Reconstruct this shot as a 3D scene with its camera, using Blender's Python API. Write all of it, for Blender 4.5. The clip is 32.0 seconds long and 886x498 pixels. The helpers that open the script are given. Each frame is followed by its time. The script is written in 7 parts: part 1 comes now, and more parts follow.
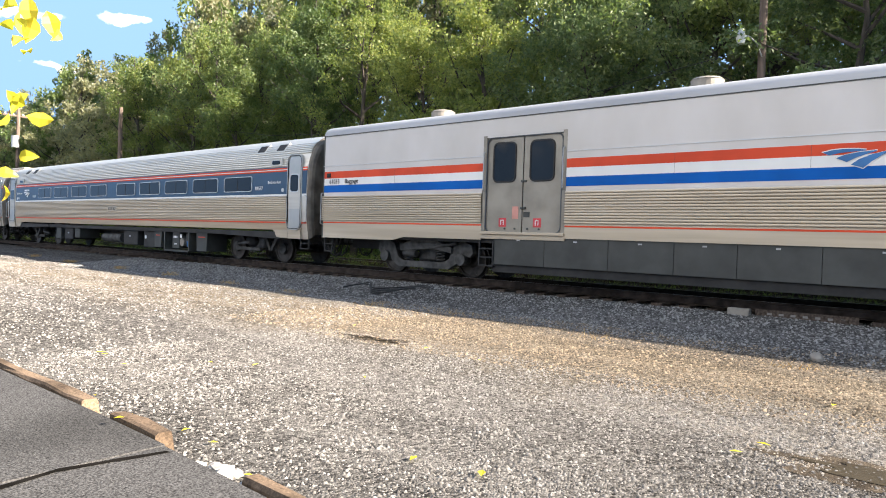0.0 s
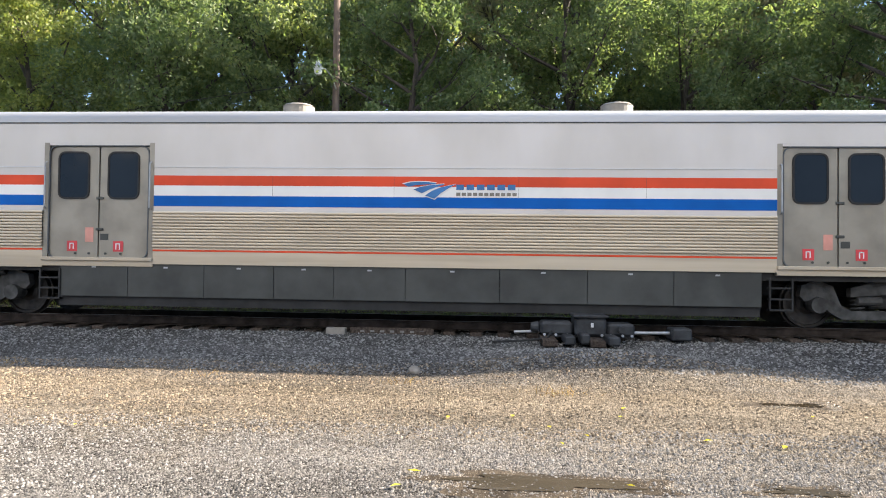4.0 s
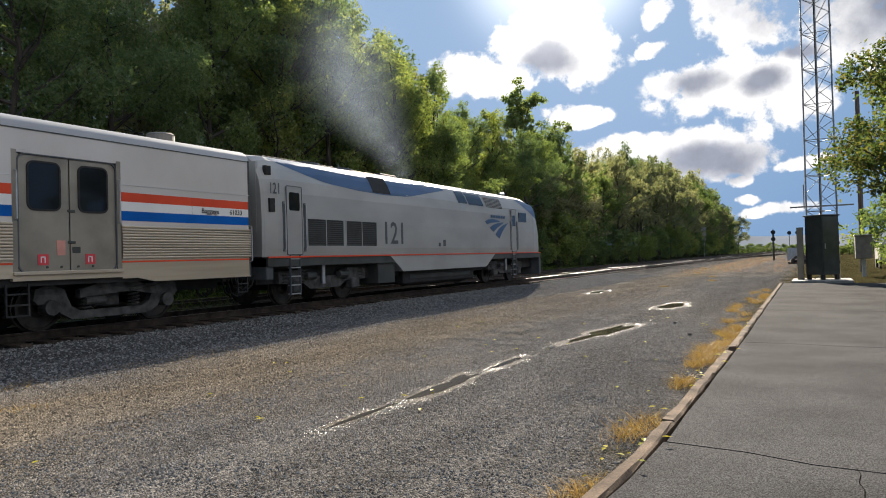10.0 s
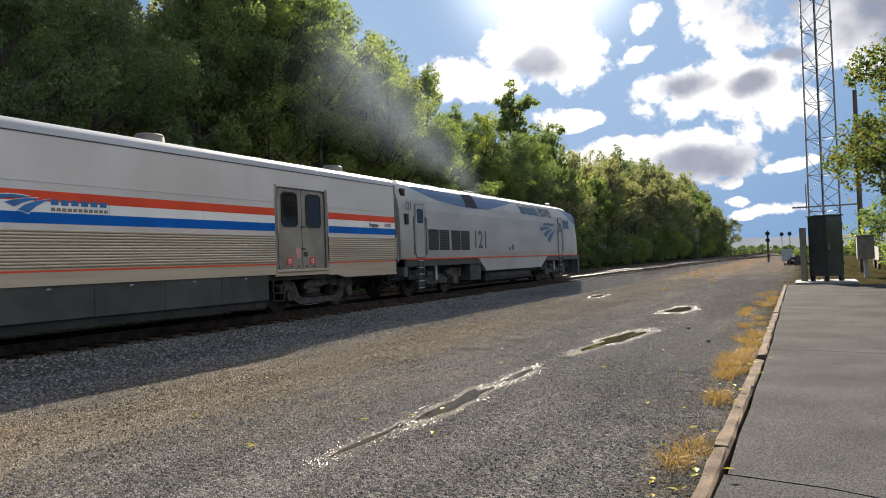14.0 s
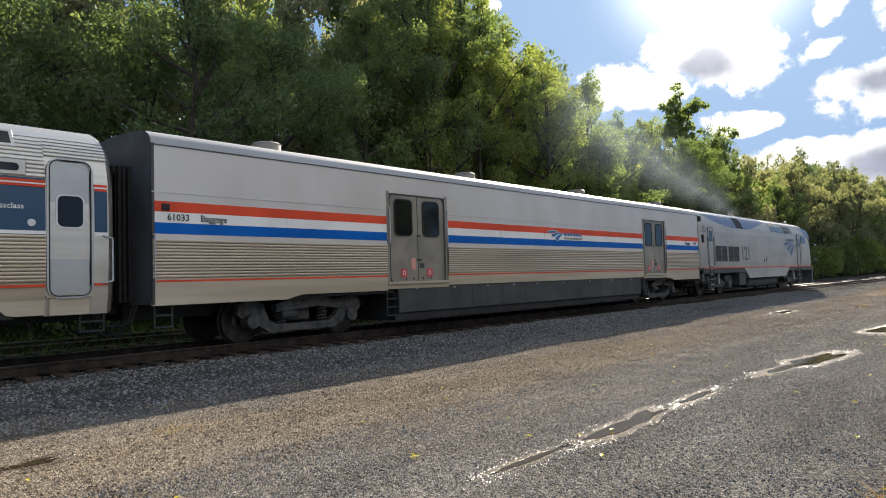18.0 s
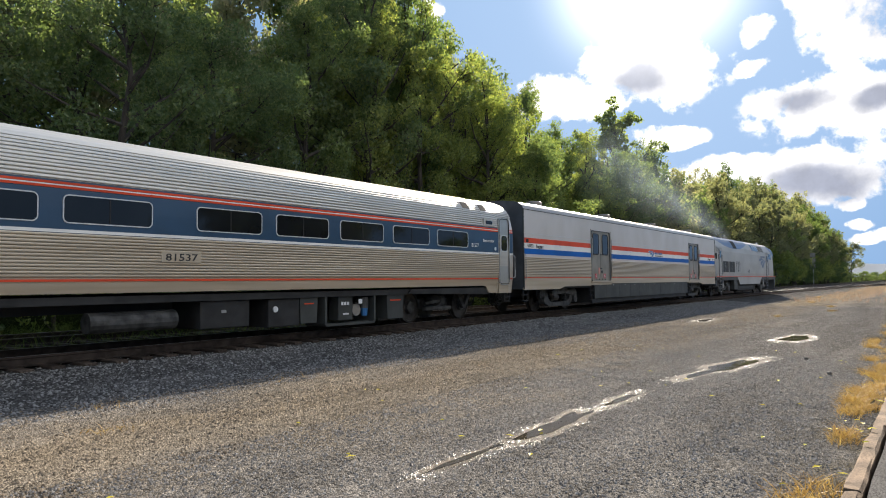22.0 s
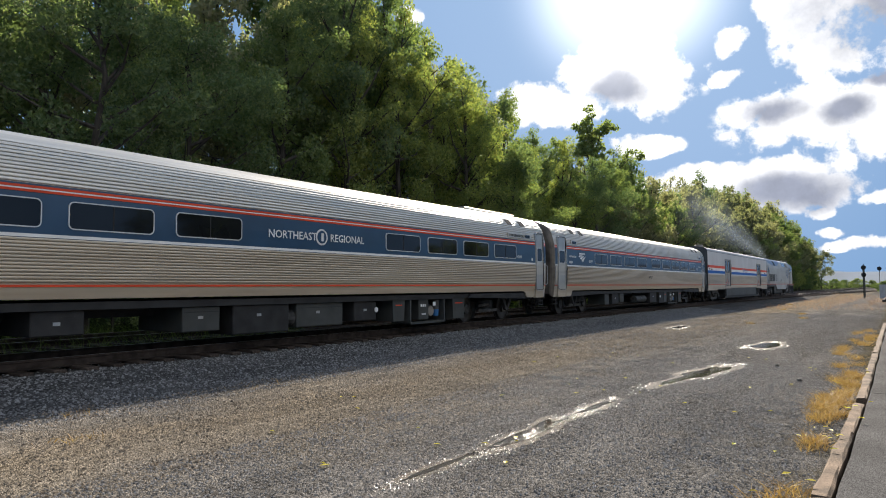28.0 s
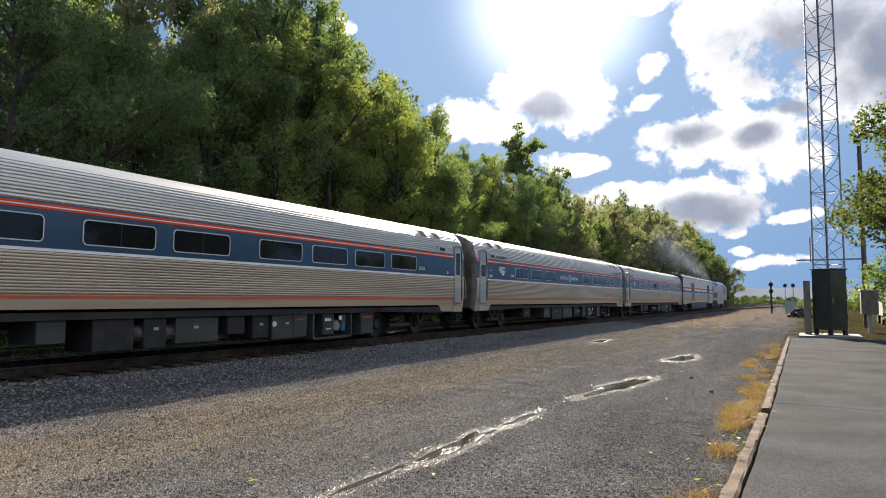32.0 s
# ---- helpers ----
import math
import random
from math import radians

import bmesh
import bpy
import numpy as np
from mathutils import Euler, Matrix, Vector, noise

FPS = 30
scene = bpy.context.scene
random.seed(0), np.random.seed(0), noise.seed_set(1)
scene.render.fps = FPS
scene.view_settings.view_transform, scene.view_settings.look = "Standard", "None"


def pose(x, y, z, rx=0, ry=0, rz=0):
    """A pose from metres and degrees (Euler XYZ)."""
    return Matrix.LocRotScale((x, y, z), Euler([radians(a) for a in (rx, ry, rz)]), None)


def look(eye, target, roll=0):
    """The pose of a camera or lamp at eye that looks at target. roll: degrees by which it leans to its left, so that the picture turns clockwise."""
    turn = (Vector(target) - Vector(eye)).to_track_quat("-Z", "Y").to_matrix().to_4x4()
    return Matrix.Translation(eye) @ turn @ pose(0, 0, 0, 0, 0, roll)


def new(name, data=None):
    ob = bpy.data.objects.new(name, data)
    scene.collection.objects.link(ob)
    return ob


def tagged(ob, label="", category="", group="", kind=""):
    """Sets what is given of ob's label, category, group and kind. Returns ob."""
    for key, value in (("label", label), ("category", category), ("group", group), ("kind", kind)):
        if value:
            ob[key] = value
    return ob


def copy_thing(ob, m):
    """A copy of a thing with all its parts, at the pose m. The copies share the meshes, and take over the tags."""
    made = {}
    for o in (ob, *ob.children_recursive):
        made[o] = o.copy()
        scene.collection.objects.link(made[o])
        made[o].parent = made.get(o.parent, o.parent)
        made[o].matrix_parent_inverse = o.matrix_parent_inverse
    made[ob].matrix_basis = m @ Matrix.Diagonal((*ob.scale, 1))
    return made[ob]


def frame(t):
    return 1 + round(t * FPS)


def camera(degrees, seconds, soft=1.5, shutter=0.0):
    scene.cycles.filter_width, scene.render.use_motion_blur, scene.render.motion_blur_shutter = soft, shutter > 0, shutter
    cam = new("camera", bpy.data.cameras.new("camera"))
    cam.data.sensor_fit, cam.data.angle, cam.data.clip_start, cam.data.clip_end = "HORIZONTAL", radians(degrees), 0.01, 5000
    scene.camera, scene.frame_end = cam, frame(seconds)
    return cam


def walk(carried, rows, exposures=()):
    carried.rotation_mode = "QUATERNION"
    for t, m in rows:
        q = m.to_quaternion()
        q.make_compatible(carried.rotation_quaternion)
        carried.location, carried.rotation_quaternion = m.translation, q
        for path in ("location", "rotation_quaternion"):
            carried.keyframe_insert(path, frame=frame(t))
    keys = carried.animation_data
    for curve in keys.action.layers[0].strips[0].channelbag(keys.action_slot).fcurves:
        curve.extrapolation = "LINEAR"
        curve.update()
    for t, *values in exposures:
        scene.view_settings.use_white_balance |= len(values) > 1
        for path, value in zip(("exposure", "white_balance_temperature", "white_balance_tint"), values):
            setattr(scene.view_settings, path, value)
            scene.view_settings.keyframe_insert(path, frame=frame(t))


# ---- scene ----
DEG = 66.94
cam = camera(DEG, 32.0, soft=1.0)
# seconds, x, y, z, yaw, pitch, roll
PATH = [
    (0.0, 0.158, -0.045, 1.031, 39.84, -0.95, -1.96),
    (0.5, -0.141, -0.133, 1.076, 39.24, 0.91, -2.63),
    (1.0, -0.309, -0.075, 1.095, 32.89, 1.4, -0.45),
    (1.5, -0.455, 0.014, 1.112, 29.43, 2.27, -0.65),
    (2.0, -0.604, -0.088, 1.154, 23.13, 2.23, 0.11),
    (2.5, -0.664, 0.024, 1.18, 22.26, 0.1, -0.81),
    (3.0, -0.637, 0.083, 1.19, 18.45, 1.64, -1.96),
    (3.5, -0.595, 0.132, 1.182, 10.51, 1.63, -1.22),
    (5.5, -0.616, 0.022, 1.234, -9.93, 0.42, -1.78),
    (6.0, -0.593, 0.015, 1.227, -14.2, 0.48, -1.91),
    (6.5, -0.546, -0.018, 1.224, -20.68, 0.25, -1.64),
    (7.0, -0.449, -0.641, 1.229, -48.09, 0.38, 0.21),
    (7.5, -0.311, -0.58, 1.235, -59.52, -1.41, 0.81),
    (8.0, -0.174, -0.541, 1.24, -62.42, -1.0, -0.39),
    (8.5, -0.068, -0.4, 1.231, -62.42, -0.68, -0.52),
    (9.0, -0.03, -0.196, 1.237, -60.03, 0.21, 0.15),
    (9.5, -0.063, -0.093, 1.247, -59.86, -0.97, -0.46),
    (10.0, 0.133, 0.063, 1.27, -60.9, 0.73, 1.56),
    (10.5, 0.213, 0.239, 1.265, -64.42, -0.23, 1.15),
    (11.0, 0.214, 0.401, 1.279, -65.86, 0.12, 2.22),
    (11.5, 0.426, 0.497, 1.281, -64.88, 0.33, 1.93),
    (12.0, 0.649, 0.501, 1.266, -62.99, 1.2, 0.73),
    (12.5, 0.719, 0.541, 1.263, -60.95, 0.23, 1.79),
    (13.0, 0.613, 0.668, 1.283, -61.12, 0.53, 2.4),
    (13.5, 0.658, 0.675, 1.287, -62.49, 0.98, 1.25),
    (14.0, 0.727, 0.635, 1.277, -61.58, 1.08, 2.08),
    (14.5, 0.705, 0.616, 1.281, -61.52, 1.11, 2.28),
    (16.5, 0.78, 0.678, 1.263, -59.07, 0.8, 2.38),
    (17.0, 0.742, 0.703, 1.268, -56.58, 1.61, 1.85),
    (17.5, 0.883, 0.77, 1.256, -51.14, 1.97, 1.87),
    (18.0, 0.922, 0.842, 1.25, -48.13, 2.58, 1.71),
    (18.5, 0.919, 0.826, 1.242, -45.89, 3.14, 1.89),
    (19.0, 0.894, 0.812, 1.248, -45.03, 3.43, 1.95),
    (19.5, 0.874, 0.803, 1.253, -44.94, 3.54, 1.83),
    (20.0, 0.85, 0.797, 1.255, -45.42, 3.46, 1.81),
    (20.5, 0.851, 0.788, 1.26, -46.97, 3.55, 1.97),
    (21.0, 0.739, 0.725, 1.281, -50.06, 3.29, 1.86),
    (21.5, 0.807, 0.742, 1.263, -52.25, 2.88, 0.72),
    (22.0, 0.747, 0.724, 1.27, -53.52, 2.74, 0.51),
    (22.5, 0.738, 0.707, 1.274, -54.32, 2.74, 0.61),
    (23.0, 0.726, 0.71, 1.271, -54.65, 2.71, 0.59),
    (23.5, 0.724, 0.731, 1.266, -54.49, 2.6, 0.48),
    (24.0, 0.734, 0.723, 1.269, -54.06, 2.55, 0.67),
    (24.5, 0.728, 0.723, 1.273, -53.98, 2.54, 0.49),
    (25.0, 0.733, 0.716, 1.273, -54.0, 2.6, 0.67),
    (25.5, 0.744, 0.703, 1.279, -54.25, 2.74, 0.87),
    (27.5, 0.752, 0.705, 1.29, -55.24, 3.16, 0.03),
    (28.0, 0.751, 0.706, 1.288, -55.41, 3.23, 0.28),
    (28.5, 0.749, 0.696, 1.292, -55.57, 3.23, 0.08),
    (29.0, 0.747, 0.694, 1.293, -55.57, 3.23, 0.16),
    (29.5, 0.754, 0.702, 1.294, -55.78, 3.24, 0.01),
    (30.0, 0.762, 0.698, 1.296, -55.74, 3.4, 0.21),
    (30.5, 0.762, 0.671, 1.292, -55.97, 3.49, 0.3),
    (31.0, 0.765, 0.682, 1.289, -58.86, 3.58, 0.51),
    (31.5, 0.704, 0.682, 1.293, -60.26, 3.83, 0.18),
    (32.0, 0.625, 0.66, 1.305, -61.46, 4.33, -0.17),
]
walk(cam, [(t, pose(x, y, z, 90 + p, r, w)) for t, x, y, z, w, p, r in PATH],
     exposures=[(0.0, 3.04, 6500, 12), (3.5, 3.1, 6600, 12), (5.5, 3.15, 6500, 12), (6.5, 3.12, 6500, 12), (7.0, 3.35, 6500, 12), (7.6, 2.85, 6500, 11), (8.0, 2.6, 6500, 11), (8.6, 2.1, 6400, 11), (9.0, 1.82, 6400, 11), (9.6, 1.87, 6400, 11), (10.0, 1.95, 6450, 11), (12.0, 2.0, 6500, 11), (14.0, 2.05, 6500, 11), (16.5, 1.95, 6500, 11), (18.5, 2.3, 6500, 11), (24.0, 2.3, 6500, 11), (28.0, 2.05, 6300, 11), (32.0, 2.05, 6300, 12)])

# seconds, metres that the train has gone
TRAIN = [
    (0.0, 0.00), (0.5, 0.00), (1.0, 0.00), (1.5, 0.00), (2.0, 0.01), (2.5, 0.01), (3.0, 0.00), (3.5, 0.00),
    (5.5, 0.01), (6.0, 0.07), (6.5, 0.09), (7.0, 0.07), (7.5, 0.21), (8.0, 0.47), (8.5, 0.77), (9.0, 1.17),
    (9.5, 1.63), (10.0, 2.22), (10.5, 2.85), (11.0, 3.46), (11.5, 4.17), (12.0, 4.98), (12.5, 5.93), (13.0, 6.96),
    (13.5, 7.97), (14.0, 9.14), (14.5, 10.24), (16.5, 15.79), (17.0, 17.48), (17.5, 19.32), (18.0, 21.13), (18.5, 22.91),
    (19.0, 24.65), (19.5, 26.46), (20.0, 28.28), (20.5, 30.20), (21.0, 32.08), (21.5, 34.23), (22.0, 36.33), (22.5, 38.62),
    (23.0, 40.98), (23.5, 43.38), (24.0, 45.82), (24.5, 48.26), (25.0, 50.68), (25.5, 53.11), (27.5, 63.59), (28.0, 66.52),
    (28.5, 69.49), (29.0, 72.52), (29.5, 75.60), (30.0, 78.72), (30.5, 81.88), (31.0, 85.05), (31.5, 88.22), (32.0, 91.36),
]

# ---------------------------------------------------------------- sky and sun
SUN_AZ, SUN_EL = 71.2, 24.4
SUN_DIR = Vector((math.sin(radians(SUN_AZ)) * math.cos(radians(SUN_EL)), math.cos(radians(SUN_AZ)) * math.cos(radians(SUN_EL)), math.sin(radians(SUN_EL))))


def build_world():
    w = bpy.data.worlds.new("sky")
    scene.world = w
    w.use_nodes = True
    nt = w.node_tree
    nt.nodes.clear()
    N, L = nt.nodes.new, nt.links.new
    out, bg = N("ShaderNodeOutputWorld"), N("ShaderNodeBackground")
    sky = N("ShaderNodeTexSky")
    sky.sky_type, sky.sun_disc = "NISHITA", False
    sky.sun_elevation, sky.sun_rotation = radians(SUN_EL), radians(SUN_AZ)
    sky.air_density, sky.dust_density, sky.ozone_density = 1.0, 0.3, 1.5
    tc = N("ShaderNodeTexCoord")
    geo = tc.outputs["Generated"]

    def vmath(op, a, b):
        n = N("ShaderNodeVectorMath")
        n.operation = op
        for i, v in ((0, a), (1, b)):
            if hasattr(v, "node"):
                L(v, n.inputs[i])
            elif v is not None:
                n.inputs[i].default_value = v
        return n

    def m(op, a, b=None, clamp=False):
        n = N("ShaderNodeMath")
        n.operation, n.use_clamp = op, clamp
        for i, v in ((0, a), (1, b)):
            if hasattr(v, "node"):
                L(v, n.inputs[i])
            elif v is not None:
                n.inputs[i].default_value = v
        return n.outputs[0]

    # clouds: one broken layer, projected on a flat ceiling, with heavier banks towards the sun
    def cloud_noise(scale, detail, seed):
        n = N("ShaderNodeTexNoise")
        n.noise_dimensions = "4D"
        n.inputs["W"].default_value = seed
        n.inputs["Scale"].default_value, n.inputs["Detail"].default_value, n.inputs["Roughness"].default_value = scale, detail, 0.55
        return n

    warp = cloud_noise(2.6, 5.0, 3.1)
    L(geo, warp.inputs["Vector"])
    fine = cloud_noise(9.0, 8.0, 1.7)
    L(geo, fine.inputs["Vector"])
    wv = vmath("SUBTRACT", warp.outputs["Color"], (0.5, 0.5, 0.5))
    wv2 = vmath("SCALE", wv.outputs[0], None)
    wv2.inputs["Scale"].default_value = 0.05
    fv = vmath("SUBTRACT", fine.outputs["Color"], (0.5, 0.5, 0.5))
    fv2 = vmath("SCALE", fv.outputs[0], None)
    fv2.inputs["Scale"].default_value = 0.055
    bent = vmath("ADD", vmath("ADD", geo, wv2.outputs[0]).outputs[0], fv2.outputs[0])

    def bank(az, el, wide, high, where):
        """Roundness 0..1 of a bank of cloud about a bearing and height, half sizes in degrees."""
        a, h = radians(az), radians(el)
        d = vmath("SUBTRACT", where, (math.sin(a) * math.cos(h), math.cos(a) * math.cos(h), math.sin(h)))
        s = vmath("MULTIPLY", d.outputs[0], (1 / radians(wide), 1 / radians(wide), 1 / radians(high)))
        ln = N("ShaderNodeVectorMath")
        ln.operation = "LENGTH"
        L(s.outputs[0], ln.inputs[0])
        return m("SUBTRACT", 1.0, ln.outputs["Value"], True)

    def heap(rows, where):
        total = None
        for r in rows:
            b = bank(*r, where)
            total = b if total is None else m("MAXIMUM", total, b)
        return total

    # bearing, height, half width, half height: banks round the sun and over the far end of the line, streaks to the
    # rear, an unseen deck behind the walk added to brighten the train's shaded side
    BANKS = [(72.5, 17.6, 6.4, 4.6), (64.7, 15.2, 6.6, 2.6), (68.6, 18.0, 4.4, 2.9), (72.6, 11.7, 4.0, 1.3), (88.8, 20.4, 8.6, 4.6), (84.3, 21.0, 3.6, 5.2), (86.7, 16.9, 4.8, 3.2), (93.5, 17.0, 6, 6), (84.9, 12.6, 7.4, 3.5), (89.2, 10.3, 3.2, 2.0), (81.0, 8.7, 10, 1.6), (83.5, 7.3, 6.5, 1.9), (76, 8.4, 5, 1.3),
             (79.0, 18.6, 1.9, 1.4), (78.9, 16.0, 1.6, 0.9), (53.1, 22.7, 1.4, 1.0), (85.1, 5.7, 1.5, 0.7), (89.3, 6.1, 2.4, 0.8), (87.6, 2.7, 4.5, 0.8), (85.5, 3.9, 1.2, 0.7), (79.1, 23.6, 3.4, 1.3), (60, 30, 8, 3), (82, 30, 9, 4),
             (-74, 15, 6, 0.5), (-69, 11.5, 4, 0.4), (-65.6, 15.6, 3, 0.45), (195, 24, 60, 20), (235, 22, 30, 14), (140, 22, 30, 14), (180, 58, 45, 20)]
    DARK = [(71.1, 16.2, 3.2, 1.6), (90.2, 19.4, 7.5, 4.4), (97, 17, 7, 5), (82.5, 13.2, 2.6, 1.3), (86.7, 12.4, 2.3, 1.3), (83.3, 7.1, 6.2, 1.8), (89.4, 14.3, 2.0, 0.9)]
    total = heap(BANKS, bent.outputs[0])
    # ragged cauliflower edges: the roundness is a bias on fractal noise
    rag, rag2 = cloud_noise(9.0, 12.0, 4.4), cloud_noise(42.0, 8.0, 6.2)
    rag.inputs["Roughness"].default_value = 0.62
    L(geo, rag.inputs["Vector"])
    L(geo, rag2.inputs["Vector"])
    frayed = m("ADD", m("SUBTRACT", m("MULTIPLY", total, 1.9), 0.12), m("ADD", m("MULTIPLY", m("SUBTRACT", rag.outputs["Fac"], 0.5), 4.4), m("MULTIPLY", m("SUBTRACT", rag2.outputs["Fac"], 0.5), 2.8)))
    frayed = m("MULTIPLY", frayed, m("MULTIPLY", total, 5.0, True))
    dens = N("ShaderNodeMapRange")
    dens.interpolation_type = "SMOOTHSTEP"
    L(frayed, dens.inputs[0])
    dens.inputs[1].default_value, dens.inputs[2].default_value = 0.16, 0.80
    # grey bellies
    belly = m("ADD", m("POWER", heap(DARK, bent.outputs[0]), 0.8), m("ADD", m("MULTIPLY", m("SUBTRACT", rag.outputs["Fac"], 0.5), 1.3), m("MULTIPLY", m("SUBTRACT", fine.outputs["Fac"], 0.5), 0.5)))
    thick = N("ShaderNodeMapRange")
    thick.interpolation_type = "SMOOTHSTEP"
    L(belly, thick.inputs[0])
    thick.inputs[1].default_value, thick.inputs[2].default_value = 0.04, 0.80
    cl = N("ShaderNodeMixRGB")
    cl.inputs[1].default_value, cl.inputs[2].default_value = (0.46, 0.456, 0.45, 1), (0.120, 0.130, 0.165, 1)
    L(thick.outputs[0], cl.inputs[0])
    # thinner cloud lets a little less light through
    tone = N("ShaderNodeMapRange")
    L(m("ADD", rag2.outputs["Fac"], m("MULTIPLY", rag.outputs["Fac"], 0.6)), tone.inputs[0])
    tone.inputs[1].default_value, tone.inputs[2].default_value, tone.inputs[3].default_value, tone.inputs[4].default_value = 0.55, 1.05, 0.74, 1.12
    cl2 = vmath("SCALE", cl.outputs[0], None)
    L(tone.outputs[0], cl2.inputs["Scale"])
    sun = vmath("DOT_PRODUCT", geo, tuple(SUN_DIR))
    near = N("ShaderNodeMapRange")
    L(sun.outputs["Value"], near.inputs[0])
    near.interpolation_type = "SMOOTHSTEP"
    near.inputs[1].default_value, near.inputs[2].default_value = 0.955, 1.0
    wide = N("ShaderNodeMapRange")
    L(sun.outputs["Value"], wide.inputs[0])
    wide.interpolation_type = "SMOOTHSTEP"
    wide.inputs[1].default_value, wide.inputs[2].default_value = 0.80, 1.0
    sk = vmath("SCALE", sky.outputs[0], None)
    sk.inputs["Scale"].default_value = 0.12
    tint = vmath("MINIMUM", sk.outputs[0], (0.088, 0.15, 0.245))
    mix = N("ShaderNodeMixRGB")
    L(m("MULTIPLY", dens.outputs[0], 0.97), mix.inputs[0])
    L(tint.outputs[0], mix.inputs[1])
    L(cl2.outputs[0], mix.inputs[2])
    glow = vmath("SCALE", None, None)
    glow.inputs[0].default_value = (1.0, 0.97, 0.9)
    L(m("ADD", m("MULTIPLY", m("POWER", near.outputs[0], 14.0), 0.36), m("MULTIPLY", m("POWER", wide.outputs[0], 2.0), 0.055)), glow.inputs["Scale"])
    mix = vmath("ADD", mix.outputs[0], glow.outputs[0])
    L(mix.outputs[0], bg.inputs[0])
    bg.inputs[1].default_value = 0.64
    L(bg.outputs[0], out.inputs[0])


build_world()
sun_data = bpy.data.lights.new("sun", "SUN")
sun_data.energy, sun_data.angle, sun_data.color = 3.9, radians(0.6), (1.0, 0.89, 0.74)
sun_ob = new("sun", sun_data)
sun_ob.matrix_world = look(SUN_DIR * 200, (0, 0, 0))


# ---------------------------------------------------------------- materials
def mat(name, col, rough=0.6, metal=0.0, var=0.15, scale=3.0, bump=0.0, bscale=40.0, col2=None, stretch=(1, 1, 1), fine=0.0, spec=0.5, space="Object", rand=0.0, chalky=False):
    """A principled material: base colour broken by a coarse and a fine noise, with relief."""
    ma = bpy.data.materials.new(name)
    ma.use_nodes = True
    nt = ma.node_tree
    N, L = nt.nodes.new, nt.links.new
    p = nt.nodes["Principled BSDF"]
    p.inputs["Roughness"].default_value, p.inputs["Metallic"].default_value = rough, metal
    p.inputs["Specular IOR Level"].default_value = spec
    tc, mp = N("ShaderNodeTexCoord"), N("ShaderNodeMapping")
    mp.inputs["Scale"].default_value = stretch
    L(tc.outputs[space], mp.inputs[0])
    n1, n2 = N("ShaderNodeTexNoise"), N("ShaderNodeTexNoise")
    n1.inputs["Scale"].default_value, n1.inputs["Detail"].default_value = scale, 5
    n2.inputs["Scale"].default_value, n2.inputs["Detail"].default_value = bscale, 3
    L(mp.outputs[0], n1.inputs["Vector"])
    L(mp.outputs[0], n2.inputs["Vector"])
    if col2 is None:
        col2 = tuple(c * (1 - var * 2) for c in col)
    ramp = N("ShaderNodeValToRGB")
    ramp.color_ramp.elements[0].position, ramp.color_ramp.elements[1].position = 0.35, 0.65
    ramp.color_ramp.elements[0].color, ramp.color_ramp.elements[1].color = (*col2, 1), (*col, 1)
    L(n1.outputs["Fac"], ramp.inputs[0])
    last = ramp.outputs[0]
    if fine:
        mx = N("ShaderNodeMixRGB")
        mx.blend_type = "MULTIPLY"
        mx.inputs[0].default_value = fine
        r2 = N("ShaderNodeValToRGB")
        r2.color_ramp.elements[0].position, r2.color_ramp.elements[1].position = 0.3, 0.7
        r2.color_ramp.elements[0].color = (0.25, 0.25, 0.25, 1)
        r2.color_ramp.elements[1].color = (1.35, 1.35, 1.35, 1)
        L(n2.outputs["Fac"], r2.inputs[0])
        L(last, mx.inputs[1])
        L(r2.outputs[0], mx.inputs[2])
        last = mx.outputs[0]
    if rand:
        oi, hs, mm = N("ShaderNodeObjectInfo"), N("ShaderNodeHueSaturation"), N("ShaderNodeMapRange")
        L(oi.outputs["Random"], mm.inputs[0])
        mm.inputs[3].default_value, mm.inputs[4].default_value = 1 - rand, 1 + rand
        L(mm.outputs[0], hs.inputs["Value"])
        L(last, hs.inputs["Color"])
        last = hs.outputs[0]
    L(last, p.inputs["Base Color"])
    if chalky:
        p.inputs["Diffuse Roughness"].default_value = 1.0
    if bump:
        b = N("ShaderNodeBump")
        b.inputs["Strength"].default_value, b.inputs["Distance"].default_value = 1.0, bump
        L(n2.outputs["Fac"], b.inputs["Height"])
        L(b.outputs[0], p.inputs["Normal"])
    return ma


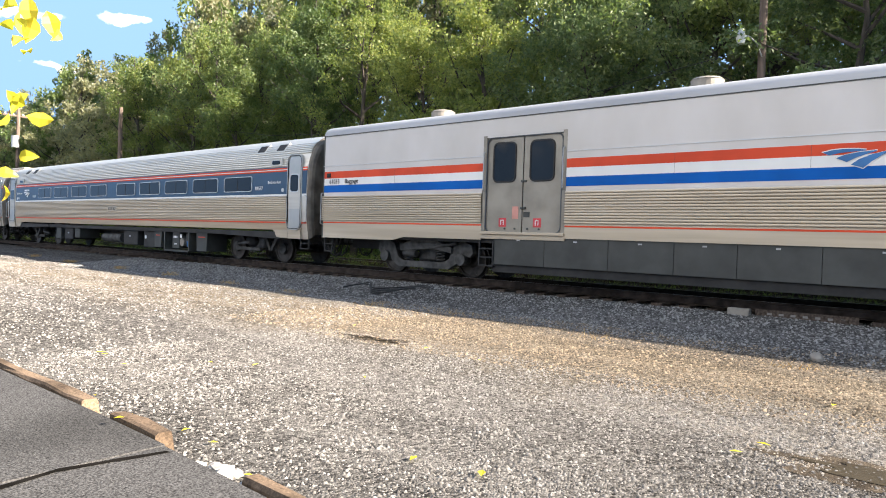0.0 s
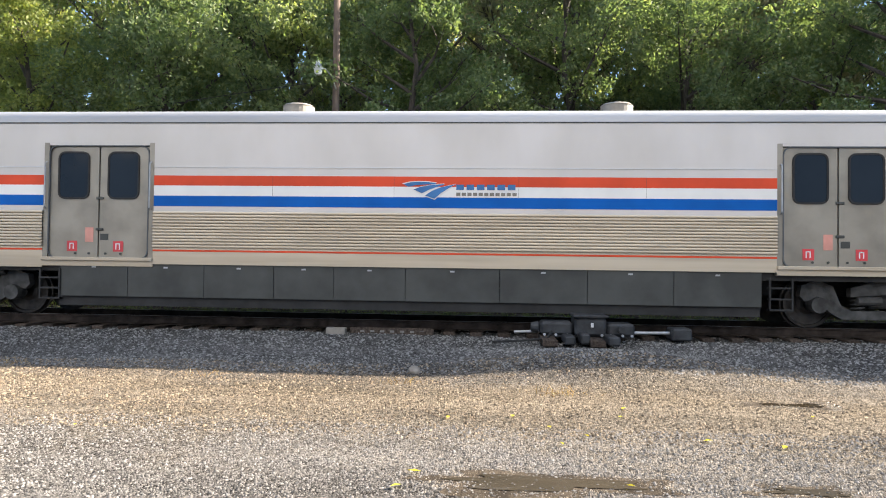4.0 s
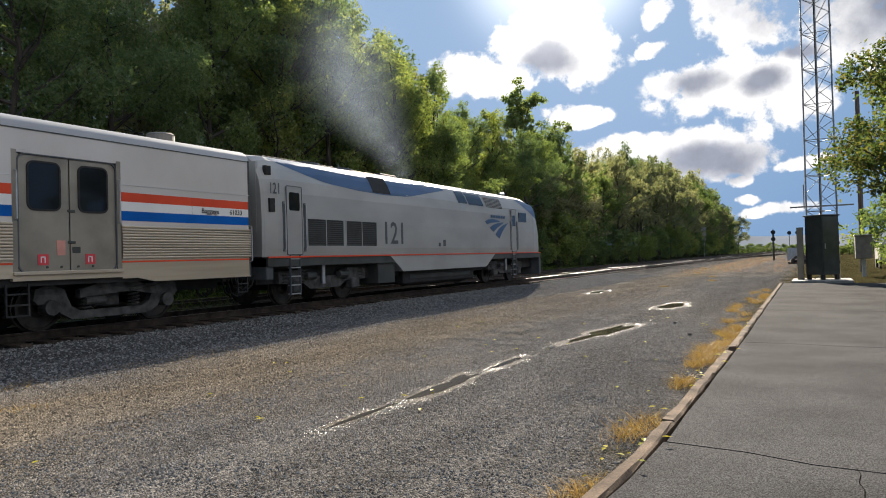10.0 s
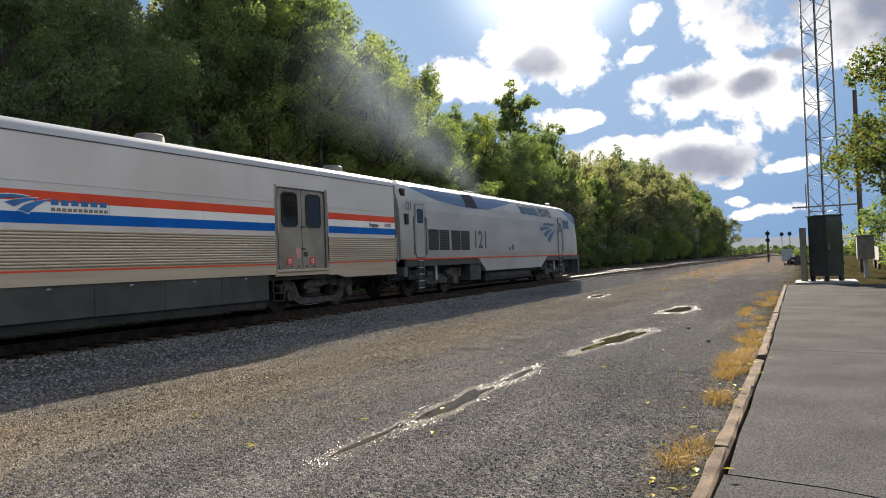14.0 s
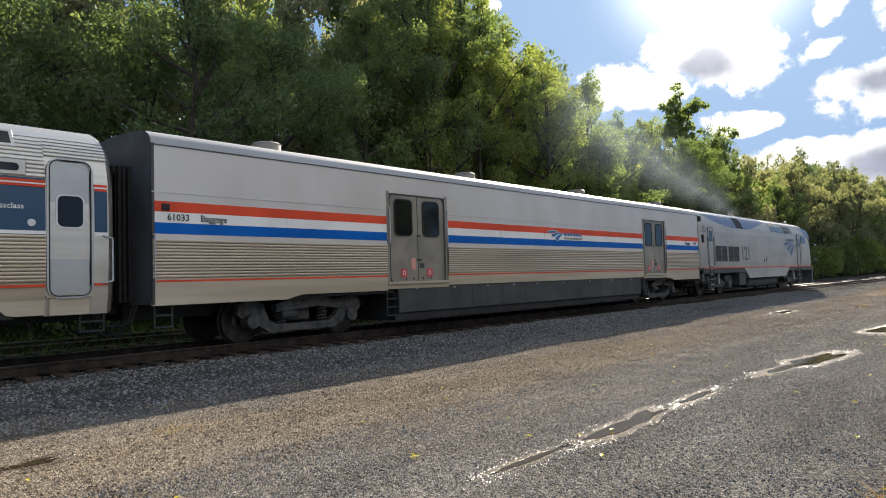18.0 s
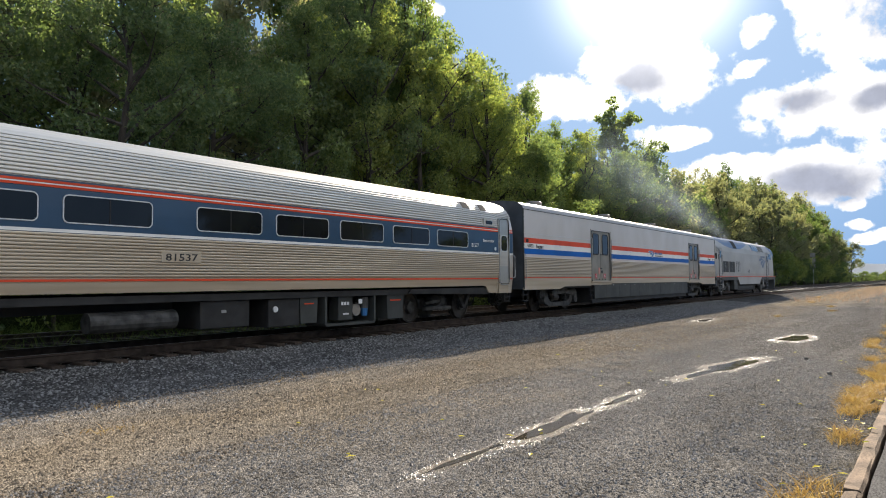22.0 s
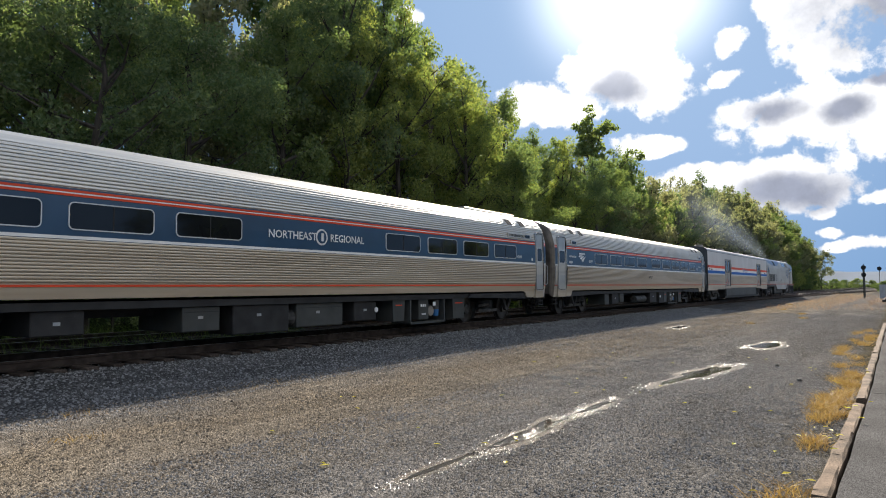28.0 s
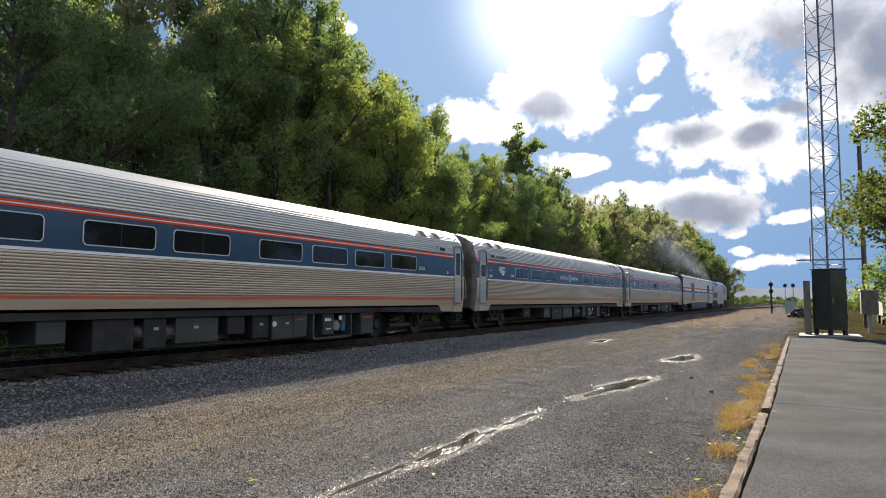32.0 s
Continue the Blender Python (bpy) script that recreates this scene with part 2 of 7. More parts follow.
def leaf_mat(name, a, b, c, trans=0.5, warm=0.0):
    """Leaves: colour by island, light passing through."""
    ma = bpy.data.materials.new(name)
    ma.use_nodes = True
    nt = ma.node_tree
    N, L = nt.nodes.new, nt.links.new
    nt.nodes.clear()
    out, add = N("ShaderNodeOutputMaterial"), N("ShaderNodeMixShader")
    df, tl, gl = N("ShaderNodeBsdfDiffuse"), N("ShaderNodeBsdfTranslucent"), N("ShaderNodeBsdfGlossy")
    g, ramp, oi, hs = N("ShaderNodeNewGeometry"), N("ShaderNodeValToRGB"), N("ShaderNodeObjectInfo"), N("ShaderNodeHueSaturation")
    e = ramp.color_ramp.elements
    e[0].color, e[1].color = (*a, 1), (*c, 1)
    k = e.new(0.55)
    k.color = (*b, 1)
    L(g.outputs["Random Per Island"], ramp.inputs[0])
    mr, mh = N("ShaderNodeMapRange"), N("ShaderNodeMapRange")
    L(oi.outputs["Random"], mr.inputs[0])
    mr.inputs[3].default_value, mr.inputs[4].default_value = 0.72, 1.3
    L(oi.outputs["Random"], mh.inputs[0])
    mh.inputs[3].default_value, mh.inputs[4].default_value = 0.520, 0.482
    L(mr.outputs[0], hs.inputs["Value"])
    L(mh.outputs[0], hs.inputs["Hue"])
    L(ramp.outputs[0], hs.inputs["Color"])
    L(hs.outputs[0], df.inputs[0])
    bright = N("ShaderNodeMixRGB")
    bright.blend_type, bright.inputs[0].default_value = "MULTIPLY", 1.0
    bright.inputs[2].default_value = (1.45, 1.50, 0.85, 1)
    L(hs.outputs[0], bright.inputs[1])
    L(bright.outputs[0], tl.inputs[0])
    add.inputs[0].default_value = trans
    L(df.outputs[0], add.inputs[1])
    L(tl.outputs[0], add.inputs[2])
    mx = N("ShaderNodeMixShader")
    mx.inputs[0].default_value = 0.022
    gl.inputs["Roughness"].default_value = 0.45
    L(add.outputs[0], mx.inputs[1])
    L(gl.outputs[0], mx.inputs[2])
    L(mx.outputs[0], out.inputs[0])
    return ma


M_STEEL = mat("stainless_steel", (0.60, 0.565, 0.505), 0.44, 0.85, 0.08, 1.2, 0.0006, 60, stretch=(0.3, 1, 6))
M_FLUTE = mat("fluted_steel", (0.54, 0.46, 0.35), 0.42, 0.45, 0.12, 0.9, 0.0006, 60, col2=(0.42, 0.35, 0.26), stretch=(0.25, 1, 5))
M_SILVER = mat("silver_paint", (0.60, 0.60, 0.60), 0.42, 0.35, 0.05, 0.8, 0.0004, 30, stretch=(0.4, 1, 2))
M_WHITEP = mat("pale_grey_panel", (0.58, 0.55, 0.525), 0.42, 0.25, 0.10, 0.8, 0.0004, 30, col2=(0.50, 0.47, 0.435), stretch=(0.9, 1, 0.5))
M_ROOF = mat("roof_steel", (0.40, 0.40, 0.405), 0.55, 0.35, 0.14, 0.8, 0.0004, 40, stretch=(0.2, 1, 1))
M_RED = mat("red_stripe", (0.66, 0.075, 0.030), 0.5, 0.0, 0.10, 1.5, spec=0.2)
M_BLUE = mat("blue_stripe", (0.0, 0.105, 0.43), 0.5, 0.0, 0.10, 1.5, spec=0.15)
M_WHITE = mat("white_stripe", (0.74, 0.74, 0.72), 0.4, 0.0, 0.05, 1.5)
M_NAVY = mat("navy_band", (0.016, 0.056, 0.115), 0.35, 0.0, 0.1, 1.5)
M_LBLUE = mat("locomotive_blue", (0.03, 0.075, 0.17), 0.35, 0.0, 0.08, 1.2)
M_LOCO = mat("locomotive_silver", (0.36, 0.358, 0.345), 0.50, 0.15, 0.10, 0.7, 0.0004, 30, stretch=(0.6, 1, 1.2))
M_DGREY = mat("charcoal_paint", (0.075, 0.085, 0.095), 0.55, 0.0, 0.2, 2.0, 0.001, 30)
M_SKIRT = mat("underframe_grey", (0.056, 0.060, 0.056), 0.6, 0.1, 0.22, 1.6, 0.001, 25)
M_BLACK = mat("black_underframe", (0.025, 0.025, 0.025), 0.7, 0.1, 0.3, 3, 0.002, 30)
M_TRUCK = mat("truck_iron", (0.085, 0.085, 0.082), 0.7, 0.2, 0.35, 5, 0.003, 35)
M_WHEEL = mat("wheel_steel", (0.065, 0.058, 0.052), 0.55, 0.6, 0.3, 6, 0.001, 40)
M_RUBBER = mat("black_rubber", (0.018, 0.018, 0.018), 0.8, 0.0, 0.3, 8)
M_GLASS = mat("tinted_window", (0.012, 0.014, 0.016), 0.05, 0.0, 0.2, 0.8, spec=0.3)
M_DOOR = mat("dull_door_steel", (0.31, 0.28, 0.23), 0.42, 0.5, 0.16, 1.5, 0.0006, 50)
M_DOORC = mat("coach_door_steel", (0.52, 0.51, 0.48), 0.38, 0.8, 0.1, 1.2, 0.0005, 50)
M_GRIME = mat("grimy_end_steel", (0.20, 0.175, 0.145), 0.6, 0.3, 0.3, 2.0, 0.001, 30)
M_VENT = mat("ventilator_grey", (0.25, 0.23, 0.20), 0.7, 0.1, 0.15, 4)
M_SIGN = mat("red_placard", (0.60, 0.05, 0.06), 0.5)
M_PINK = mat("pale_red_notice", (0.66, 0.30, 0.24), 0.5)
M_INK = mat("black_lettering", (0.02, 0.02, 0.022), 0.5)
M_WINK = mat("white_lettering", (0.78, 0.79, 0.8), 0.5)
M_LOGOB = mat("logo_blue", (0.03, 0.16, 0.40), 0.4)
M_RAIL = mat("rail_web_rust", (0.060, 0.046, 0.038), 0.85, 0.0, 0.3, 5, 0.001, 50, spec=0.15)
M_RAILTOP = mat("rail_head_bright", (0.20, 0.19, 0.18), 0.42, 0.7, 0.1, 3)
M_TIE = mat("creosoted_wood", (0.085, 0.067, 0.055), 0.9, 0.0, 0.3, 4, 0.006, 25, stretch=(6, 1, 6), spec=0.05, rand=0.35)
M_KERB = mat("old_kerb_concrete", (0.175, 0.125, 0.086), 0.95, 0.0, 0.3, 3, 0.004, 60, fine=0.6, spec=0.1, rand=0.12)
M_WOODP = mat("weathered_pole", (0.15, 0.11, 0.085), 0.9, 0.0, 0.25, 2, 0.004, 30, stretch=(6, 6, 0.6))
M_BARK = mat("bark", (0.062, 0.052, 0.042), 0.95, 0.0, 0.3, 2, 0.02, 12, stretch=(3, 3, 0.8))
M_GALV = mat("galvanised_steel", (0.45, 0.46, 0.47), 0.45, 0.7, 0.12, 6)
M_LATT = mat("tower_steel_weathered", (0.36, 0.35, 0.34), 0.55, 0.5, 0.2, 4)
M_BOX = mat("dark_green_cabinet", (0.055, 0.062, 0.056), 0.32, 0.2, 0.2, 2)
M_LOCKER = mat("pale_brown_locker", (0.28, 0.24, 0.18), 0.6, 0.1, 0.15, 2)
M_HEAP = mat("dark_heap_earth", (0.06, 0.045, 0.035), 0.95, 0.0, 0.4, 3, 0.05, 5)
M_CHALK = mat("faded_chalk", (0.20, 0.19, 0.18), 0.9)
M_ROCK = mat("grey_rock", (0.24, 0.22, 0.19), 0.9, 0.0, 0.2, 6, 0.004, 40)
M_CONC = mat("pale_concrete", (0.34, 0.32, 0.29), 0.9, 0.0, 0.15, 3, 0.003, 40, fine=0.3)
M_IRON = mat("switch_iron", (0.045, 0.048, 0.052), 0.6, 0.3, 0.3, 6, 0.002, 40)
M_LAMP = mat("lamp_glass_white", (0.75, 0.76, 0.76), 0.3)
M_WATER = mat("muddy_water", (0.036, 0.029, 0.019), 0.045, 0.0, 0.15, 2.0, 0.0008, 9, spec=0.5)
M_WETR = mat("wet_mud", (0.085, 0.068, 0.050), 0.85, 0.0, 0.3, 6, 0.010, 70, fine=0.9, spec=0.06)
M_WETSTONE = mat("wet_stone", (0.26, 0.22, 0.17), 0.30, 0.0, 0.4, 20, spec=0.5)
M_GRASSD = leaf_mat("dry_grass", (0.27, 0.145, 0.060), (0.39, 0.225, 0.10), (0.50, 0.34, 0.18), 0.25)
M_GRASSG = leaf_mat("green_grass", (0.08, 0.13, 0.03), (0.12, 0.17, 0.04), (0.17, 0.19, 0.06), 0.45)
M_LEAFA = leaf_mat("foliage_green", (0.066, 0.100, 0.048), (0.098, 0.138, 0.062), (0.142, 0.174, 0.074), 0.48)
M_LEAFB = leaf_mat("foliage_olive", (0.080, 0.118, 0.048), (0.118, 0.160, 0.060), (0.166, 0.198, 0.072), 0.50)
M_LEAFC = leaf_mat("foliage_yellowing", (0.102, 0.140, 0.048), (0.150, 0.188, 0.058), (0.216, 0.232, 0.068), 0.52)
# olive leaves with distance haze painted in: paler and greyer
M_LEAFH = leaf_mat("foliage_hazed_olive", (0.135, 0.148, 0.098), (0.175, 0.182, 0.112), (0.225, 0.214, 0.122), 0.50)
M_LEAFD = leaf_mat("foliage_walkside", (0.045, 0.072, 0.026), (0.078, 0.108, 0.036), (0.165, 0.135, 0.045), 0.40)
M_LEAFR = leaf_mat("foliage_rust", (0.10, 0.050, 0.020), (0.14, 0.075, 0.03), (0.10, 0.09, 0.03), 0.45)
M_LEAFY = leaf_mat("yellow_leaf", (0.50, 0.40, 0.03), (0.60, 0.50, 0.05), (0.45, 0.45, 0.05), 0.5)


# ---------------------------------------------------------------- mesh helpers
def part(name, bm, material, parent=None, label="", smooth=False):
    me = bpy.data.meshes.new(name)
    if smooth:
        for f in bm.faces:
            f.smooth = True
    bm.to_mesh(me)
    bm.free()
    me.materials.append(material)
    ob = new(name, me)
    ob.parent = parent
    if label:
        ob["label"] = label
    return ob


def box(bm, x0, x1, y0, y1, z0, z1, bev=0.0):
    r = bmesh.ops.create_cube(bm, size=1.0)
    vs = r["verts"]
    for v in vs:
        v.co = Vector(((x0 + x1) / 2 + v.co.x * (x1 - x0), (y0 + y1) / 2 + v.co.y * (y1 - y0), (z0 + z1) / 2 + v.co.z * (z1 - z0)))
    if bev:
        es = list({e for v in vs for e in v.link_edges})
        bmesh.ops.bevel(bm, geom=es, offset=bev, segments=1, affect="EDGES")
    return bm


def B(x0, x1, y0, y1, z0, z1, bev=0.0):
    return box(bmesh.new(), x0, x1, y0, y1, z0, z1, bev)


def cyl(bm, a, b, r, r2=None, n=10):
    a, b = Vector(a), Vector(b)
    d = b - a
    m = Matrix.Translation((a + b) / 2) @ d.to_track_quat("Z", "Y").to_matrix().to_4x4()
    bmesh.ops.create_cone(bm, cap_ends=True, segments=n, radius1=r, radius2=r if r2 is None else r2, depth=d.length, matrix=m)
    return bm


def C(a, b, r, r2=None, n=10):
    return cyl(bmesh.new(), a, b, r, r2, n)


def tube(bm, pts, r, n=6):
    for a, b in zip(pts, pts[1:]):
        cyl(bm, a, b, r, n=n)
    return bm


def sweep(bm, prof, x0, x1):
    """A strip along x: prof is a row of (y, z)."""
    a = [bm.verts.new((x0, y, z)) for y, z in prof]
    b = [bm.verts.new((x1, y, z)) for y, z in prof]
    for i in range(len(prof) - 1):
        bm.faces.new((a[i], a[i + 1], b[i + 1], b[i]))
    return a, b


def slab_xz(bm, pts, y0, y1):
    """An outline in x, z pulled from y0 to y1."""
    f = [bm.verts.new((x, y0, z)) for x, z in pts]
    k = [bm.verts.new((x, y1, z)) for x, z in pts]
    bm.faces.new(f)
    bm.faces.new(k[::-1])
    for i in range(len(pts)):
        j = (i + 1) % len(pts)
        bm.faces.new((f[j], f[i], k[i], k[j]))
    return bm


def round_rect(x0, x1, z0, z1, r, n=4):
    out = []
    for cx, cz, a in ((x1 - r, z1 - r, 0), (x0 + r, z1 - r, 90), (x0 + r, z0 + r, 180), (x1 - r, z0 + r, 270)):
        for i in range(n + 1):
            t = radians(a + 90 * i / n)
            out.append((cx + r * math.cos(t), cz + r * math.sin(t)))
    return out


def ring_xz(bm, x0, x1, z0, z1, r, wd, y0, y1):
    """A rounded frame, wd wide, between y0 and y1."""
    o = round_rect(x0 - wd, x1 + wd, z0 - wd, z1 + wd, r + wd)
    i = round_rect(x0, x1, z0, z1, r)
    vs = [[bm.verts.new((x, y, z)) for x, z in ring] for ring, y in ((o, y0), (i, y0), (i, y1), (o, y1))]
    n = len(o)
    for k in range(n):
        j = (k + 1) % n
        for a in range(4):
            b = (a + 1) % 4
            bm.faces.new((vs[a][k], vs[a][j], vs[b][j], vs[b][k]))
    return bm


def lettering(text, x, y, z, height, material, parent, name="lettering", face=-1, width=None, squeeze=1.0):
    """Flat letters on a side that faces -y (face -1), from x rightwards, foot at z."""
    cu = bpy.data.curves.new("letters", "FONT")
    cu.body, cu.size, cu.extrude, cu.offset = text, height * 1.38, 0.002, height * 0.014
    cu.resolution_u = 2
    tmp = bpy.data.objects.new("letters", cu)
    me = bpy.data.meshes.new_from_object(tmp)
    bpy.data.objects.remove(tmp)
    xs = [v.co.x for v in me.vertices]
    w = max(xs) - min(xs)
    k = squeeze if width is None else width / w
    me.transform(Matrix.Translation((x, y, z)) @ Matrix.Rotation(radians(90), 4, "X") @ Matrix.Diagonal((k, 1, 1, 1)))
    me.materials.append(material)
    ob = new(name, me)
    ob.parent = parent
    return ob


# ---------------------------------------------------------------- ground
RAIL_Z = 0.05          # top of the rails
TRACK_Y = 14.1         # centre line of the near track
TRACK2_Y = 18.4
LOT_Z, WALK_Z = -0.42, -0.29          # the gravel lot and the top of the walk
KERB_Y = [(-84, 2.27), (-4.2, 2.13), (-1.8, 2.01), (2.2, 1.53), (5.1, 1.29), (11.75, 1.27), (33.7, 1.46), (80, 1.66)]


def kerb_y(x):
    return float(np.interp(x, [k[0] for k in KERB_Y], [k[1] for k in KERB_Y]))


# centre, half length, half width, turn of each puddle
PUDDLES = [(-0.18, 5.17, 0.89, 0.18, 0.0), (1.76, 5.15, 0.36, 0.09, 0.0), (8.1, 4.42, 1.0, 0.16, 0.02), (9.89, 4.41, 0.73, 0.07, -0.05), (6.11, 4.44, 0.6, 0.05, 0.0),
           (14.27, 4.07, 1.53, 0.27, -0.1), (21.98, 4.05, 1.13, 0.35, 0.0), (29.02, 8.5, 0.93, 0.33, 0.0), (3.11, 8.3, 0.4, 0.11, 0.0), (-6.56, 6.6, 0.49, 0.14, 0.0)]


def spur_y(x):
    """Centre line of the track that swings away from the near one beyond the lot."""
    return 14.1 - max(0.0, x - 50) ** 2 / 1900


def ground_z(x, y):
    z = float(np.interp(y, [-60, 0, 9.2, 10.6, 12.3, 13, 20.5, 23, 30, 60, 140, 400], [LOT_Z, LOT_Z, LOT_Z, -0.33, -0.19, -0.17, -0.17, -0.25, 0.3, 5, 12, 14]))
    if y > 24:
        z *= float(np.interp(x, [-300, -60, 60, 140], [0.5, 1, 1, 0.25]))
    if x > 50 and y < 14:
        z = max(z, float(np.interp(abs(y - spur_y(x)), [1.7, 3.6], [-0.19, LOT_Z])))
    elif 1.5 < y < 13:
        k = min(math.hypot(max(0, abs(x - p[0]) - p[2]), max(0, abs(y - p[1]) - p[3])) for p in PUDDLES)
        k = min(1.0, max(0.0, (k - 0.8) / 0.8))
        z += k * 0.035 * (noise.noise((x * 0.3, y * 0.5, 0)) + 0.5 * noise.noise((x * 1.1, y * 1.6, 4)))
        z += k * 0.26 * math.exp(-((x - 1.1) / 2.0) ** 2 - ((y - 10.2) / 0.85) ** 2)      # heap of stone before the switch
        z -= 0.012 * (1 - k)
    return z


def ground_material():
    ma = bpy.data.materials.new("gravel_lot")
    ma.use_nodes = True
    nt = ma.node_tree
    N, L = nt.nodes.new, nt.links.new
    p = nt.nodes["Principled BSDF"]
    tc = N("ShaderNodeTexCoord")
    sep = N("ShaderNodeSeparateXYZ")
    L(tc.outputs["Object"], sep.inputs[0])

    def nz(scale, detail=4.0, rough=0.6, stretch=None):
        n = N("ShaderNodeTexNoise")
        n.inputs["Scale"].default_value, n.inputs["Detail"].default_value, n.inputs["Roughness"].default_value = scale, detail, rough
        if stretch:
            mp = N("ShaderNodeMapping")
            mp.inputs["Scale"].default_value = stretch
            L(tc.outputs["Object"], mp.inputs[0])
            L(mp.outputs[0], n.inputs["Vector"])
        else:
            L(tc.outputs["Object"], n.inputs["Vector"])
        return n.outputs["Fac"]

    def m(op, a, b):
        n = N("ShaderNodeMath")
        n.operation = op
        for i, v in ((0, a), (1, b)):
            if hasattr(v, "node"):
                L(v, n.inputs[i])
            else:
                n.inputs[i].default_value = v
        return n.outputs[0]

    # across the lot: crushed stone, brown earth, ballast, weeds
    y = m("ADD", sep.outputs[1], m("MULTIPLY", m("SUBTRACT", nz(0.5, 3.0), 0.5), 3.4))
    y = m("ADD", y, m("MULTIPLY", m("SUBTRACT", nz(3.0, 4.0), 0.5), 1.6))
    ramp = N("ShaderNodeValToRGB")
    stops = [(0.0, (0.12, 0.105, 0.05)), (1.0, (0.13, 0.11, 0.06)), (2.0, (0.245, 0.232, 0.215)), (5.2, (0.28, 0.263, 0.243)), (6.8, (0.315, 0.275, 0.222)), (8.4, (0.335, 0.28, 0.21)),
             (9.4, (0.29, 0.26, 0.22)), (10.1, (0.22, 0.212, 0.204)), (12.6, (0.17, 0.166, 0.160)), (15.6, (0.15, 0.145, 0.13)), (16.4, (0.11, 0.13, 0.06)), (20.5, (0.12, 0.125, 0.08)), (21.4, (0.07, 0.10, 0.03)), (26, (0.05, 0.065, 0.025))]
    e = ramp.color_ramp.elements
    e[0].position, e[0].color = 0, (*stops[0][1], 1)
    e[1].position, e[1].color = 1, (*stops[-1][1], 1)
    for v, c in stops[1:-1]:
        k = e.new(v / 26)
        k.color = (*c, 1)
    L(m("DIVIDE", y, 26.0), ramp.inputs[0])
    # stones: cells of differing grey, dark in the gaps
    vor = N("ShaderNodeTexVoronoi")
    vor.inputs["Scale"].default_value = 62.0
    L(tc.outputs["Object"], vor.inputs["Vector"])
    vor2 = N("ShaderNodeTexVoronoi")
    vor2.inputs["Scale"].default_value = 27.0
    L(tc.outputs["Object"], vor2.inputs["Vector"])
    bw = N("ShaderNodeRGBToBW")
    L(vor.outputs["Color"], bw.inputs[0])
    bw2 = N("ShaderNodeRGBToBW")
    L(vor2.outputs["Color"], bw2.inputs[0])
    k = m("ADD", m("MULTIPLY", bw.outputs[0], 0.75), m("MULTIPLY", bw2.outputs[0], 0.45))
    k = m("ADD", k, m("MULTIPLY", m("SUBTRACT", nz(0.7, 5.0, 0.6, (0.35, 1.7, 1)), 0.5), 0.7))
    mx = N("ShaderNodeMixRGB")
    mx.blend_type = "MULTIPLY"
    mx.inputs[0].default_value = 1.0
    gr = N("ShaderNodeCombineXYZ")
    kk = m("ADD", m("MULTIPLY", m("POWER", k, 1.6), 0.70), 0.045)
    for i in range(3):
        L(kk, gr.inputs[i])
    L(ramp.outputs[0], mx.inputs[1])
    L(gr.outputs[0], mx.inputs[2])
    L(mx.outputs[0], p.inputs["Base Color"])
    p.inputs["Specular IOR Level"].default_value = 0.0
    p.inputs["Roughness"].default_value = 0.95
    b = N("ShaderNodeBump")
    b.inputs["Strength"].default_value, b.inputs["Distance"].default_value = 1.0, 0.011
    hh = m("ADD", m("MULTIPLY", bw.outputs[0], 0.5), m("SUBTRACT", m("MULTIPLY", bw2.outputs[0], 0.6), m("MULTIPLY", vor.outputs["Distance"], 1.0)))
    L(hh, b.inputs["Height"])
    L(b.outputs[0], p.inputs["Normal"])
    return ma


M_GROUND = ground_material()


def build_ground():
    xs = sorted({*[-2500, -1200, -600, -300, -180, -120, -90, -70, -55], *np.arange(-45, 62, 0.5).tolist(), *np.arange(62, 210, 6).tolist(), *[215, 240, 320, 500, 900, 1600, 2500]})
    ys = sorted({*[-2500, -1000, -400, -150, -60, -25, -10, -5, 0], *np.arange(1, 14.2, 0.3).tolist(), *[15, 17, 19, 20.5, 23, 26, 30, 36, 45, 60, 80, 110, 160, 260, 500, 1000, 2500]})
    verts = [(x, y, ground_z(x, y) if abs(x) < 900 and y < 900 else min(ground_z(x, y), 14)) for y in ys for x in xs]
    n = len(xs)
    faces = [(j * n + i, j * n + i + 1, (j + 1) * n + i + 1, (j + 1) * n + i) for j in range(len(ys) - 1) for i in range(n - 1)]
    me = bpy.data.meshes.new("ground")
    me.from_pydata(verts, [], faces)
    for f in me.polygons:
        f.use_smooth = True
    me.materials.append(M_GROUND)
    return tagged(new("ground", me), "grey crushed-stone lot with brown earth and puddles beside the railway", "ground", kind="structure")


ground = build_ground()


GX, GY = np.arange(-32, 72.1, 0.25), np.arange(-8, 24.1, 0.2)
GZ = np.array([[ground_z(x, y) for x in GX] for y in GY])


def ground_zs(x, y):
    """Heights of the ground at many places, from its grid."""
    fx, fy = np.clip((x - GX[0]) / 0.25, 0, len(GX) - 1.001), np.clip((y - GY[0]) / 0.2, 0, len(GY) - 1.001)
    i, j = fx.astype(int), fy.astype(int)
    u, v = fx - i, fy - j
    return (GZ[j, i] * (1 - u) + GZ[j, i + 1] * u) * (1 - v) + (GZ[j + 1, i] * (1 - u) + GZ[j + 1, i + 1] * u) * v


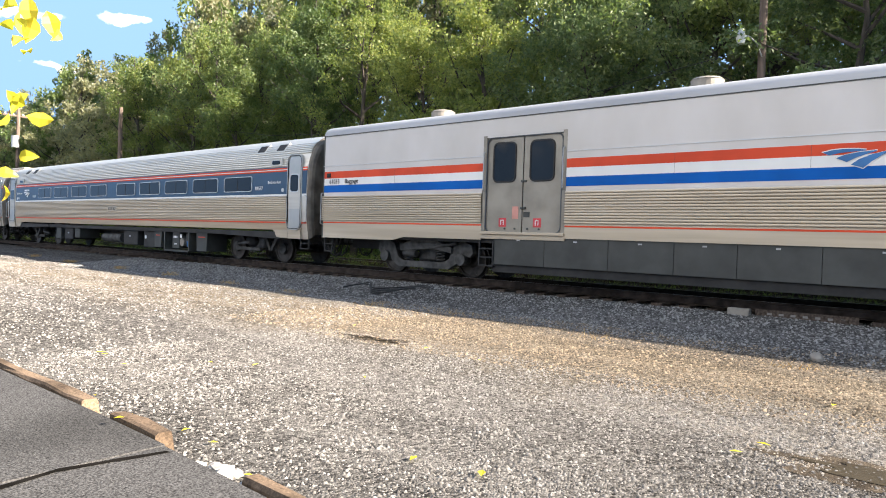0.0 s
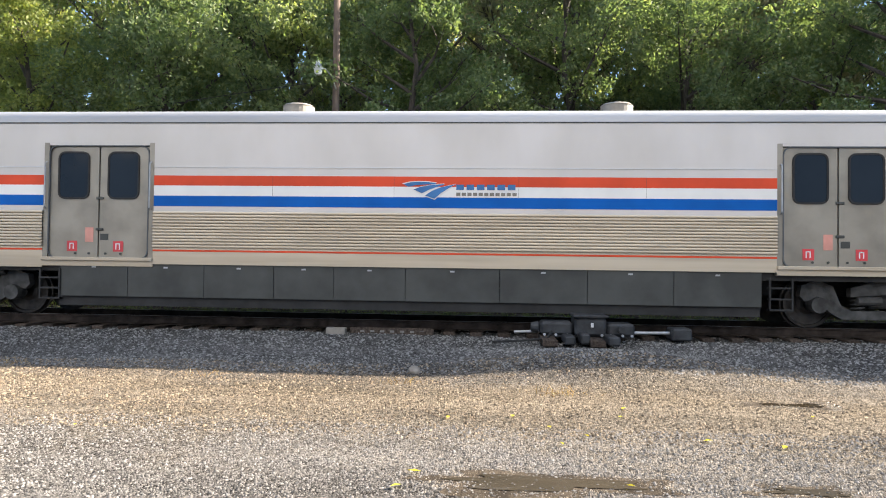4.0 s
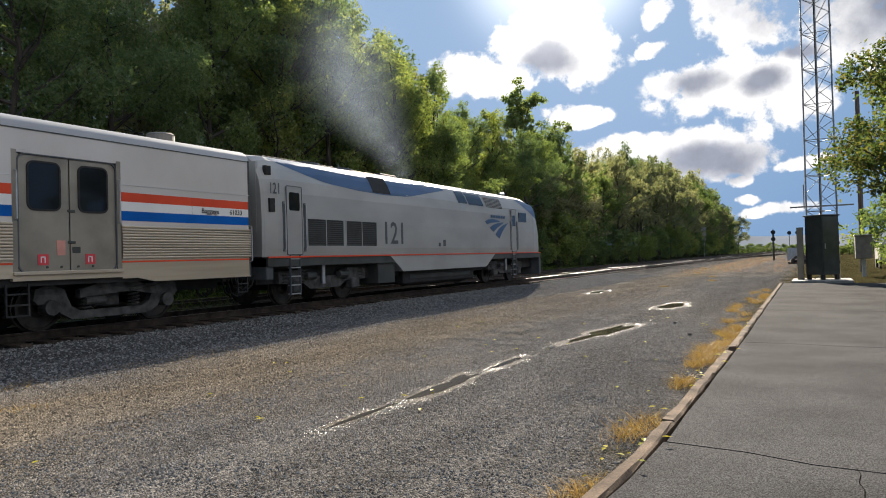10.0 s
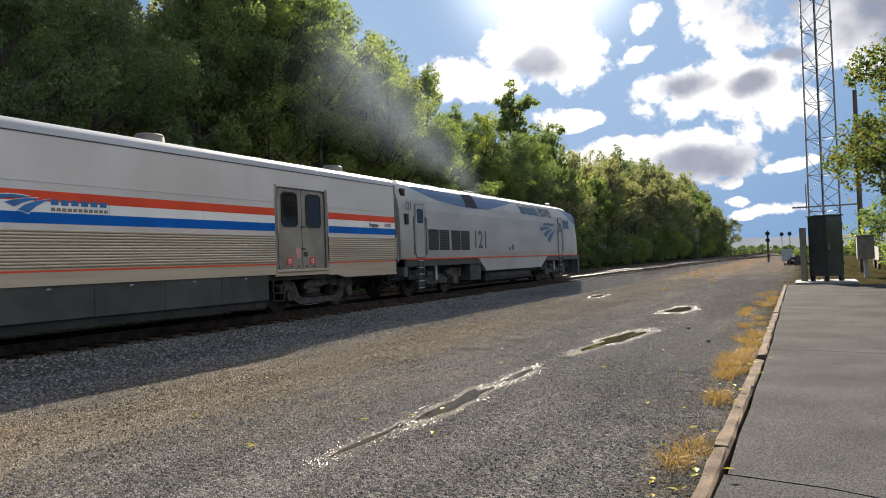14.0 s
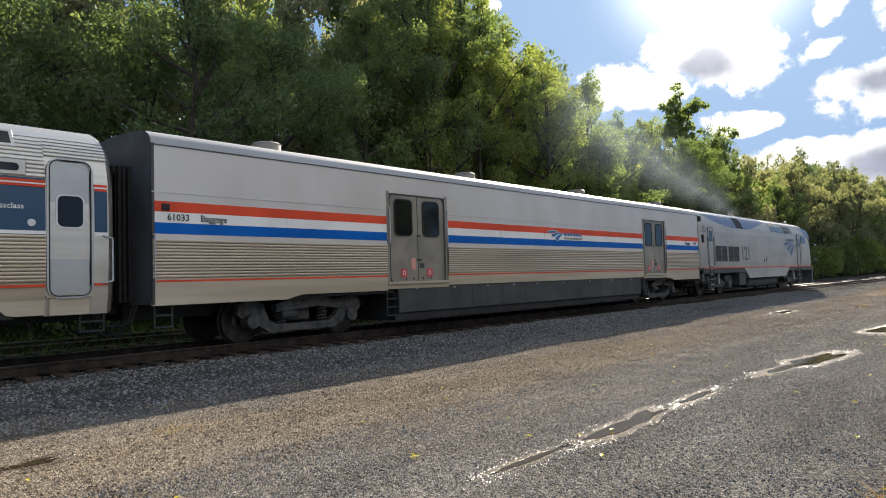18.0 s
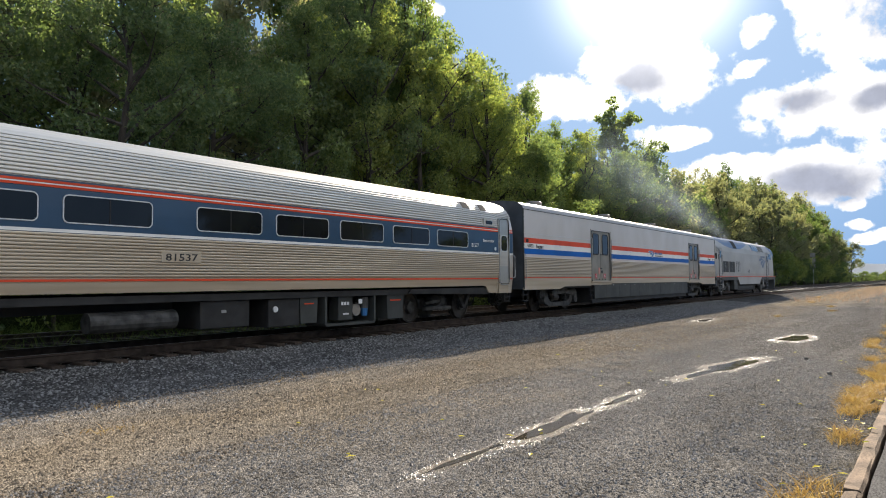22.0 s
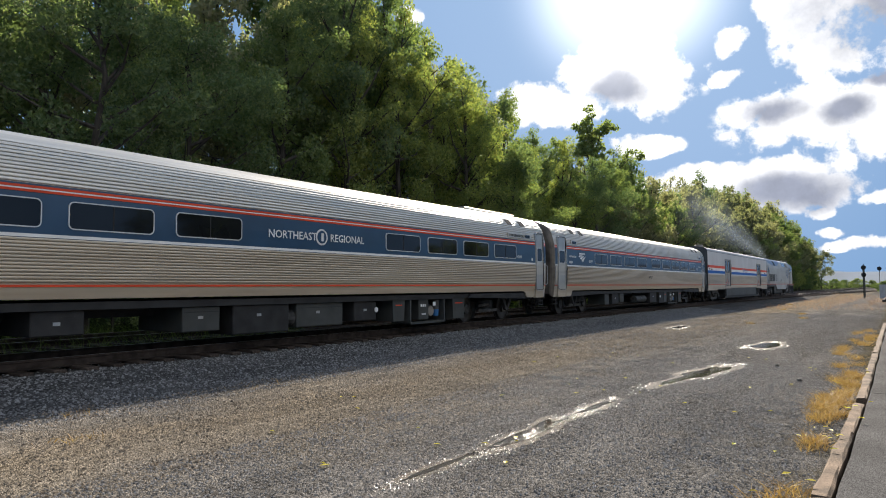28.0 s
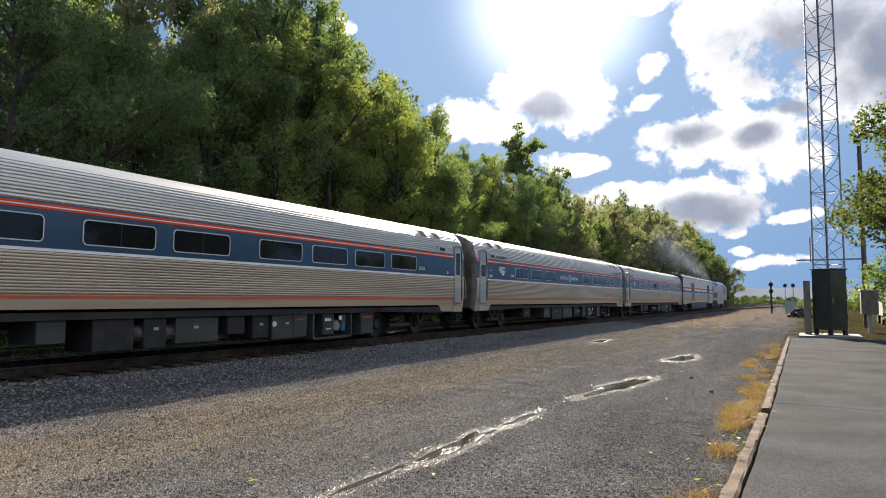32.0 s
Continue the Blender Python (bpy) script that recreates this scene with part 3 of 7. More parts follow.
def stone_heap(name, xs, ys, s0, s1, material, rng, sink=0.34):
    """Angular stones: four feet and a ridge each, lying on the ground at xs, ys."""
    n = len(xs)
    base = np.array([(1, 0, 0), (0, 1, 0), (-1, 0, 0), (0, -1, 0), (0.35, 0.25, 0.85), (-0.35, -0.2, 0.8)])
    s = s0 + (s1 - s0) * rng.random(n) ** 1.8
    a = rng.uniform(0, 6.283, n)
    p = base[None] * s[:, None, None] * rng.uniform(0.55, 1.3, (n, 6, 3))
    c, d = np.cos(a)[:, None], np.sin(a)[:, None]
    z0 = ground_zs(xs, ys) - s * sink
    v = np.stack([xs[:, None] + p[..., 0] * c - p[..., 1] * d, ys[:, None] + p[..., 0] * d + p[..., 1] * c, z0[:, None] + p[..., 2]], -1)
    me = bpy.data.meshes.new(name)
    tri = np.array([(0, 1, 4), (1, 5, 4), (1, 2, 5), (2, 3, 5), (3, 4, 5), (3, 0, 4)])
    f = (np.arange(n)[:, None, None] * 6 + tri[None]).reshape(-1, 3)
    me.vertices.add(n * 6)
    me.vertices.foreach_set("co", v.reshape(-1).astype(np.float32))
    me.loops.add(f.size)
    me.loops.foreach_set("vertex_index", f.reshape(-1).astype(np.int32))
    me.polygons.add(len(f))
    me.polygons.foreach_set("loop_start", np.arange(0, f.size, 3, dtype=np.int32))
    me.update(calc_edges=True)
    me.validate()
    me.materials.append(material)
    return me


def stones(name, count, x0, x1, y0, y1, s0, s1, material, label, seed):
    """Loose stones lying on the ground, one mesh."""
    rng = np.random.default_rng(seed)
    xs, ys = rng.uniform(x0, x1, count), rng.uniform(y0, y1, count)
    # thinner in the wheel tracks
    keep = rng.random(count) < 0.8 + 0.25 * np.sin(ys * 2.1 + 0.6 * np.sin(xs * 0.5)) * np.sin(xs * 0.31 + ys)
    return tagged(new(name, stone_heap(name, xs[keep], ys[keep], s0, s1, material, rng)), label, "gravel", kind="stuff")


def stone_mat(name, a, b):
    ma = bpy.data.materials.new(name)
    ma.use_nodes = True
    nt = ma.node_tree
    N, L = nt.nodes.new, nt.links.new
    p = nt.nodes["Principled BSDF"]
    g, r = N("ShaderNodeNewGeometry"), N("ShaderNodeValToRGB")
    r.color_ramp.elements[0].color, r.color_ramp.elements[1].color = (*a, 1), (*b, 1)
    L(g.outputs["Random Per Island"], r.inputs[0])
    L(r.outputs[0], p.inputs["Base Color"])
    p.inputs["Roughness"].default_value = 0.9
    p.inputs["Specular IOR Level"].default_value = 0.08
    p.inputs["Diffuse Roughness"].default_value = 1.0
    return ma


M_STONE1 = stone_mat("crushed_limestone", (0.060, 0.057, 0.054), (0.270, 0.256, 0.239))
M_STONE3 = stone_mat("earthy_stone", (0.050, 0.039, 0.028), (0.305, 0.240, 0.168))
M_STONE2 = stone_mat("ballast_stone", (0.050, 0.050, 0.050), (0.25, 0.246, 0.238))
stones("gravel", 150000, -8, 17, 1.4, 6.8, 0.007, 0.023, M_STONE1, "small loose crushed limestone scattered over the lot", 7)
stones("gravel", 70000, -10, 26, 6.3, 10.2, 0.009, 0.031, M_STONE3, "brownish loose crushed stone on bare earth", 1)
stones("gravel", 40000, 17, 46, 1.7, 9.4, 0.012, 0.036, M_STONE1, "small loose crushed limestone at the far end of the lot", 5)
stones("gravel", 40000, -34, -8, 2.3, 10.0, 0.012, 0.034, M_STONE1, "small loose crushed limestone towards the rear of the lot", 6)
stones("ballast", 110000, -26, 48, 9.6, 12.9, 0.015, 0.040, M_STONE2, "grey angular track ballast stones", 2)
stones("ballast", 9000, -30, 50, 13.0, 15.3, 0.022, 0.05, M_STONE2, "grey angular ballast stones between the ties", 3)



def blob(name, cx, cy, rx, ry, z, material, parent, seed, tilt=0.0, n=40, rough=0.28):
    bm = bmesh.new()
    vs = []
    for i in range(n):
        a = 2 * math.pi * i / n
        k = 1 + rough * noise.noise((math.cos(a) * 1.6 + seed, math.sin(a) * 1.6, seed * 3.1)) * 2 + 0.1 * noise.noise((math.cos(a) * 6, math.sin(a) * 6, seed))
        x, y = rx * k * math.cos(a), ry * k * math.sin(a)
        vs.append(bm.verts.new((cx + x * math.cos(tilt) - y * math.sin(tilt), cy + x * math.sin(tilt) + y * math.cos(tilt), z)))
    bm.faces.new(vs)
    return part(name, bm, material, parent)


def puddle(cx, cy, rx, ry, seed, tilt):
    e = new("puddle")
    tagged(e, "shallow brown puddle with a rim of wet glistening gravel", "puddle", "puddles in the lot")
    blob("wet_mud", cx, cy, rx * 1.12 + 0.05, ry * 1.2 + 0.05, LOT_Z - 0.009, M_WETR, e, seed, tilt, 120, 0.36)
    blob("water", cx, cy, rx * 0.86, ry * 0.82, LOT_Z - 0.004, M_WATER, e, seed, tilt, 120, 0.36)
    rng = np.random.default_rng(int(seed * 10))
    n = int(1900 * (rx + 0.3))
    a = rng.uniform(0, 6.283, n)
    k = 1 + 0.72 * np.array([noise.noise((math.cos(q) * 1.6 + seed, math.sin(q) * 1.6, seed * 3.1)) for q in a])
    k = k * (0.96 + np.abs(rng.normal(0, 0.14, n)))
    x, y = (rx + 0.05) * k * np.cos(a) * (1 + 0.2 * rng.random(n)), (ry + 0.03) * k * np.sin(a) + rng.normal(0, 0.06, n)
    x, y = cx + x * math.cos(tilt) - y * math.sin(tilt), cy + x * math.sin(tilt) + y * math.cos(tilt)
    # glistening in broken patches only
    show = np.array([noise.noise((p * 2.3, q * 5.0, seed)) for p, q in zip(x, y)]) + rng.normal(0, 0.25, n) > -0.06
    o = new("wet_gravel", stone_heap("wet_gravel", x[show], y[show], 0.005, 0.016, M_WETSTONE, rng, 0.25))
    o.parent = e
    o["kind"] = "stuff"


for i, p in enumerate(PUDDLES):
    puddle(p[0], p[1], p[2], p[3], i + 1.0, p[4])


def build_rock():
    bm = bmesh.new()
    bmesh.ops.create_icosphere(bm, subdivisions=2, radius=0.09)
    for v in bm.verts:
        v.co *= 1 + 0.35 * noise.noise(v.co * 14)
        v.co.z *= 0.8
    for p in [(-1.62, 9.7), (14.27, 2.32), (16.58, 3.01)]:
        o = part("stone", bm.copy(), M_ROCK)
        o.location = (p[0], p[1], ground_z(*p) + 0.03)
        s = 1.0 if p[0] < 0 else 0.45
        o.scale = (s, s, s)
        tagged(o, "fist-sized pale stone lying on the gravel", "stone")
    bm.free()


build_rock()

# ---------------------------------------------------------------- pavement and kerb
M_ASPH = mat("worn_asphalt", (0.085, 0.083, 0.082), 0.95, 0.0, 0.22, 0.9, 0.005, 85, col2=(0.057, 0.056, 0.055), fine=1.0, spec=0.02)
M_TAR = mat("tar_seam", (0.012, 0.011, 0.010), 1.0, 0.0, 0.2, 8, spec=0.0)


def build_pavement():
    pav = tagged(new("pavement"), "worn dark asphalt platform walk with cracks", "pavement", kind="structure")
    cuts = [-84, -28, -12.6, -3.64, 5.77, 12.4, 19.05, 25.7, 33.6]
    rng = random.Random(5)
    edge = {}
    for c in cuts:
        row = []
        for i in range(17):
            y = 1.0 - 7 * i / 16
            row.append((c + (rng.uniform(-0.045, 0.045) + 0.05 * math.sin(y * 2 + c) if -13 < c < 13 else 0) - (0.12 * (1 - y) if 5 < c < 6 else 0), y))
        edge[c] = row
    for a, b in zip(cuts, cuts[1:]):
        g = 0.012
        l = [(x + g, y) for x, y in edge[a]]
        r = [(x - g, y) for x, y in edge[b]]
        top = []
        n = max(2, int((b - a) / 1.0))
        for i in range(n + 1):
            x = l[0][0] + (r[0][0] - l[0][0]) * i / n
            top.append((x, kerb_y(x) - 0.088 + rng.uniform(-0.02, 0.015)))
        ring = top + r[1:] + l[:0:-1]
        bm = bmesh.new()
        f = [bm.verts.new((x, y, WALK_Z)) for x, y in ring]
        k = [bm.verts.new((x, y, LOT_Z - 0.05)) for x, y in ring]
        bm.faces.new(f[::-1])
        for i in range(len(ring)):
            j = (i + 1) % len(ring)
            bm.faces.new((f[i], f[j], k[j], k[i]))
        bmesh.ops.recalc_face_normals(bm, faces=bm.faces)
        part("slab", bm, M_ASPH, pav)
    bm = B(-84, 33.5, -6, 0.9, LOT_Z - 0.03, WALK_Z - 0.03)
    part("crack_bed", bm, M_TAR, pav)
    bm = bmesh.new()
    pts = [(5.67, -0.14), (5.51, -0.16), (5.32, -0.14), (5.18, -0.165), (5.01, -0.155), (4.86, -0.18), (4.76, -0.17)]
    for (x0, y0), (x1, y1) in zip(pts, pts[1:]):
        bm.faces.new([bm.verts.new(v) for v in ((x0, y0 - 0.003, WALK_Z + 0.003), (x1, y1 - 0.002, WALK_Z + 0.003), (x1, y1 + 0.002, WALK_Z + 0.003), (x0, y0 + 0.003, WALK_Z + 0.003))])
    part("crack", bm, M_TAR, pav)
    bm = bmesh.new()
    pts = [(-3.61, 1.05), (-3.69, 1.4), (-3.64, 1.68), (-3.58, 1.97)]
    for (x0, y0), (x1, y1) in zip(pts, pts[1:]):
        bm.faces.new([bm.verts.new(v) for v in ((x0 - 0.03, y0, WALK_Z + 0.004), (x0 + 0.03, y0, WALK_Z + 0.004), (x1 + 0.02, y1, WALK_Z + 0.004), (x1 - 0.02, y1, WALK_Z + 0.004))])
    part("tar_seam", bm, M_TAR, pav)
    return pav


pavement = build_pavement()


def build_kerb():
    kerb = tagged(new("kerb"), "broken weathered concrete kerb stones along the walk", "kerb", kind="structure")
    rng = random.Random(8)
    runs = [(-56.11, -42.07), (-41.93, -28.04), (-27.9, -16.81), (-16.67, -10.49), (-10.42, -5.04), (-4.56, -3.89), (-2.87, -1.48), (-1.42, 0.74), (0.88, 3.17), (3.28, 3.99), (4.15, 6.44), (6.46, 9.09), (9.12, 11.15), (11.68, 15.07), (15.1, 19.05), (19.08, 23.7), (23.73, 28.35), (28.38, 33.53)]
    for a, b in runs:
        bm = bmesh.new()
        n = max(2, int((b - a) / 0.35))
        rows = []
        for i in range(n + 1):
            x = a + (b - a) * i / n
            yy = kerb_y(x)
            j = lambda s: rng.uniform(-s, s)
            rows.append([bm.verts.new((x + j(0.012), yy - 0.068 + j(0.005), LOT_Z - 0.05)), bm.verts.new((x + j(0.012), yy - 0.065 + j(0.007), WALK_Z + 0.008 + j(0.012))), bm.verts.new((x, yy - 0.045 + j(0.008), WALK_Z + 0.028 + j(0.010))),
                         bm.verts.new((x, yy + 0.044 + j(0.010), WALK_Z + 0.024 + j(0.012))), bm.verts.new((x, yy + 0.062 + j(0.013), WALK_Z - 0.006 + j(0.015))), bm.verts.new((x, yy + 0.070 + j(0.010), LOT_Z - 0.05))])
        for p, q in zip(rows, rows[1:]):
            for k in range(5):
                bm.faces.new((p[k], q[k], q[k + 1], p[k + 1]))
        bm.faces.new(rows[0])
        bm.faces.new(rows[-1][::-1])
        bmesh.ops.recalc_face_normals(bm, faces=bm.faces)
        part("kerb_stone", bm, M_KERB, kerb)
    # crumbled pale lumps where the kerb is missing
    for i in range(10):
        x = rng.uniform(-3.85, -2.85)
        bm = bmesh.new()
        bmesh.ops.create_icosphere(bm, subdivisions=1, radius=rng.uniform(0.03, 0.08))
        for v in bm.verts:
            v.co *= rng.uniform(0.7, 1.2)
            v.co.z *= 0.6
        bm.transform(Matrix.Translation((x, kerb_y(x) + rng.uniform(-0.09, 0.08), LOT_Z + 0.09)))
        part("rubble", bm, M_CONC, kerb)
    return kerb


build_kerb()


def blades(name, spots, material, label, seed, h0=0.015, h1=0.09, per=290, spread=0.18, category="weeds"):
    rng = np.random.default_rng(seed)
    verts, faces = [], []
    for cx, cy, k in spots:
        for _ in range(int(per * k)):
            x, y = cx + rng.normal(0, spread), cy + rng.normal(0, spread * 0.45)
            z = ground_z(x, y) - 0.01
            h = rng.uniform(h0, h1)
            a = rng.uniform(0, 6.283)
            w = rng.uniform(0.0016, 0.0045)
            lean = rng.uniform(0.5, 2.6) * h
            b = rng.uniform(0, 6.283)
            dx, dy = math.cos(a) * w, math.sin(a) * w
            lx, ly = math.cos(b) * lean, math.sin(b) * lean
            o = len(verts)
            verts += [(x - dx, y - dy, z), (x + dx, y + dy, z), (x + dx * 0.7 + lx * 0.4, y + dy * 0.7 + ly * 0.4, z + h * 0.65), (x - dx * 0.7 + lx * 0.4, y - dy * 0.7 + ly * 0.4, z + h * 0.65), (x + lx, y + ly, z + h)]
            faces += [(o, o + 1, o + 2, o + 3), (o + 3, o + 2, o + 4)]
    me = bpy.data.meshes.new(name)
    me.from_pydata(verts, [], faces)
    me.materials.append(material)
    return tagged(new(name, me), label, category, kind="stuff")


_r = random.Random(4)
weeds = [(x, kerb_y(x) + 0.28 + _r.uniform(-0.08, 0.2), _r.uniform(0.4, 1.8)) for x in np.arange(4.3, 16.0, 0.42) if _r.random() < 0.6]
weeds += [(x, kerb_y(x) + 0.36 + _r.uniform(-0.13, 0.45), _r.uniform(0.1, 1.0)) for x in np.arange(17, 32, 0.6) if _r.random() < 0.75]
blades("dry_weeds", weeds, M_GRASSD, "straw-coloured dry weeds growing along the kerb", 11, 0.03, 0.15, 300, 0.17)
tufts = [(0.3, 8.6, 1.0), (5.43, 9.8, 0.6), (-1.69, 9.1, 0.7), (-7.68, 9.7, 0.7), (-4.45, 9.2, 0.5), (4.7, 8.52, 0.7), (-9.79, 9.6, 1.4), (-12.59, 9.8, 1.6), (-15.4, 9.9, 2), (-18.9, 10.1, 3), (-22.4, 10.2, 3), (-26.6, 10.3, 4), (-30.8, 10.5, 4), (8.43, 9.8, 0.4), (33.0, 6.44, 2), (39.6, 5.11, 4), (45, 5.77, 4), (52.9, 7.77, 5), (66.2, 9.09, 6)]
blades("dry_tufts", tufts, M_GRASSD, "low straw-brown tufts of dead grass on the earth", 12, 0.03, 0.13, 60, 0.2)
blades("far_dry_grass", [(x, y, 4) for x in np.arange(55, 130, 5) for y in (3.0, 6.0, 8.5)], M_GRASSD, "tawny dry grass at the far side of the lot", 13, 0.1, 0.35, 16, 1.6)
blades("trackside_grass", [(x, 16.6 + _r.uniform(-0.3, 0.4), 1.5) for x in np.arange(-60, 16, 0.7)] + [(x, 21.4 + _r.uniform(-0.5, 1.2), 2) for x in np.arange(-60, 70, 0.8)], M_GRASSG, "green rank grass beyond the tracks", 14, 0.15, 0.6, 40, 0.5)


def fallen_leaves():
    rng = np.random.default_rng(21)
    verts, faces = [], []
    n = 150
    for i in range(n):
        if i < 70:
            x, y = rng.uniform(-8, 18), rng.uniform(2.2, 8.0)
        else:
            x = rng.uniform(-7, 16)
            y = kerb_y(x) + rng.normal(0.24, 0.2)
        s, a = rng.uniform(0.028, 0.056), rng.uniform(0, 6.283)
        z = ground_z(x, y) + 0.022
        if y < kerb_y(x) + 0.1:
            z = WALK_Z + 0.06
        c, d = math.cos(a) * s, math.sin(a) * s
        o = len(verts)
        verts += [(x - c, y - d, z), (x + d * 0.5, y - c * 0.5, z + 0.008), (x + c, y + d, z + 0.004), (x - d * 0.5, y + c * 0.5, z + 0.010)]
        faces.append((o, o + 1, o + 2, o + 3))
    me = bpy.data.meshes.new("fallen_leaves")
    me.from_pydata(verts, [], faces)
    me.materials.append(M_LEAFY)
    tagged(new("fallen_leaves", me), "small yellow fallen leaves on the gravel and kerb", "leaves", kind="stuff")


fallen_leaves()


# ---------------------------------------------------------------- tracks
def rail_profile():
    h = 0.17
    return [(-0.07, 0), (-0.07, 0.012), (-0.012, 0.03), (-0.01, h - 0.045), (-0.036, h - 0.035), (-0.036, h - 0.004), (-0.03, h), (0.03, h), (0.036, h - 0.004), (0.036, h - 0.035), (0.01, h - 0.045), (0.012, 0.03), (0.07, 0.012), (0.07, 0)]


def build_track(yc, label, x0, x1, tie0, tie1):
    tr = tagged(new("railway_track"), label, "railway track", kind="structure")
    for s in (-0.7535, 0.7535):
        bm = bmesh.new()
        sweep(bm, [(yc + s + y, RAIL_Z - 0.17 + z) for y, z in rail_profile()], x0, x1)
        bmesh.ops.recalc_face_normals(bm, faces=bm.faces)
        rail = part("rail", bm, M_RAIL, tr, "rusty steel rail")
        bm = B(x0, x1, yc + s - 0.028, yc + s + 0.028, RAIL_Z - 0.002, RAIL_Z + 0.002)
        part("running_surface", bm, M_RAILTOP, rail, "bright worn rail head")
    me = bpy.data.meshes.new("tie")
    bm = B(-0.115, 0.115, -1.3, 1.3, -0.18, 0.0, 0.012)
    bm.to_mesh(me)
    bm.free()
    me.materials.append(M_TIE)
    rng = random.Random(int(yc * 10))
    n = int((tie1 - tie0) / 0.53)
    for i in range(n):
        o = new("tie", me)
        o.parent = tr
        o.location = (tie0 + i * 0.53, yc + rng.uniform(-0.06, 0.06), RAIL_Z - 0.165 + rng.uniform(-0.012, 0.006))
        o.rotation_euler = (rng.uniform(-0.004, 0.004), 0, rng.uniform(-0.02, 0.02))
    if tie1 < 100:
        bm = bmesh.new()
        for i in range(int((x1 - tie1) / 0.53)):
            x = tie1 + i * 0.53
            box(bm, x - 0.115, x + 0.115, yc - 1.3, yc + 1.3, RAIL_Z - 0.34, RAIL_Z - 0.165)
            if x > 190:
                break
        o = part("far_ties", bm, M_TIE, tr)
        o["kind"] = "stuff"
    return tr


build_track(TRACK_Y, "straight railway track with rusty rails on dark wooden ties", -260, 700, -40, 62)
build_track(TRACK2_Y, "second railway track behind the train on wooden ties", -260, 700, -30, 40)


def build_spur():
    """The far turnout: two rails that curve away towards the walk's side, on their ties."""
    tr = tagged(new("railway_track"), "curving railway track that leaves the near line on dark ties", "railway track", kind="structure")
    xs = [50 + 5 * i for i in range(33)]
    for s in (-0.7535, 0.7535):
        for name, prof, ma in (("rail", [(y, RAIL_Z - 0.174 + z) for y, z in rail_profile()], M_RAIL), ("running_surface", [(-0.028, RAIL_Z - 0.002), (0.028, RAIL_Z - 0.002)], M_RAILTOP)):
            bm = bmesh.new()
            rows = [[bm.verts.new((x, spur_y(x) + s + y, z)) for y, z in prof] for x in xs]
            for p, q in zip(rows, rows[1:]):
                for i in range(len(prof) - 1):
                    bm.faces.new((p[i], q[i], q[i + 1], p[i + 1]))
            bmesh.ops.recalc_face_normals(bm, faces=bm.faces)
            part(name, bm, ma, tr)
    bm = bmesh.new()
    for i in range(150):
        x = 66 + i * 0.6
        box(bm, x - 0.11, x + 0.11, spur_y(x) - 1.3, spur_y(x) + 1.3, RAIL_Z - 0.34, RAIL_Z - 0.17)
    o = part("far_ties", bm, M_TIE, tr)
    o["kind"] = "stuff"


build_spur()


def build_switch():
    e = tagged(new("switch_machine"), "black iron railway switch machine beside the track", "switch machine")
    z = -0.14
    part("timber", B(0.35, 0.6, 11.5, 13.2, z - 0.05, z + 0.06, 0.01), M_TIE, e)
    part("timber", B(1.15, 1.4, 11.5, 13.2, z - 0.05, z + 0.06, 0.01), M_TIE, e)
    part("base_plate", B(0.5, 1.9, 12.15, 12.6, z + 0.05, z + 0.08, 0.005), M_IRON, e)
    gear = part("gear_case", B(0.95, 1.5, 12.05, 12.65, z + 0.08, z + 0.40, 0.04), M_IRON, e)
    part("lid", B(0.92, 1.53, 12.02, 12.68, z + 0.40, z + 0.45, 0.015), M_IRON, gear)
    part("motor_case", B(0.35, 0.93, 12.1, 12.6, z + 0.08, z + 0.32, 0.05), M_IRON, e)
    part("circuit_case", B(1.52, 2.0, 12.1, 12.6, z + 0.08, z + 0.30, 0.04), M_IRON, e)
    part("foot", B(0.72, 0.9, 11.55, 12.1, z - 0.02, z + 0.12, 0.02), M_IRON, e)
    part("foot", B(1.45, 1.65, 11.55, 12.1, z - 0.02, z + 0.12, 0.02), M_IRON, e)
    for x in (0.42, 0.62, 0.82, 1.02, 1.42, 1.58, 1.78, 1.94):
        part("bolt", C((x, 12.08, z + 0.10), (x, 12.04, z + 0.10), 0.025, n=8), M_GALV, e)
    part("motor_cap", C((0.33, 12.35, z + 0.20), (0.20, 12.35, z + 0.20), 0.11, 0.08, 14), M_IRON, e)
    part("crank_boss", C((1.76, 12.10, z + 0.20), (1.76, 12.02, z + 0.20), 0.06, n=12), M_IRON, e)
    part("conduit", tube(bmesh.new(), [(0.55, 12.1, z + 0.15), (0.45, 11.85, z + 0.06), (0.10, 11.75, z + 0.02), (-0.5, 11.8, z - 0.02)], 0.02, 6), M_RUBBER, e)
    part("foot", B(1.0, 1.16, 11.62, 12.06, z - 0.02, z + 0.16, 0.03), M_IRON, e)
    part("padlock", B(1.22, 1.27, 12.0, 12.02, z + 0.24, z + 0.32, 0.006), M_WINK, e, "small bright padlock")
    part("operating_rod", C((2.0, 12.4, z + 0.12), (2.75, 12.5, z + 0.12), 0.03), M_GALV, e)
    part("rod_box", B(2.7, 3.05, 12.3, 12.75, z, z + 0.22, 0.03), M_IRON, e)
    part("rod", C((1.2, 12.6, z + 0.1), (1.2, 13.4, z + 0.06), 0.025), M_IRON, e)
    part("rod", C((-0.1, 12.4, z + 0.10), (0.36, 12.4, z + 0.12), 0.025), M_GALV, e)


build_switch()


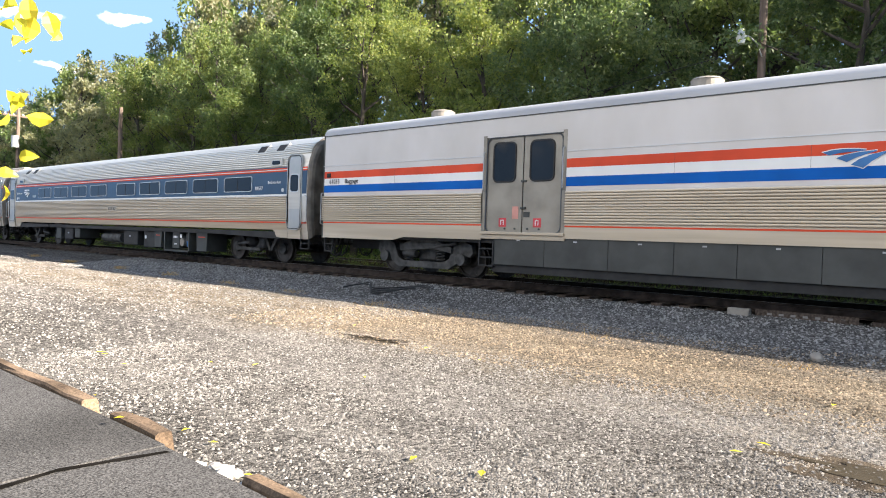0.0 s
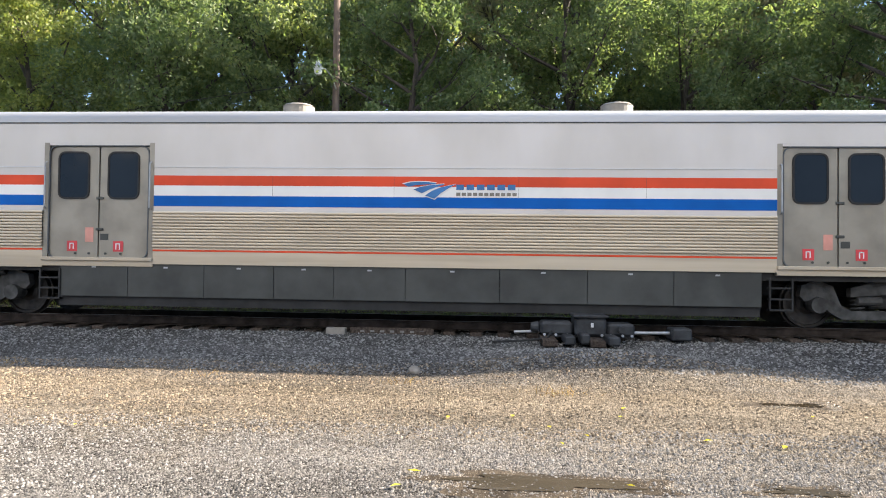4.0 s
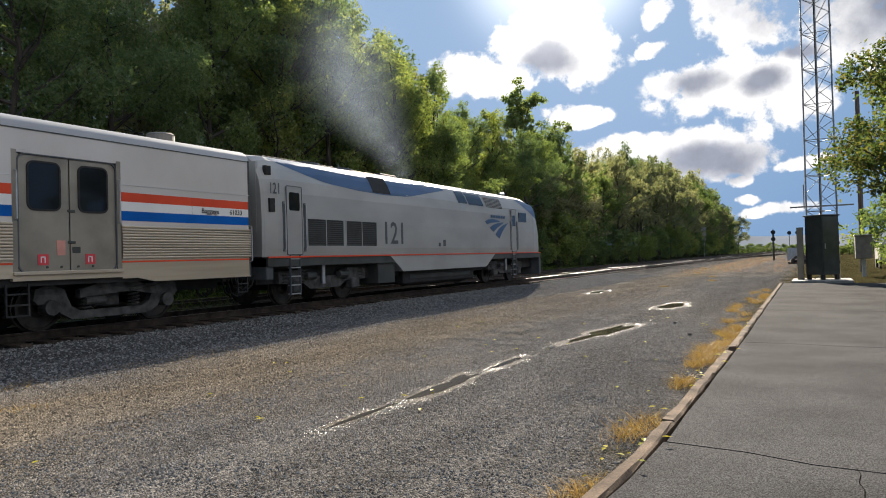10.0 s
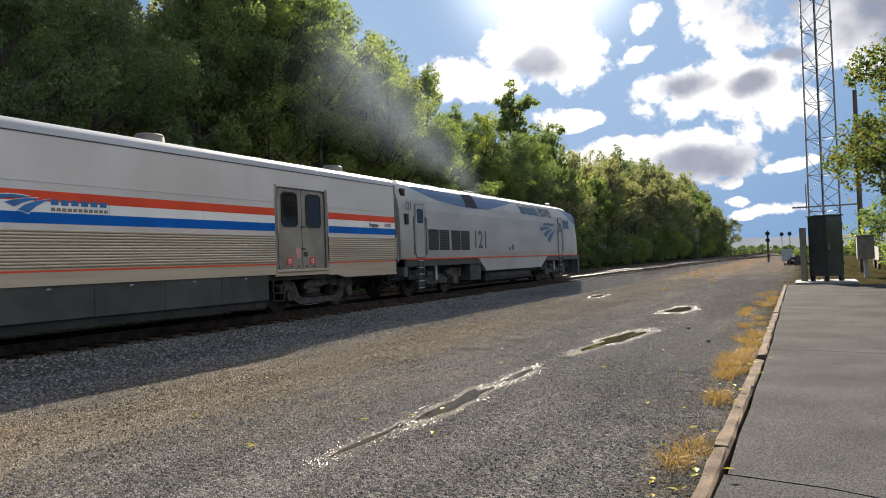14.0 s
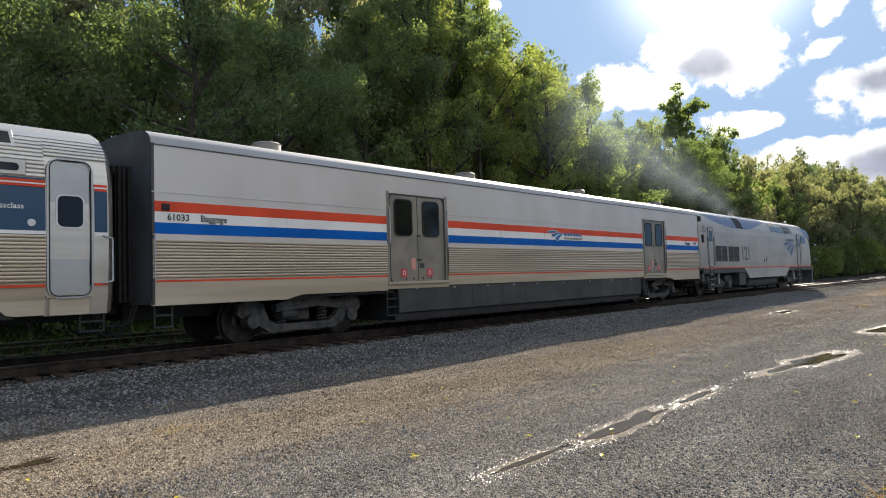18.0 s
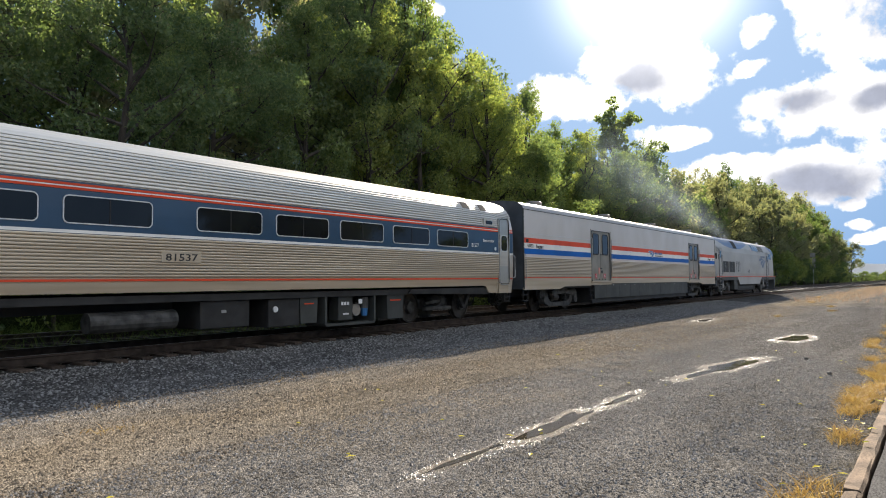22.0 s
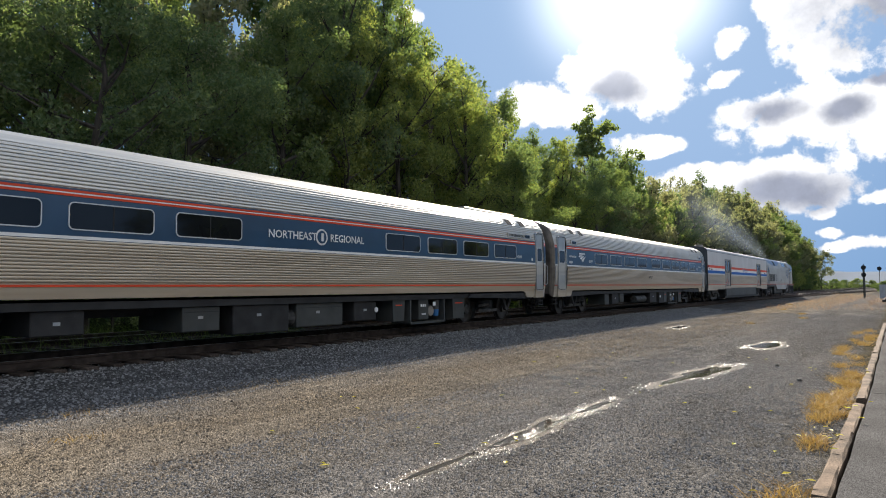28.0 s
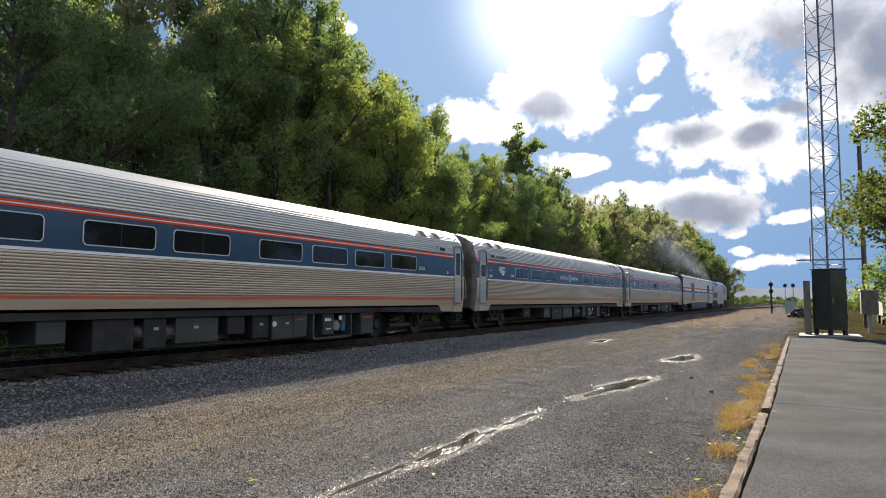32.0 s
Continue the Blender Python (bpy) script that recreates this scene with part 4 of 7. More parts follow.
def build_hose():
    e = tagged(new("cable"), "loose black cables lying on the ballast", "cable")
    for k in range(4):
        x, y = -12.3 + k * 0.25, 11.1 + k * 0.2
        cu = bpy.data.curves.new("strand", "CURVE")
        cu.dimensions, cu.bevel_depth, cu.bevel_resolution = "3D", 0.018, 2
        sp = cu.splines.new("POLY")
        sp.points.add(16)
        for i in range(17):
            u = i * 0.5
            px, py = x + u * 0.22, y + 0.35 * math.sin(u * 0.7 + k * 1.5)
            sp.points[i].co = (px, py, ground_z(px, py) + 0.03 + 0.06 * max(0, math.sin(u * 0.9 + k)), 1)
        tmp = new("strand", cu)
        me = bpy.data.meshes.new_from_object(tmp.evaluated_get(bpy.context.evaluated_depsgraph_get()))
        bpy.data.objects.remove(tmp)
        me.materials.clear()
        me.materials.append(M_RUBBER)
        o = new("strand", me)
        o.parent = e


build_hose()


def build_tag():
    """Small plates with chalked marks on the ties and rail."""
    e = tagged(new("tie_plate"), "pale concrete block with chalk marks set against the track", "marker")
    part("block", B(-3.62, -3.25, 12.58, 12.75, -0.2, -0.05, 0.01), M_ROCK, e)
    for i in range(7):
        part("chalk_mark", B(-3.0 + i * 0.19, -2.92 + i * 0.19, 12.781, 12.785, -0.14, -0.10), M_CHALK, e)
    part("board", B(-3.2, -1.6, 12.785, 12.82, -0.22, -0.05), M_TIE, e)


build_tag()


# ---------------------------------------------------------------- the train
def vehicle(name, xc, label, category):
    e = new(name)
    e.location = (xc, TRACK_Y, RAIL_Z)
    return tagged(e, label, category)


def flutes(z0, z1, yfun, pitch=0.058, deep=0.030):
    """Ribbed profile (y, z) going up from z0 to z1 on the side at yfun(z)."""
    out, z = [], z0
    n = max(1, round((z1 - z0) / pitch))
    p = (z1 - z0) / n
    for i in range(n):
        z = z0 + i * p
        for k, d in ((0.0, 0), (0.10, 0), (0.20, 0.8), (0.42, 1), (0.72, 1), (0.92, 0.8)):
            out.append((yfun(z + k * p) - d * deep, z + k * p))
    out.append((yfun(z1), z1))
    return out


BANDS = [[(0, .86), (.14, .96), (.30, 1.0), (.48, .98), (.63, .92), (.62, .86), (.45, .84), (.25, .80), (.10, .70)],
         [(.20, .55), (.33, .70), (.52, .80), (.77, .87), (.78, .82), (.62, .68), (.48, .52), (.36, .33)],
         [(.42, .19), (.54, .46), (.72, .68), (1.0, .86), (.86, .62), (.72, .34), (.60, .0)]]


def swoosh(parent, cx, y, cz, w, h, material, name="emblem", flip=1):
    """Three tapered bands that fan out from the upper end."""
    for ring in BANDS:
        bm = slab_xz(bmesh.new(), [(cx + flip * (px - 0.5) * w, cz + (pz - 0.5) * h) for px, pz in ring], y - 0.003, y)
        bmesh.ops.recalc_face_normals(bm, faces=bm.faces)
        part(name, bm, material, parent)


def word_bar(parent, x0, x1, y, z0, z1, material, n=6):
    """A brand word as plain blocks."""
    w = (x1 - x0) / n
    for i in range(n):
        part("mark_bar", B(x0 + i * w, x0 + (i + 0.74) * w, y - 0.003, y, z0, z1), material, parent)


def wheel_set(parent, x, r=0.46):
    w = part("wheelset", C((x, -0.80, r), (x, 0.80, r), 0.09, n=12), M_WHEEL, parent)
    for s in (-1, 1):
        bm = bmesh.new()
        rings = [(0.665, 0.12), (0.66, r + 0.028), (0.695, r + 0.028), (0.70, r), (0.80, r - 0.008), (0.805, r - 0.06), (0.775, r - 0.07), (0.765, 0.20), (0.80, 0.14), (0.80, 0.0)]
        rows = []
        for y, q in rings:
            rows.append([bm.verts.new((x + q * math.cos(2 * math.pi * i / 28), s * y, r + q * math.sin(2 * math.pi * i / 28))) for i in range(28)])
        for p, q in zip(rows, rows[1:]):
            for i in range(28):
                j = (i + 1) % 28
                bm.faces.new((p[i], p[j], q[j], q[i]))
        bmesh.ops.remove_doubles(bm, verts=bm.verts, dist=1e-5)
        bmesh.ops.recalc_face_normals(bm, faces=bm.faces)
        part("wheel", bm, M_WHEEL, w, smooth=False)
    return w


def coil(bm, x, y, z0, z1, r=0.10, turns=5):
    pts = []
    for i in range(turns * 8 + 1):
        a = i * math.pi / 4
        pts.append((x + r * math.cos(a), y + r * math.sin(a), z0 + (z1 - z0) * i / (turns * 8)))
    return tube(bm, pts, 0.018, 4)


def truck_outside(parent, xc, wb=2.6):
    """Truck with a drop-shaped outside frame, as under the baggage car."""
    for s in (-1, 1):
        wheel_set(parent, xc + s * wb / 2)
    for s in (-1, 1):
        y0, y1 = s * 1.02, s * 1.18
        top = [(-1.62, 0.62), (-1.58, 0.82), (-1.30, 0.92), (-1.02, 0.80), (-0.88, 0.46), (-0.70, 0.36), (0.70, 0.36), (0.88, 0.46), (1.02, 0.80), (1.30, 0.92), (1.58, 0.82), (1.62, 0.62),
               (1.52, 0.52), (1.24, 0.60), (1.10, 0.34), (0.86, 0.20), (-0.86, 0.20), (-1.10, 0.34), (-1.24, 0.60), (-1.52, 0.52)]
        fr = part("side_frame", slab_xz(bmesh.new(), [(xc + x, z) for x, z in top], min(y0, y1), max(y0, y1)), M_TRUCK, parent)
        for q in (-1, 1):
            part("axle_box", C((xc + q * wb / 2, s * 1.0, 0.46), (xc + q * wb / 2, s * 1.28, 0.46), 0.15, n=12), M_TRUCK, fr)
            bm = coil(bmesh.new(), xc + q * 0.55, s * 1.1, 0.36, 0.66, 0.11, 4)
            part("spring", bm, M_TRUCK, fr)
        part("bolster", slab_xz(bmesh.new(), [(xc + x, z) for x, z in [(-0.75, 0.62), (-0.75, 0.78), (-0.25, 0.92), (0.45, 0.92), (1.0, 0.74), (1.0, 0.60), (0.4, 0.70), (-0.2, 0.66)]], min(s * 1.1, s * 1.26), max(s * 1.1, s * 1.26)), M_TRUCK, fr)
        part("damper", C((xc + 0.35, s * 1.24, 0.72), (xc + 1.15, s * 1.24, 0.86), 0.05), M_TRUCK, fr)
        part("brake_cylinder", C((xc - 0.62, s * 1.2, 0.55), (xc - 0.2, s * 1.2, 0.55), 0.09), M_TRUCK, fr)
    part("transom", B(xc - 0.3, xc + 0.3, -1.0, 1.0, 0.4, 0.75, 0.03), M_TRUCK, parent)


def truck_inside(parent, xc, wb=2.6, lean=1):
    """Truck with bare wheels outside and a triangular bracket, as under the coaches."""
    for s in (-1, 1):
        wheel_set(parent, xc + s * wb / 2)
    for s in (-1, 1):
        y0, y1 = sorted((s * 0.50, s * 0.62))
        part("side_frame", slab_xz(bmesh.new(), [(xc - 1.5, 0.40), (xc - 1.5, 0.58), (xc - 0.6, 0.70), (xc + 0.6, 0.70), (xc + 1.5, 0.58), (xc + 1.5, 0.40), (xc + 0.6, 0.36), (xc - 0.6, 0.36)], y0, y1), M_TRUCK, parent)
        for q in (-1, 1):
            part("brake_disc_cover", C((xc + q * wb / 2, s * 0.80, 0.46), (xc + q * wb / 2, s * 0.86, 0.46), 0.17, n=14), M_TRUCK, parent)
        y0, y1 = sorted((s * 1.02, s * 1.14))
        bm = bmesh.new()
        c = xc + (1.05 if lean > 0 else -0.42)
        for p in ([(-0.42, 0.88), (-0.27, 0.88), (0.06, 0.36), (-0.06, 0.36)], [(0.42, 0.88), (0.27, 0.88), (-0.06, 0.36), (0.06, 0.36)], [(-0.42, 0.80), (0.42, 0.80), (0.42, 0.90), (-0.42, 0.90)]):
            slab_xz(bm, [(c + x, z) for x, z in p], y0, y1)
        part("bracket", bm, M_TRUCK, parent, "grey triangular bolster bracket")
        part("bolster_arm", B(xc - 0.9, xc + 0.4, *sorted((s * 0.95, s * 1.1)), 0.34, 0.46, 0.02), M_TRUCK, parent)
        bm = bmesh.new()
        bmesh.ops.create_uvsphere(bm, u_segments=14, v_segments=8, radius=0.30, matrix=Matrix.Translation((xc - lean * 0.25, s * 0.92, 0.66)) @ Matrix.Diagonal((1.1, 0.6, 0.62, 1)))
        part("air_spring", bm, M_RUBBER, parent, smooth=True)
        part("damper", C((xc - lean * 0.9, s * 1.05, 0.55), (xc - lean * 0.2, s * 1.05, 0.62), 0.05), M_TRUCK, parent)
    part("transom", B(xc - 0.35, xc + 0.35, -0.9, 0.9, 0.4, 0.78, 0.03), M_TRUCK, parent)


def coupler(parent, x, s, skirt=True):
    part("coupler", B(min(x, x + s * 0.42), max(x, x + s * 0.42), -0.11, 0.11, 0.72, 0.98, 0.03), M_TRUCK, parent)
    for y in (-0.75, -0.55, 0.5):
        bm = bmesh.new()
        tube(bm, [(x, y, 0.80), (x + s * 0.12, y, 0.46), (x + s * 0.30, y, 0.34), (x + s * 0.42, y, 0.44)], 0.025, 6)
        part("air_hose", bm, M_RUBBER, parent)
    for y in (-1.0, -0.85):
        bm = bmesh.new()
        tube(bm, [(x, y, 0.90), (x + s * 0.10, y, 0.62), (x + s * 0.28, y, 0.52), (x + s * 0.42, y, 0.60)], 0.02, 6)
        part("power_cable", bm, M_RUBBER, parent)


def slab_yz(bm, pts, x0, x1):
    """An outline in y, z pulled from x0 to x1."""
    f = [bm.verts.new((x0, y, z)) for y, z in pts]
    k = [bm.verts.new((x1, y, z)) for y, z in pts]
    bm.faces.new(f)
    bm.faces.new(k[::-1])
    for i in range(len(pts)):
        j = (i + 1) % len(pts)
        bm.faces.new((f[j], f[i], k[i], k[j]))
    bmesh.ops.recalc_face_normals(bm, faces=bm.faces)
    return bm


def diaphragm(parent, x, s, top=3.3):
    for i in range(4):
        a = x + s * 0.09 * i
        b = a + s * 0.055
        w = 0.78 - 0.02 * (i % 2)
        ol = [(-w, 0.95), (-w, top), (w, top), (w, 0.95), (0.58, 0.95), (0.58, top - 0.18), (-0.58, top - 0.18), (-0.58, 0.95)]
        part("bellows_fold", slab_yz(bmesh.new(), ol, min(a, b), max(a, b)), M_RUBBER, parent)
    part("gangway_door", B(*sorted((x, x + s * 0.02)), -0.58, 0.58, 0.95, top - 0.18), M_DGREY, parent)


def grab_iron(parent, x, y, z0, z1, out=0.07):
    bm = tube(bmesh.new(), [(x, y, z0), (x, y - out, z0 + 0.03), (x, y - out, z1 - 0.03), (x, y, z1)], 0.014, 6)
    part("grab_iron", bm, M_GALV, parent)


def step_stirrup(parent, x0, x1, y, z0, z1, n=3):
    bm = bmesh.new()
    box(bm, x0, x0 + 0.03, y - 0.02, y + 0.02, z0, z1)
    box(bm, x1 - 0.03, x1, y - 0.02, y + 0.02, z0, z1)
    for i in range(n):
        z = z0 + (z1 - z0) * i / n
        box(bm, x0, x1, y - 0.03, y + 0.10, z, z + 0.03)
    part("step", bm, M_BLACK, parent)


def build_baggage():
    e = vehicle("baggage_car", -2.27, "stainless baggage car with red and blue stripes and grey double doors", "train car")
    H, Y = 12.575, -1.60
    doors = [(-6.90, -4.70), (6.85, 9.00)]
    spans = [(-H, -6.90), (-4.70, 6.85), (9.00, H)]
    flat = lambda z: Y
    for a, b in spans:
        bm = bmesh.new()
        sweep(bm, [(Y, 2.06), (Y, 3.76)], a, b)
        part("upper_panel", bm, M_WHITEP, e)
        bm = bmesh.new()
        sweep(bm, flutes(1.36, 2.06, flat), a, b)
        part("fluted_panel", bm, M_FLUTE, e, "dull ribbed stainless side")
        bm = bmesh.new()
        lo = 1.05 if abs(a + b) < 5 else 0.97
        sweep(bm, [(Y, lo), (Y, 1.36)], a, b)
        part("lower_panel", bm, M_FLUTE, e)
        part("red_stripe", B(a, b, Y - 0.004, Y, 2.555, 2.745), M_RED, e)
        part("white_stripe", B(a, b, Y - 0.003, Y, 2.36, 2.555), M_WHITE, e)
        part("blue_stripe", B(a, b, Y - 0.004, Y, 2.16, 2.36), M_BLUE, e)
        part("low_red_stripe", B(a, b, Y - 0.004, Y, 1.295, 1.33), M_RED, e)
        n = max(1, round((b - a) / 2.3))
        for i in range(1, n):
            x = a + (b - a) * i / n
            part("panel_seam", B(x - 0.002, x + 0.002, Y - 0.0055, Y, 2.36, 2.745), M_SKIRT, e)
        part("drip_rail", B(a, b, Y - 0.014, Y, 3.745, 3.765), M_SKIRT, e)
        part("belt_moulding", B(a, b, Y - 0.010, Y, 2.90, 2.915), M_SILVER, e)
    for a, b in doors:
        bm = bmesh.new()
        sweep(bm, [(Y, 3.37), (Y, 3.76)], a, b)
        part("upper_panel", bm, M_WHITEP, e)
        part("lower_panel", B(a, b, Y, Y + 0.1, 1.0, 1.12), M_FLUTE, e)
        part("drip_rail", B(a, b, Y - 0.014, Y, 3.745, 3.765), M_SKIRT, e)
        fr = part("door_frame", ring_xz(bmesh.new(), a + 0.12, b - 0.12, 1.16, 3.30, 0.14, 0.022, Y - 0.004, Y + 0.06), M_DGREY, e, "dark door seal")
        part("header", B(a, b, Y + 0.004, Y + 0.028, 3.322, 3.37), M_WHITEP, fr)
        for x0, x1 in ((a, a + 0.098), (b - 0.098, b)):
            part("jamb", B(x0, x1, Y + 0.003, Y + 0.03, 1.17, 3.37), M_DOOR, fr)
        part("threshold", B(a, b, Y - 0.05, Y + 0.05, 1.10, 1.17, 0.01), M_FLUTE, fr)
        m = (a + b) / 2
        for k, (x0, x1) in enumerate(((a + 0.11, m - 0.012), (m + 0.012, b - 0.11))):
            lf = part("door_leaf", B(x0, x1, Y + 0.030, Y + 0.07, 1.16, 3.30, 0.006), M_DOOR, e, "smooth dull steel door leaf")
            w0 = x0 + 0.20 if k == 0 else x0 + 0.19
            ws = (w0, w0 + 0.56, 2.32, 3.17)
            bm = slab_xz(bmesh.new(), round_rect(*ws, 0.10), Y + 0.018, Y + 0.032)
            part("window", bm, M_GLASS, lf)
            part("window_gasket", ring_xz(bmesh.new(), *ws, 0.10, 0.035, Y + 0.010, Y + 0.034), M_RUBBER, lf)
            sx = m - 0.62 if k == 0 else m + 0.30
            part("placard", B(sx, sx + 0.20, Y + 0.022, Y + 0.030, 1.28, 1.48), M_SIGN, lf, "small red warning placard")
            bm = bmesh.new()
            box(bm, sx + 0.05, sx + 0.07, Y + 0.018, Y + 0.022, 1.32, 1.44)
            box(bm, sx + 0.05, sx + 0.14, Y + 0.018, Y + 0.022, 1.42, 1.44)
            box(bm, sx + 0.12, sx + 0.14, Y + 0.018, Y + 0.022, 1.32, 1.44)
            part("placard_mark", bm, M_WINK, lf)
        part("notice", B(m - 0.26, m - 0.10, Y + 0.022, Y + 0.030, 1.46, 1.74), M_PINK, e, "pale red notice")
        part("lock_plate", B(m + 0.04, m + 0.20, Y + 0.018, Y + 0.030, 1.50, 1.62, 0.004), M_SKIRT, e)
        for z in (1.68, 2.28):
            part("latch", B(m - 0.05, m + 0.10, Y + 0.004, Y + 0.030, z, z + 0.05, 0.008), M_SKIRT, e)
        for x in (m - 0.45, m - 0.18, m + 0.15, m + 0.45):
            part("bolt", C((x, Y + 0.03, 1.24), (x, Y + 0.01, 1.24), 0.022), M_SKIRT, e)
        grab_iron(e, a + 0.06, Y - 0.01, 2.1, 3.0, 0.05)
        grab_iron(e, b - 0.06, Y - 0.01, 2.1, 3.0, 0.05)
    # far side, roof and ends
    bm = bmesh.new()
    sweep(bm, [(-Y, 0.90), (-Y, 3.76)], -H, H)
    part("far_side", bm, M_WHITEP, e)
    prof = [(-1.60, 3.76), (-1.575, 3.86), (-1.50, 3.95), (-1.38, 4.02), (-1.15, 4.07), (-0.7, 4.115), (0, 4.14)]
    prof += [(-y, z) for y, z in prof[-2::-1]]
    bm = bmesh.new()
    a, b = sweep(bm, prof, -H, H)
    part("roof", bm, M_ROOF, e, "bright smooth steel roof", smooth=True)
    part("ceiling_floor", B(-H + 0.05, H - 0.05, -1.5, 1.5, 0.9, 1.1), M_BLACK, e)
    for s in (-1, 1):
        bm = bmesh.new()
        outline = [(-1.6, 0.90), (-1.6, 3.76)] + prof[1:-1] + [(1.6, 3.76), (1.6, 0.90)]
        vs = [bm.verts.new((s * (H - 0.004), y, z)) for y, z in outline]
        bm.faces.new(vs)
        part("end_wall", bm, M_DGREY, e, "dark end wall")
        part("corner_post", B(*sorted((s * H, s * (H - 0.05))), -1.606, -1.56, 0.90, 3.78), M_SKIRT, e)
        diaphragm(e, s * H, s, 3.45)
        coupler(e, s * H, s)
        grab_iron(e, s * (H - 0.02), Y, 1.25, 2.15, 0.08)
        step_stirrup(e, *sorted((s * (H - 0.05), s * (H - 0.40))), -1.52, 0.48, 0.90, 2)
        # sill drop next to the truck
        part("sill_step", slab_xz(bmesh.new(), [(s * (H - 0.0), 0.88), (s * (H - 0.0), 0.97), (s * (H - 3.2), 0.97), (s * (H - 2.8), 0.88)], Y - 0.002, Y + 0.05), M_FLUTE, e)
        truck_outside(e, s * 9.05)
    for x in (-9.3, -2.3, 4.25, 11.05):
        v = part("roof_vent", C((x, -0.25, 4.06), (x, -0.25, 4.36), 0.33, 0.32, 24), M_VENT, e, "round roof ventilator")
        part("vent_cap", C((x, -0.25, 4.36), (x, -0.25, 4.40), 0.335, 0.28, 24), M_VENT, v)
    # skirts between the trucks
    xs = [-6.55, -5.2, -3.7, -2.35, -1.2, 0.15, 1.9, 3.5, 5.05, 6.6]
    for a, b in zip(xs, xs[1:]):
        sk = part("skirt_panel", B(a + 0.004, b - 0.004, Y + 0.03, Y + 0.06, 0.42, 1.05, 0.004), M_SKIRT, e, "dark grey equipment skirt")
        part("skirt_latch", B((a + b) / 2 - 0.04, (a + b) / 2 + 0.04, Y + 0.02, Y + 0.03, 0.97, 1.0), M_GALV, sk)
    part("underframe", B(-6.6, 6.6, -1.5, 1.5, 0.24, 1.0), M_BLACK, e)
    part("centre_sill", B(-H, H, -0.4, 0.4, 0.6, 0.92), M_BLACK, e)
    for x in (-6.95, 6.72):
        step_stirrup(e, x, x + 0.42, Y + 0.02, 0.36, 0.95, 3)
    # marks
    swoosh(e, 0.58, Y - 0.008, 2.49, 1.02, 0.35, M_WHITE, "emblem_edge")
    swoosh(e, 0.58, Y - 0.012, 2.49, 0.98, 0.32, M_LOGOB)
    word_bar(e, 1.08, 2.22, Y - 0.008, 2.50, 2.60, M_LOGOB, 6)
    word_bar(e, 1.08, 2.22, Y - 0.008, 2.39, 2.45, M_VENT, 11)
    lettering("61033", -12.30, Y - 0.010, 2.405, 0.125, M_INK, e, "car_number")
    lettering("Baggage", -11.66, Y - 0.010, 2.405, 0.125, M_INK, e, "lettering")
    lettering("Baggage", 11.05, Y - 0.010, 2.405, 0.12, M_INK, e, "lettering")
    lettering("61033", 11.90, Y - 0.010, 2.405, 0.12, M_INK, e, "car_number")
    part("marker_lamp", B(-12.4, -12.25, Y - 0.03, Y, 2.58, 2.70, 0.01), M_RUBBER, e)
    return e


def coach_y(z):
    return -float(np.interp(z, [0.85, 1.1, 1.4, 1.9, 2.4, 2.8, 3.0, 3.25, 3.50, 3.67, 3.82, 3.94, 4.02, 4.04], [1.50, 1.545, 1.58, 1.60, 1.60, 1.585, 1.565, 1.51, 1.41, 1.28, 1.08, 0.78, 0.40, 0.0]))


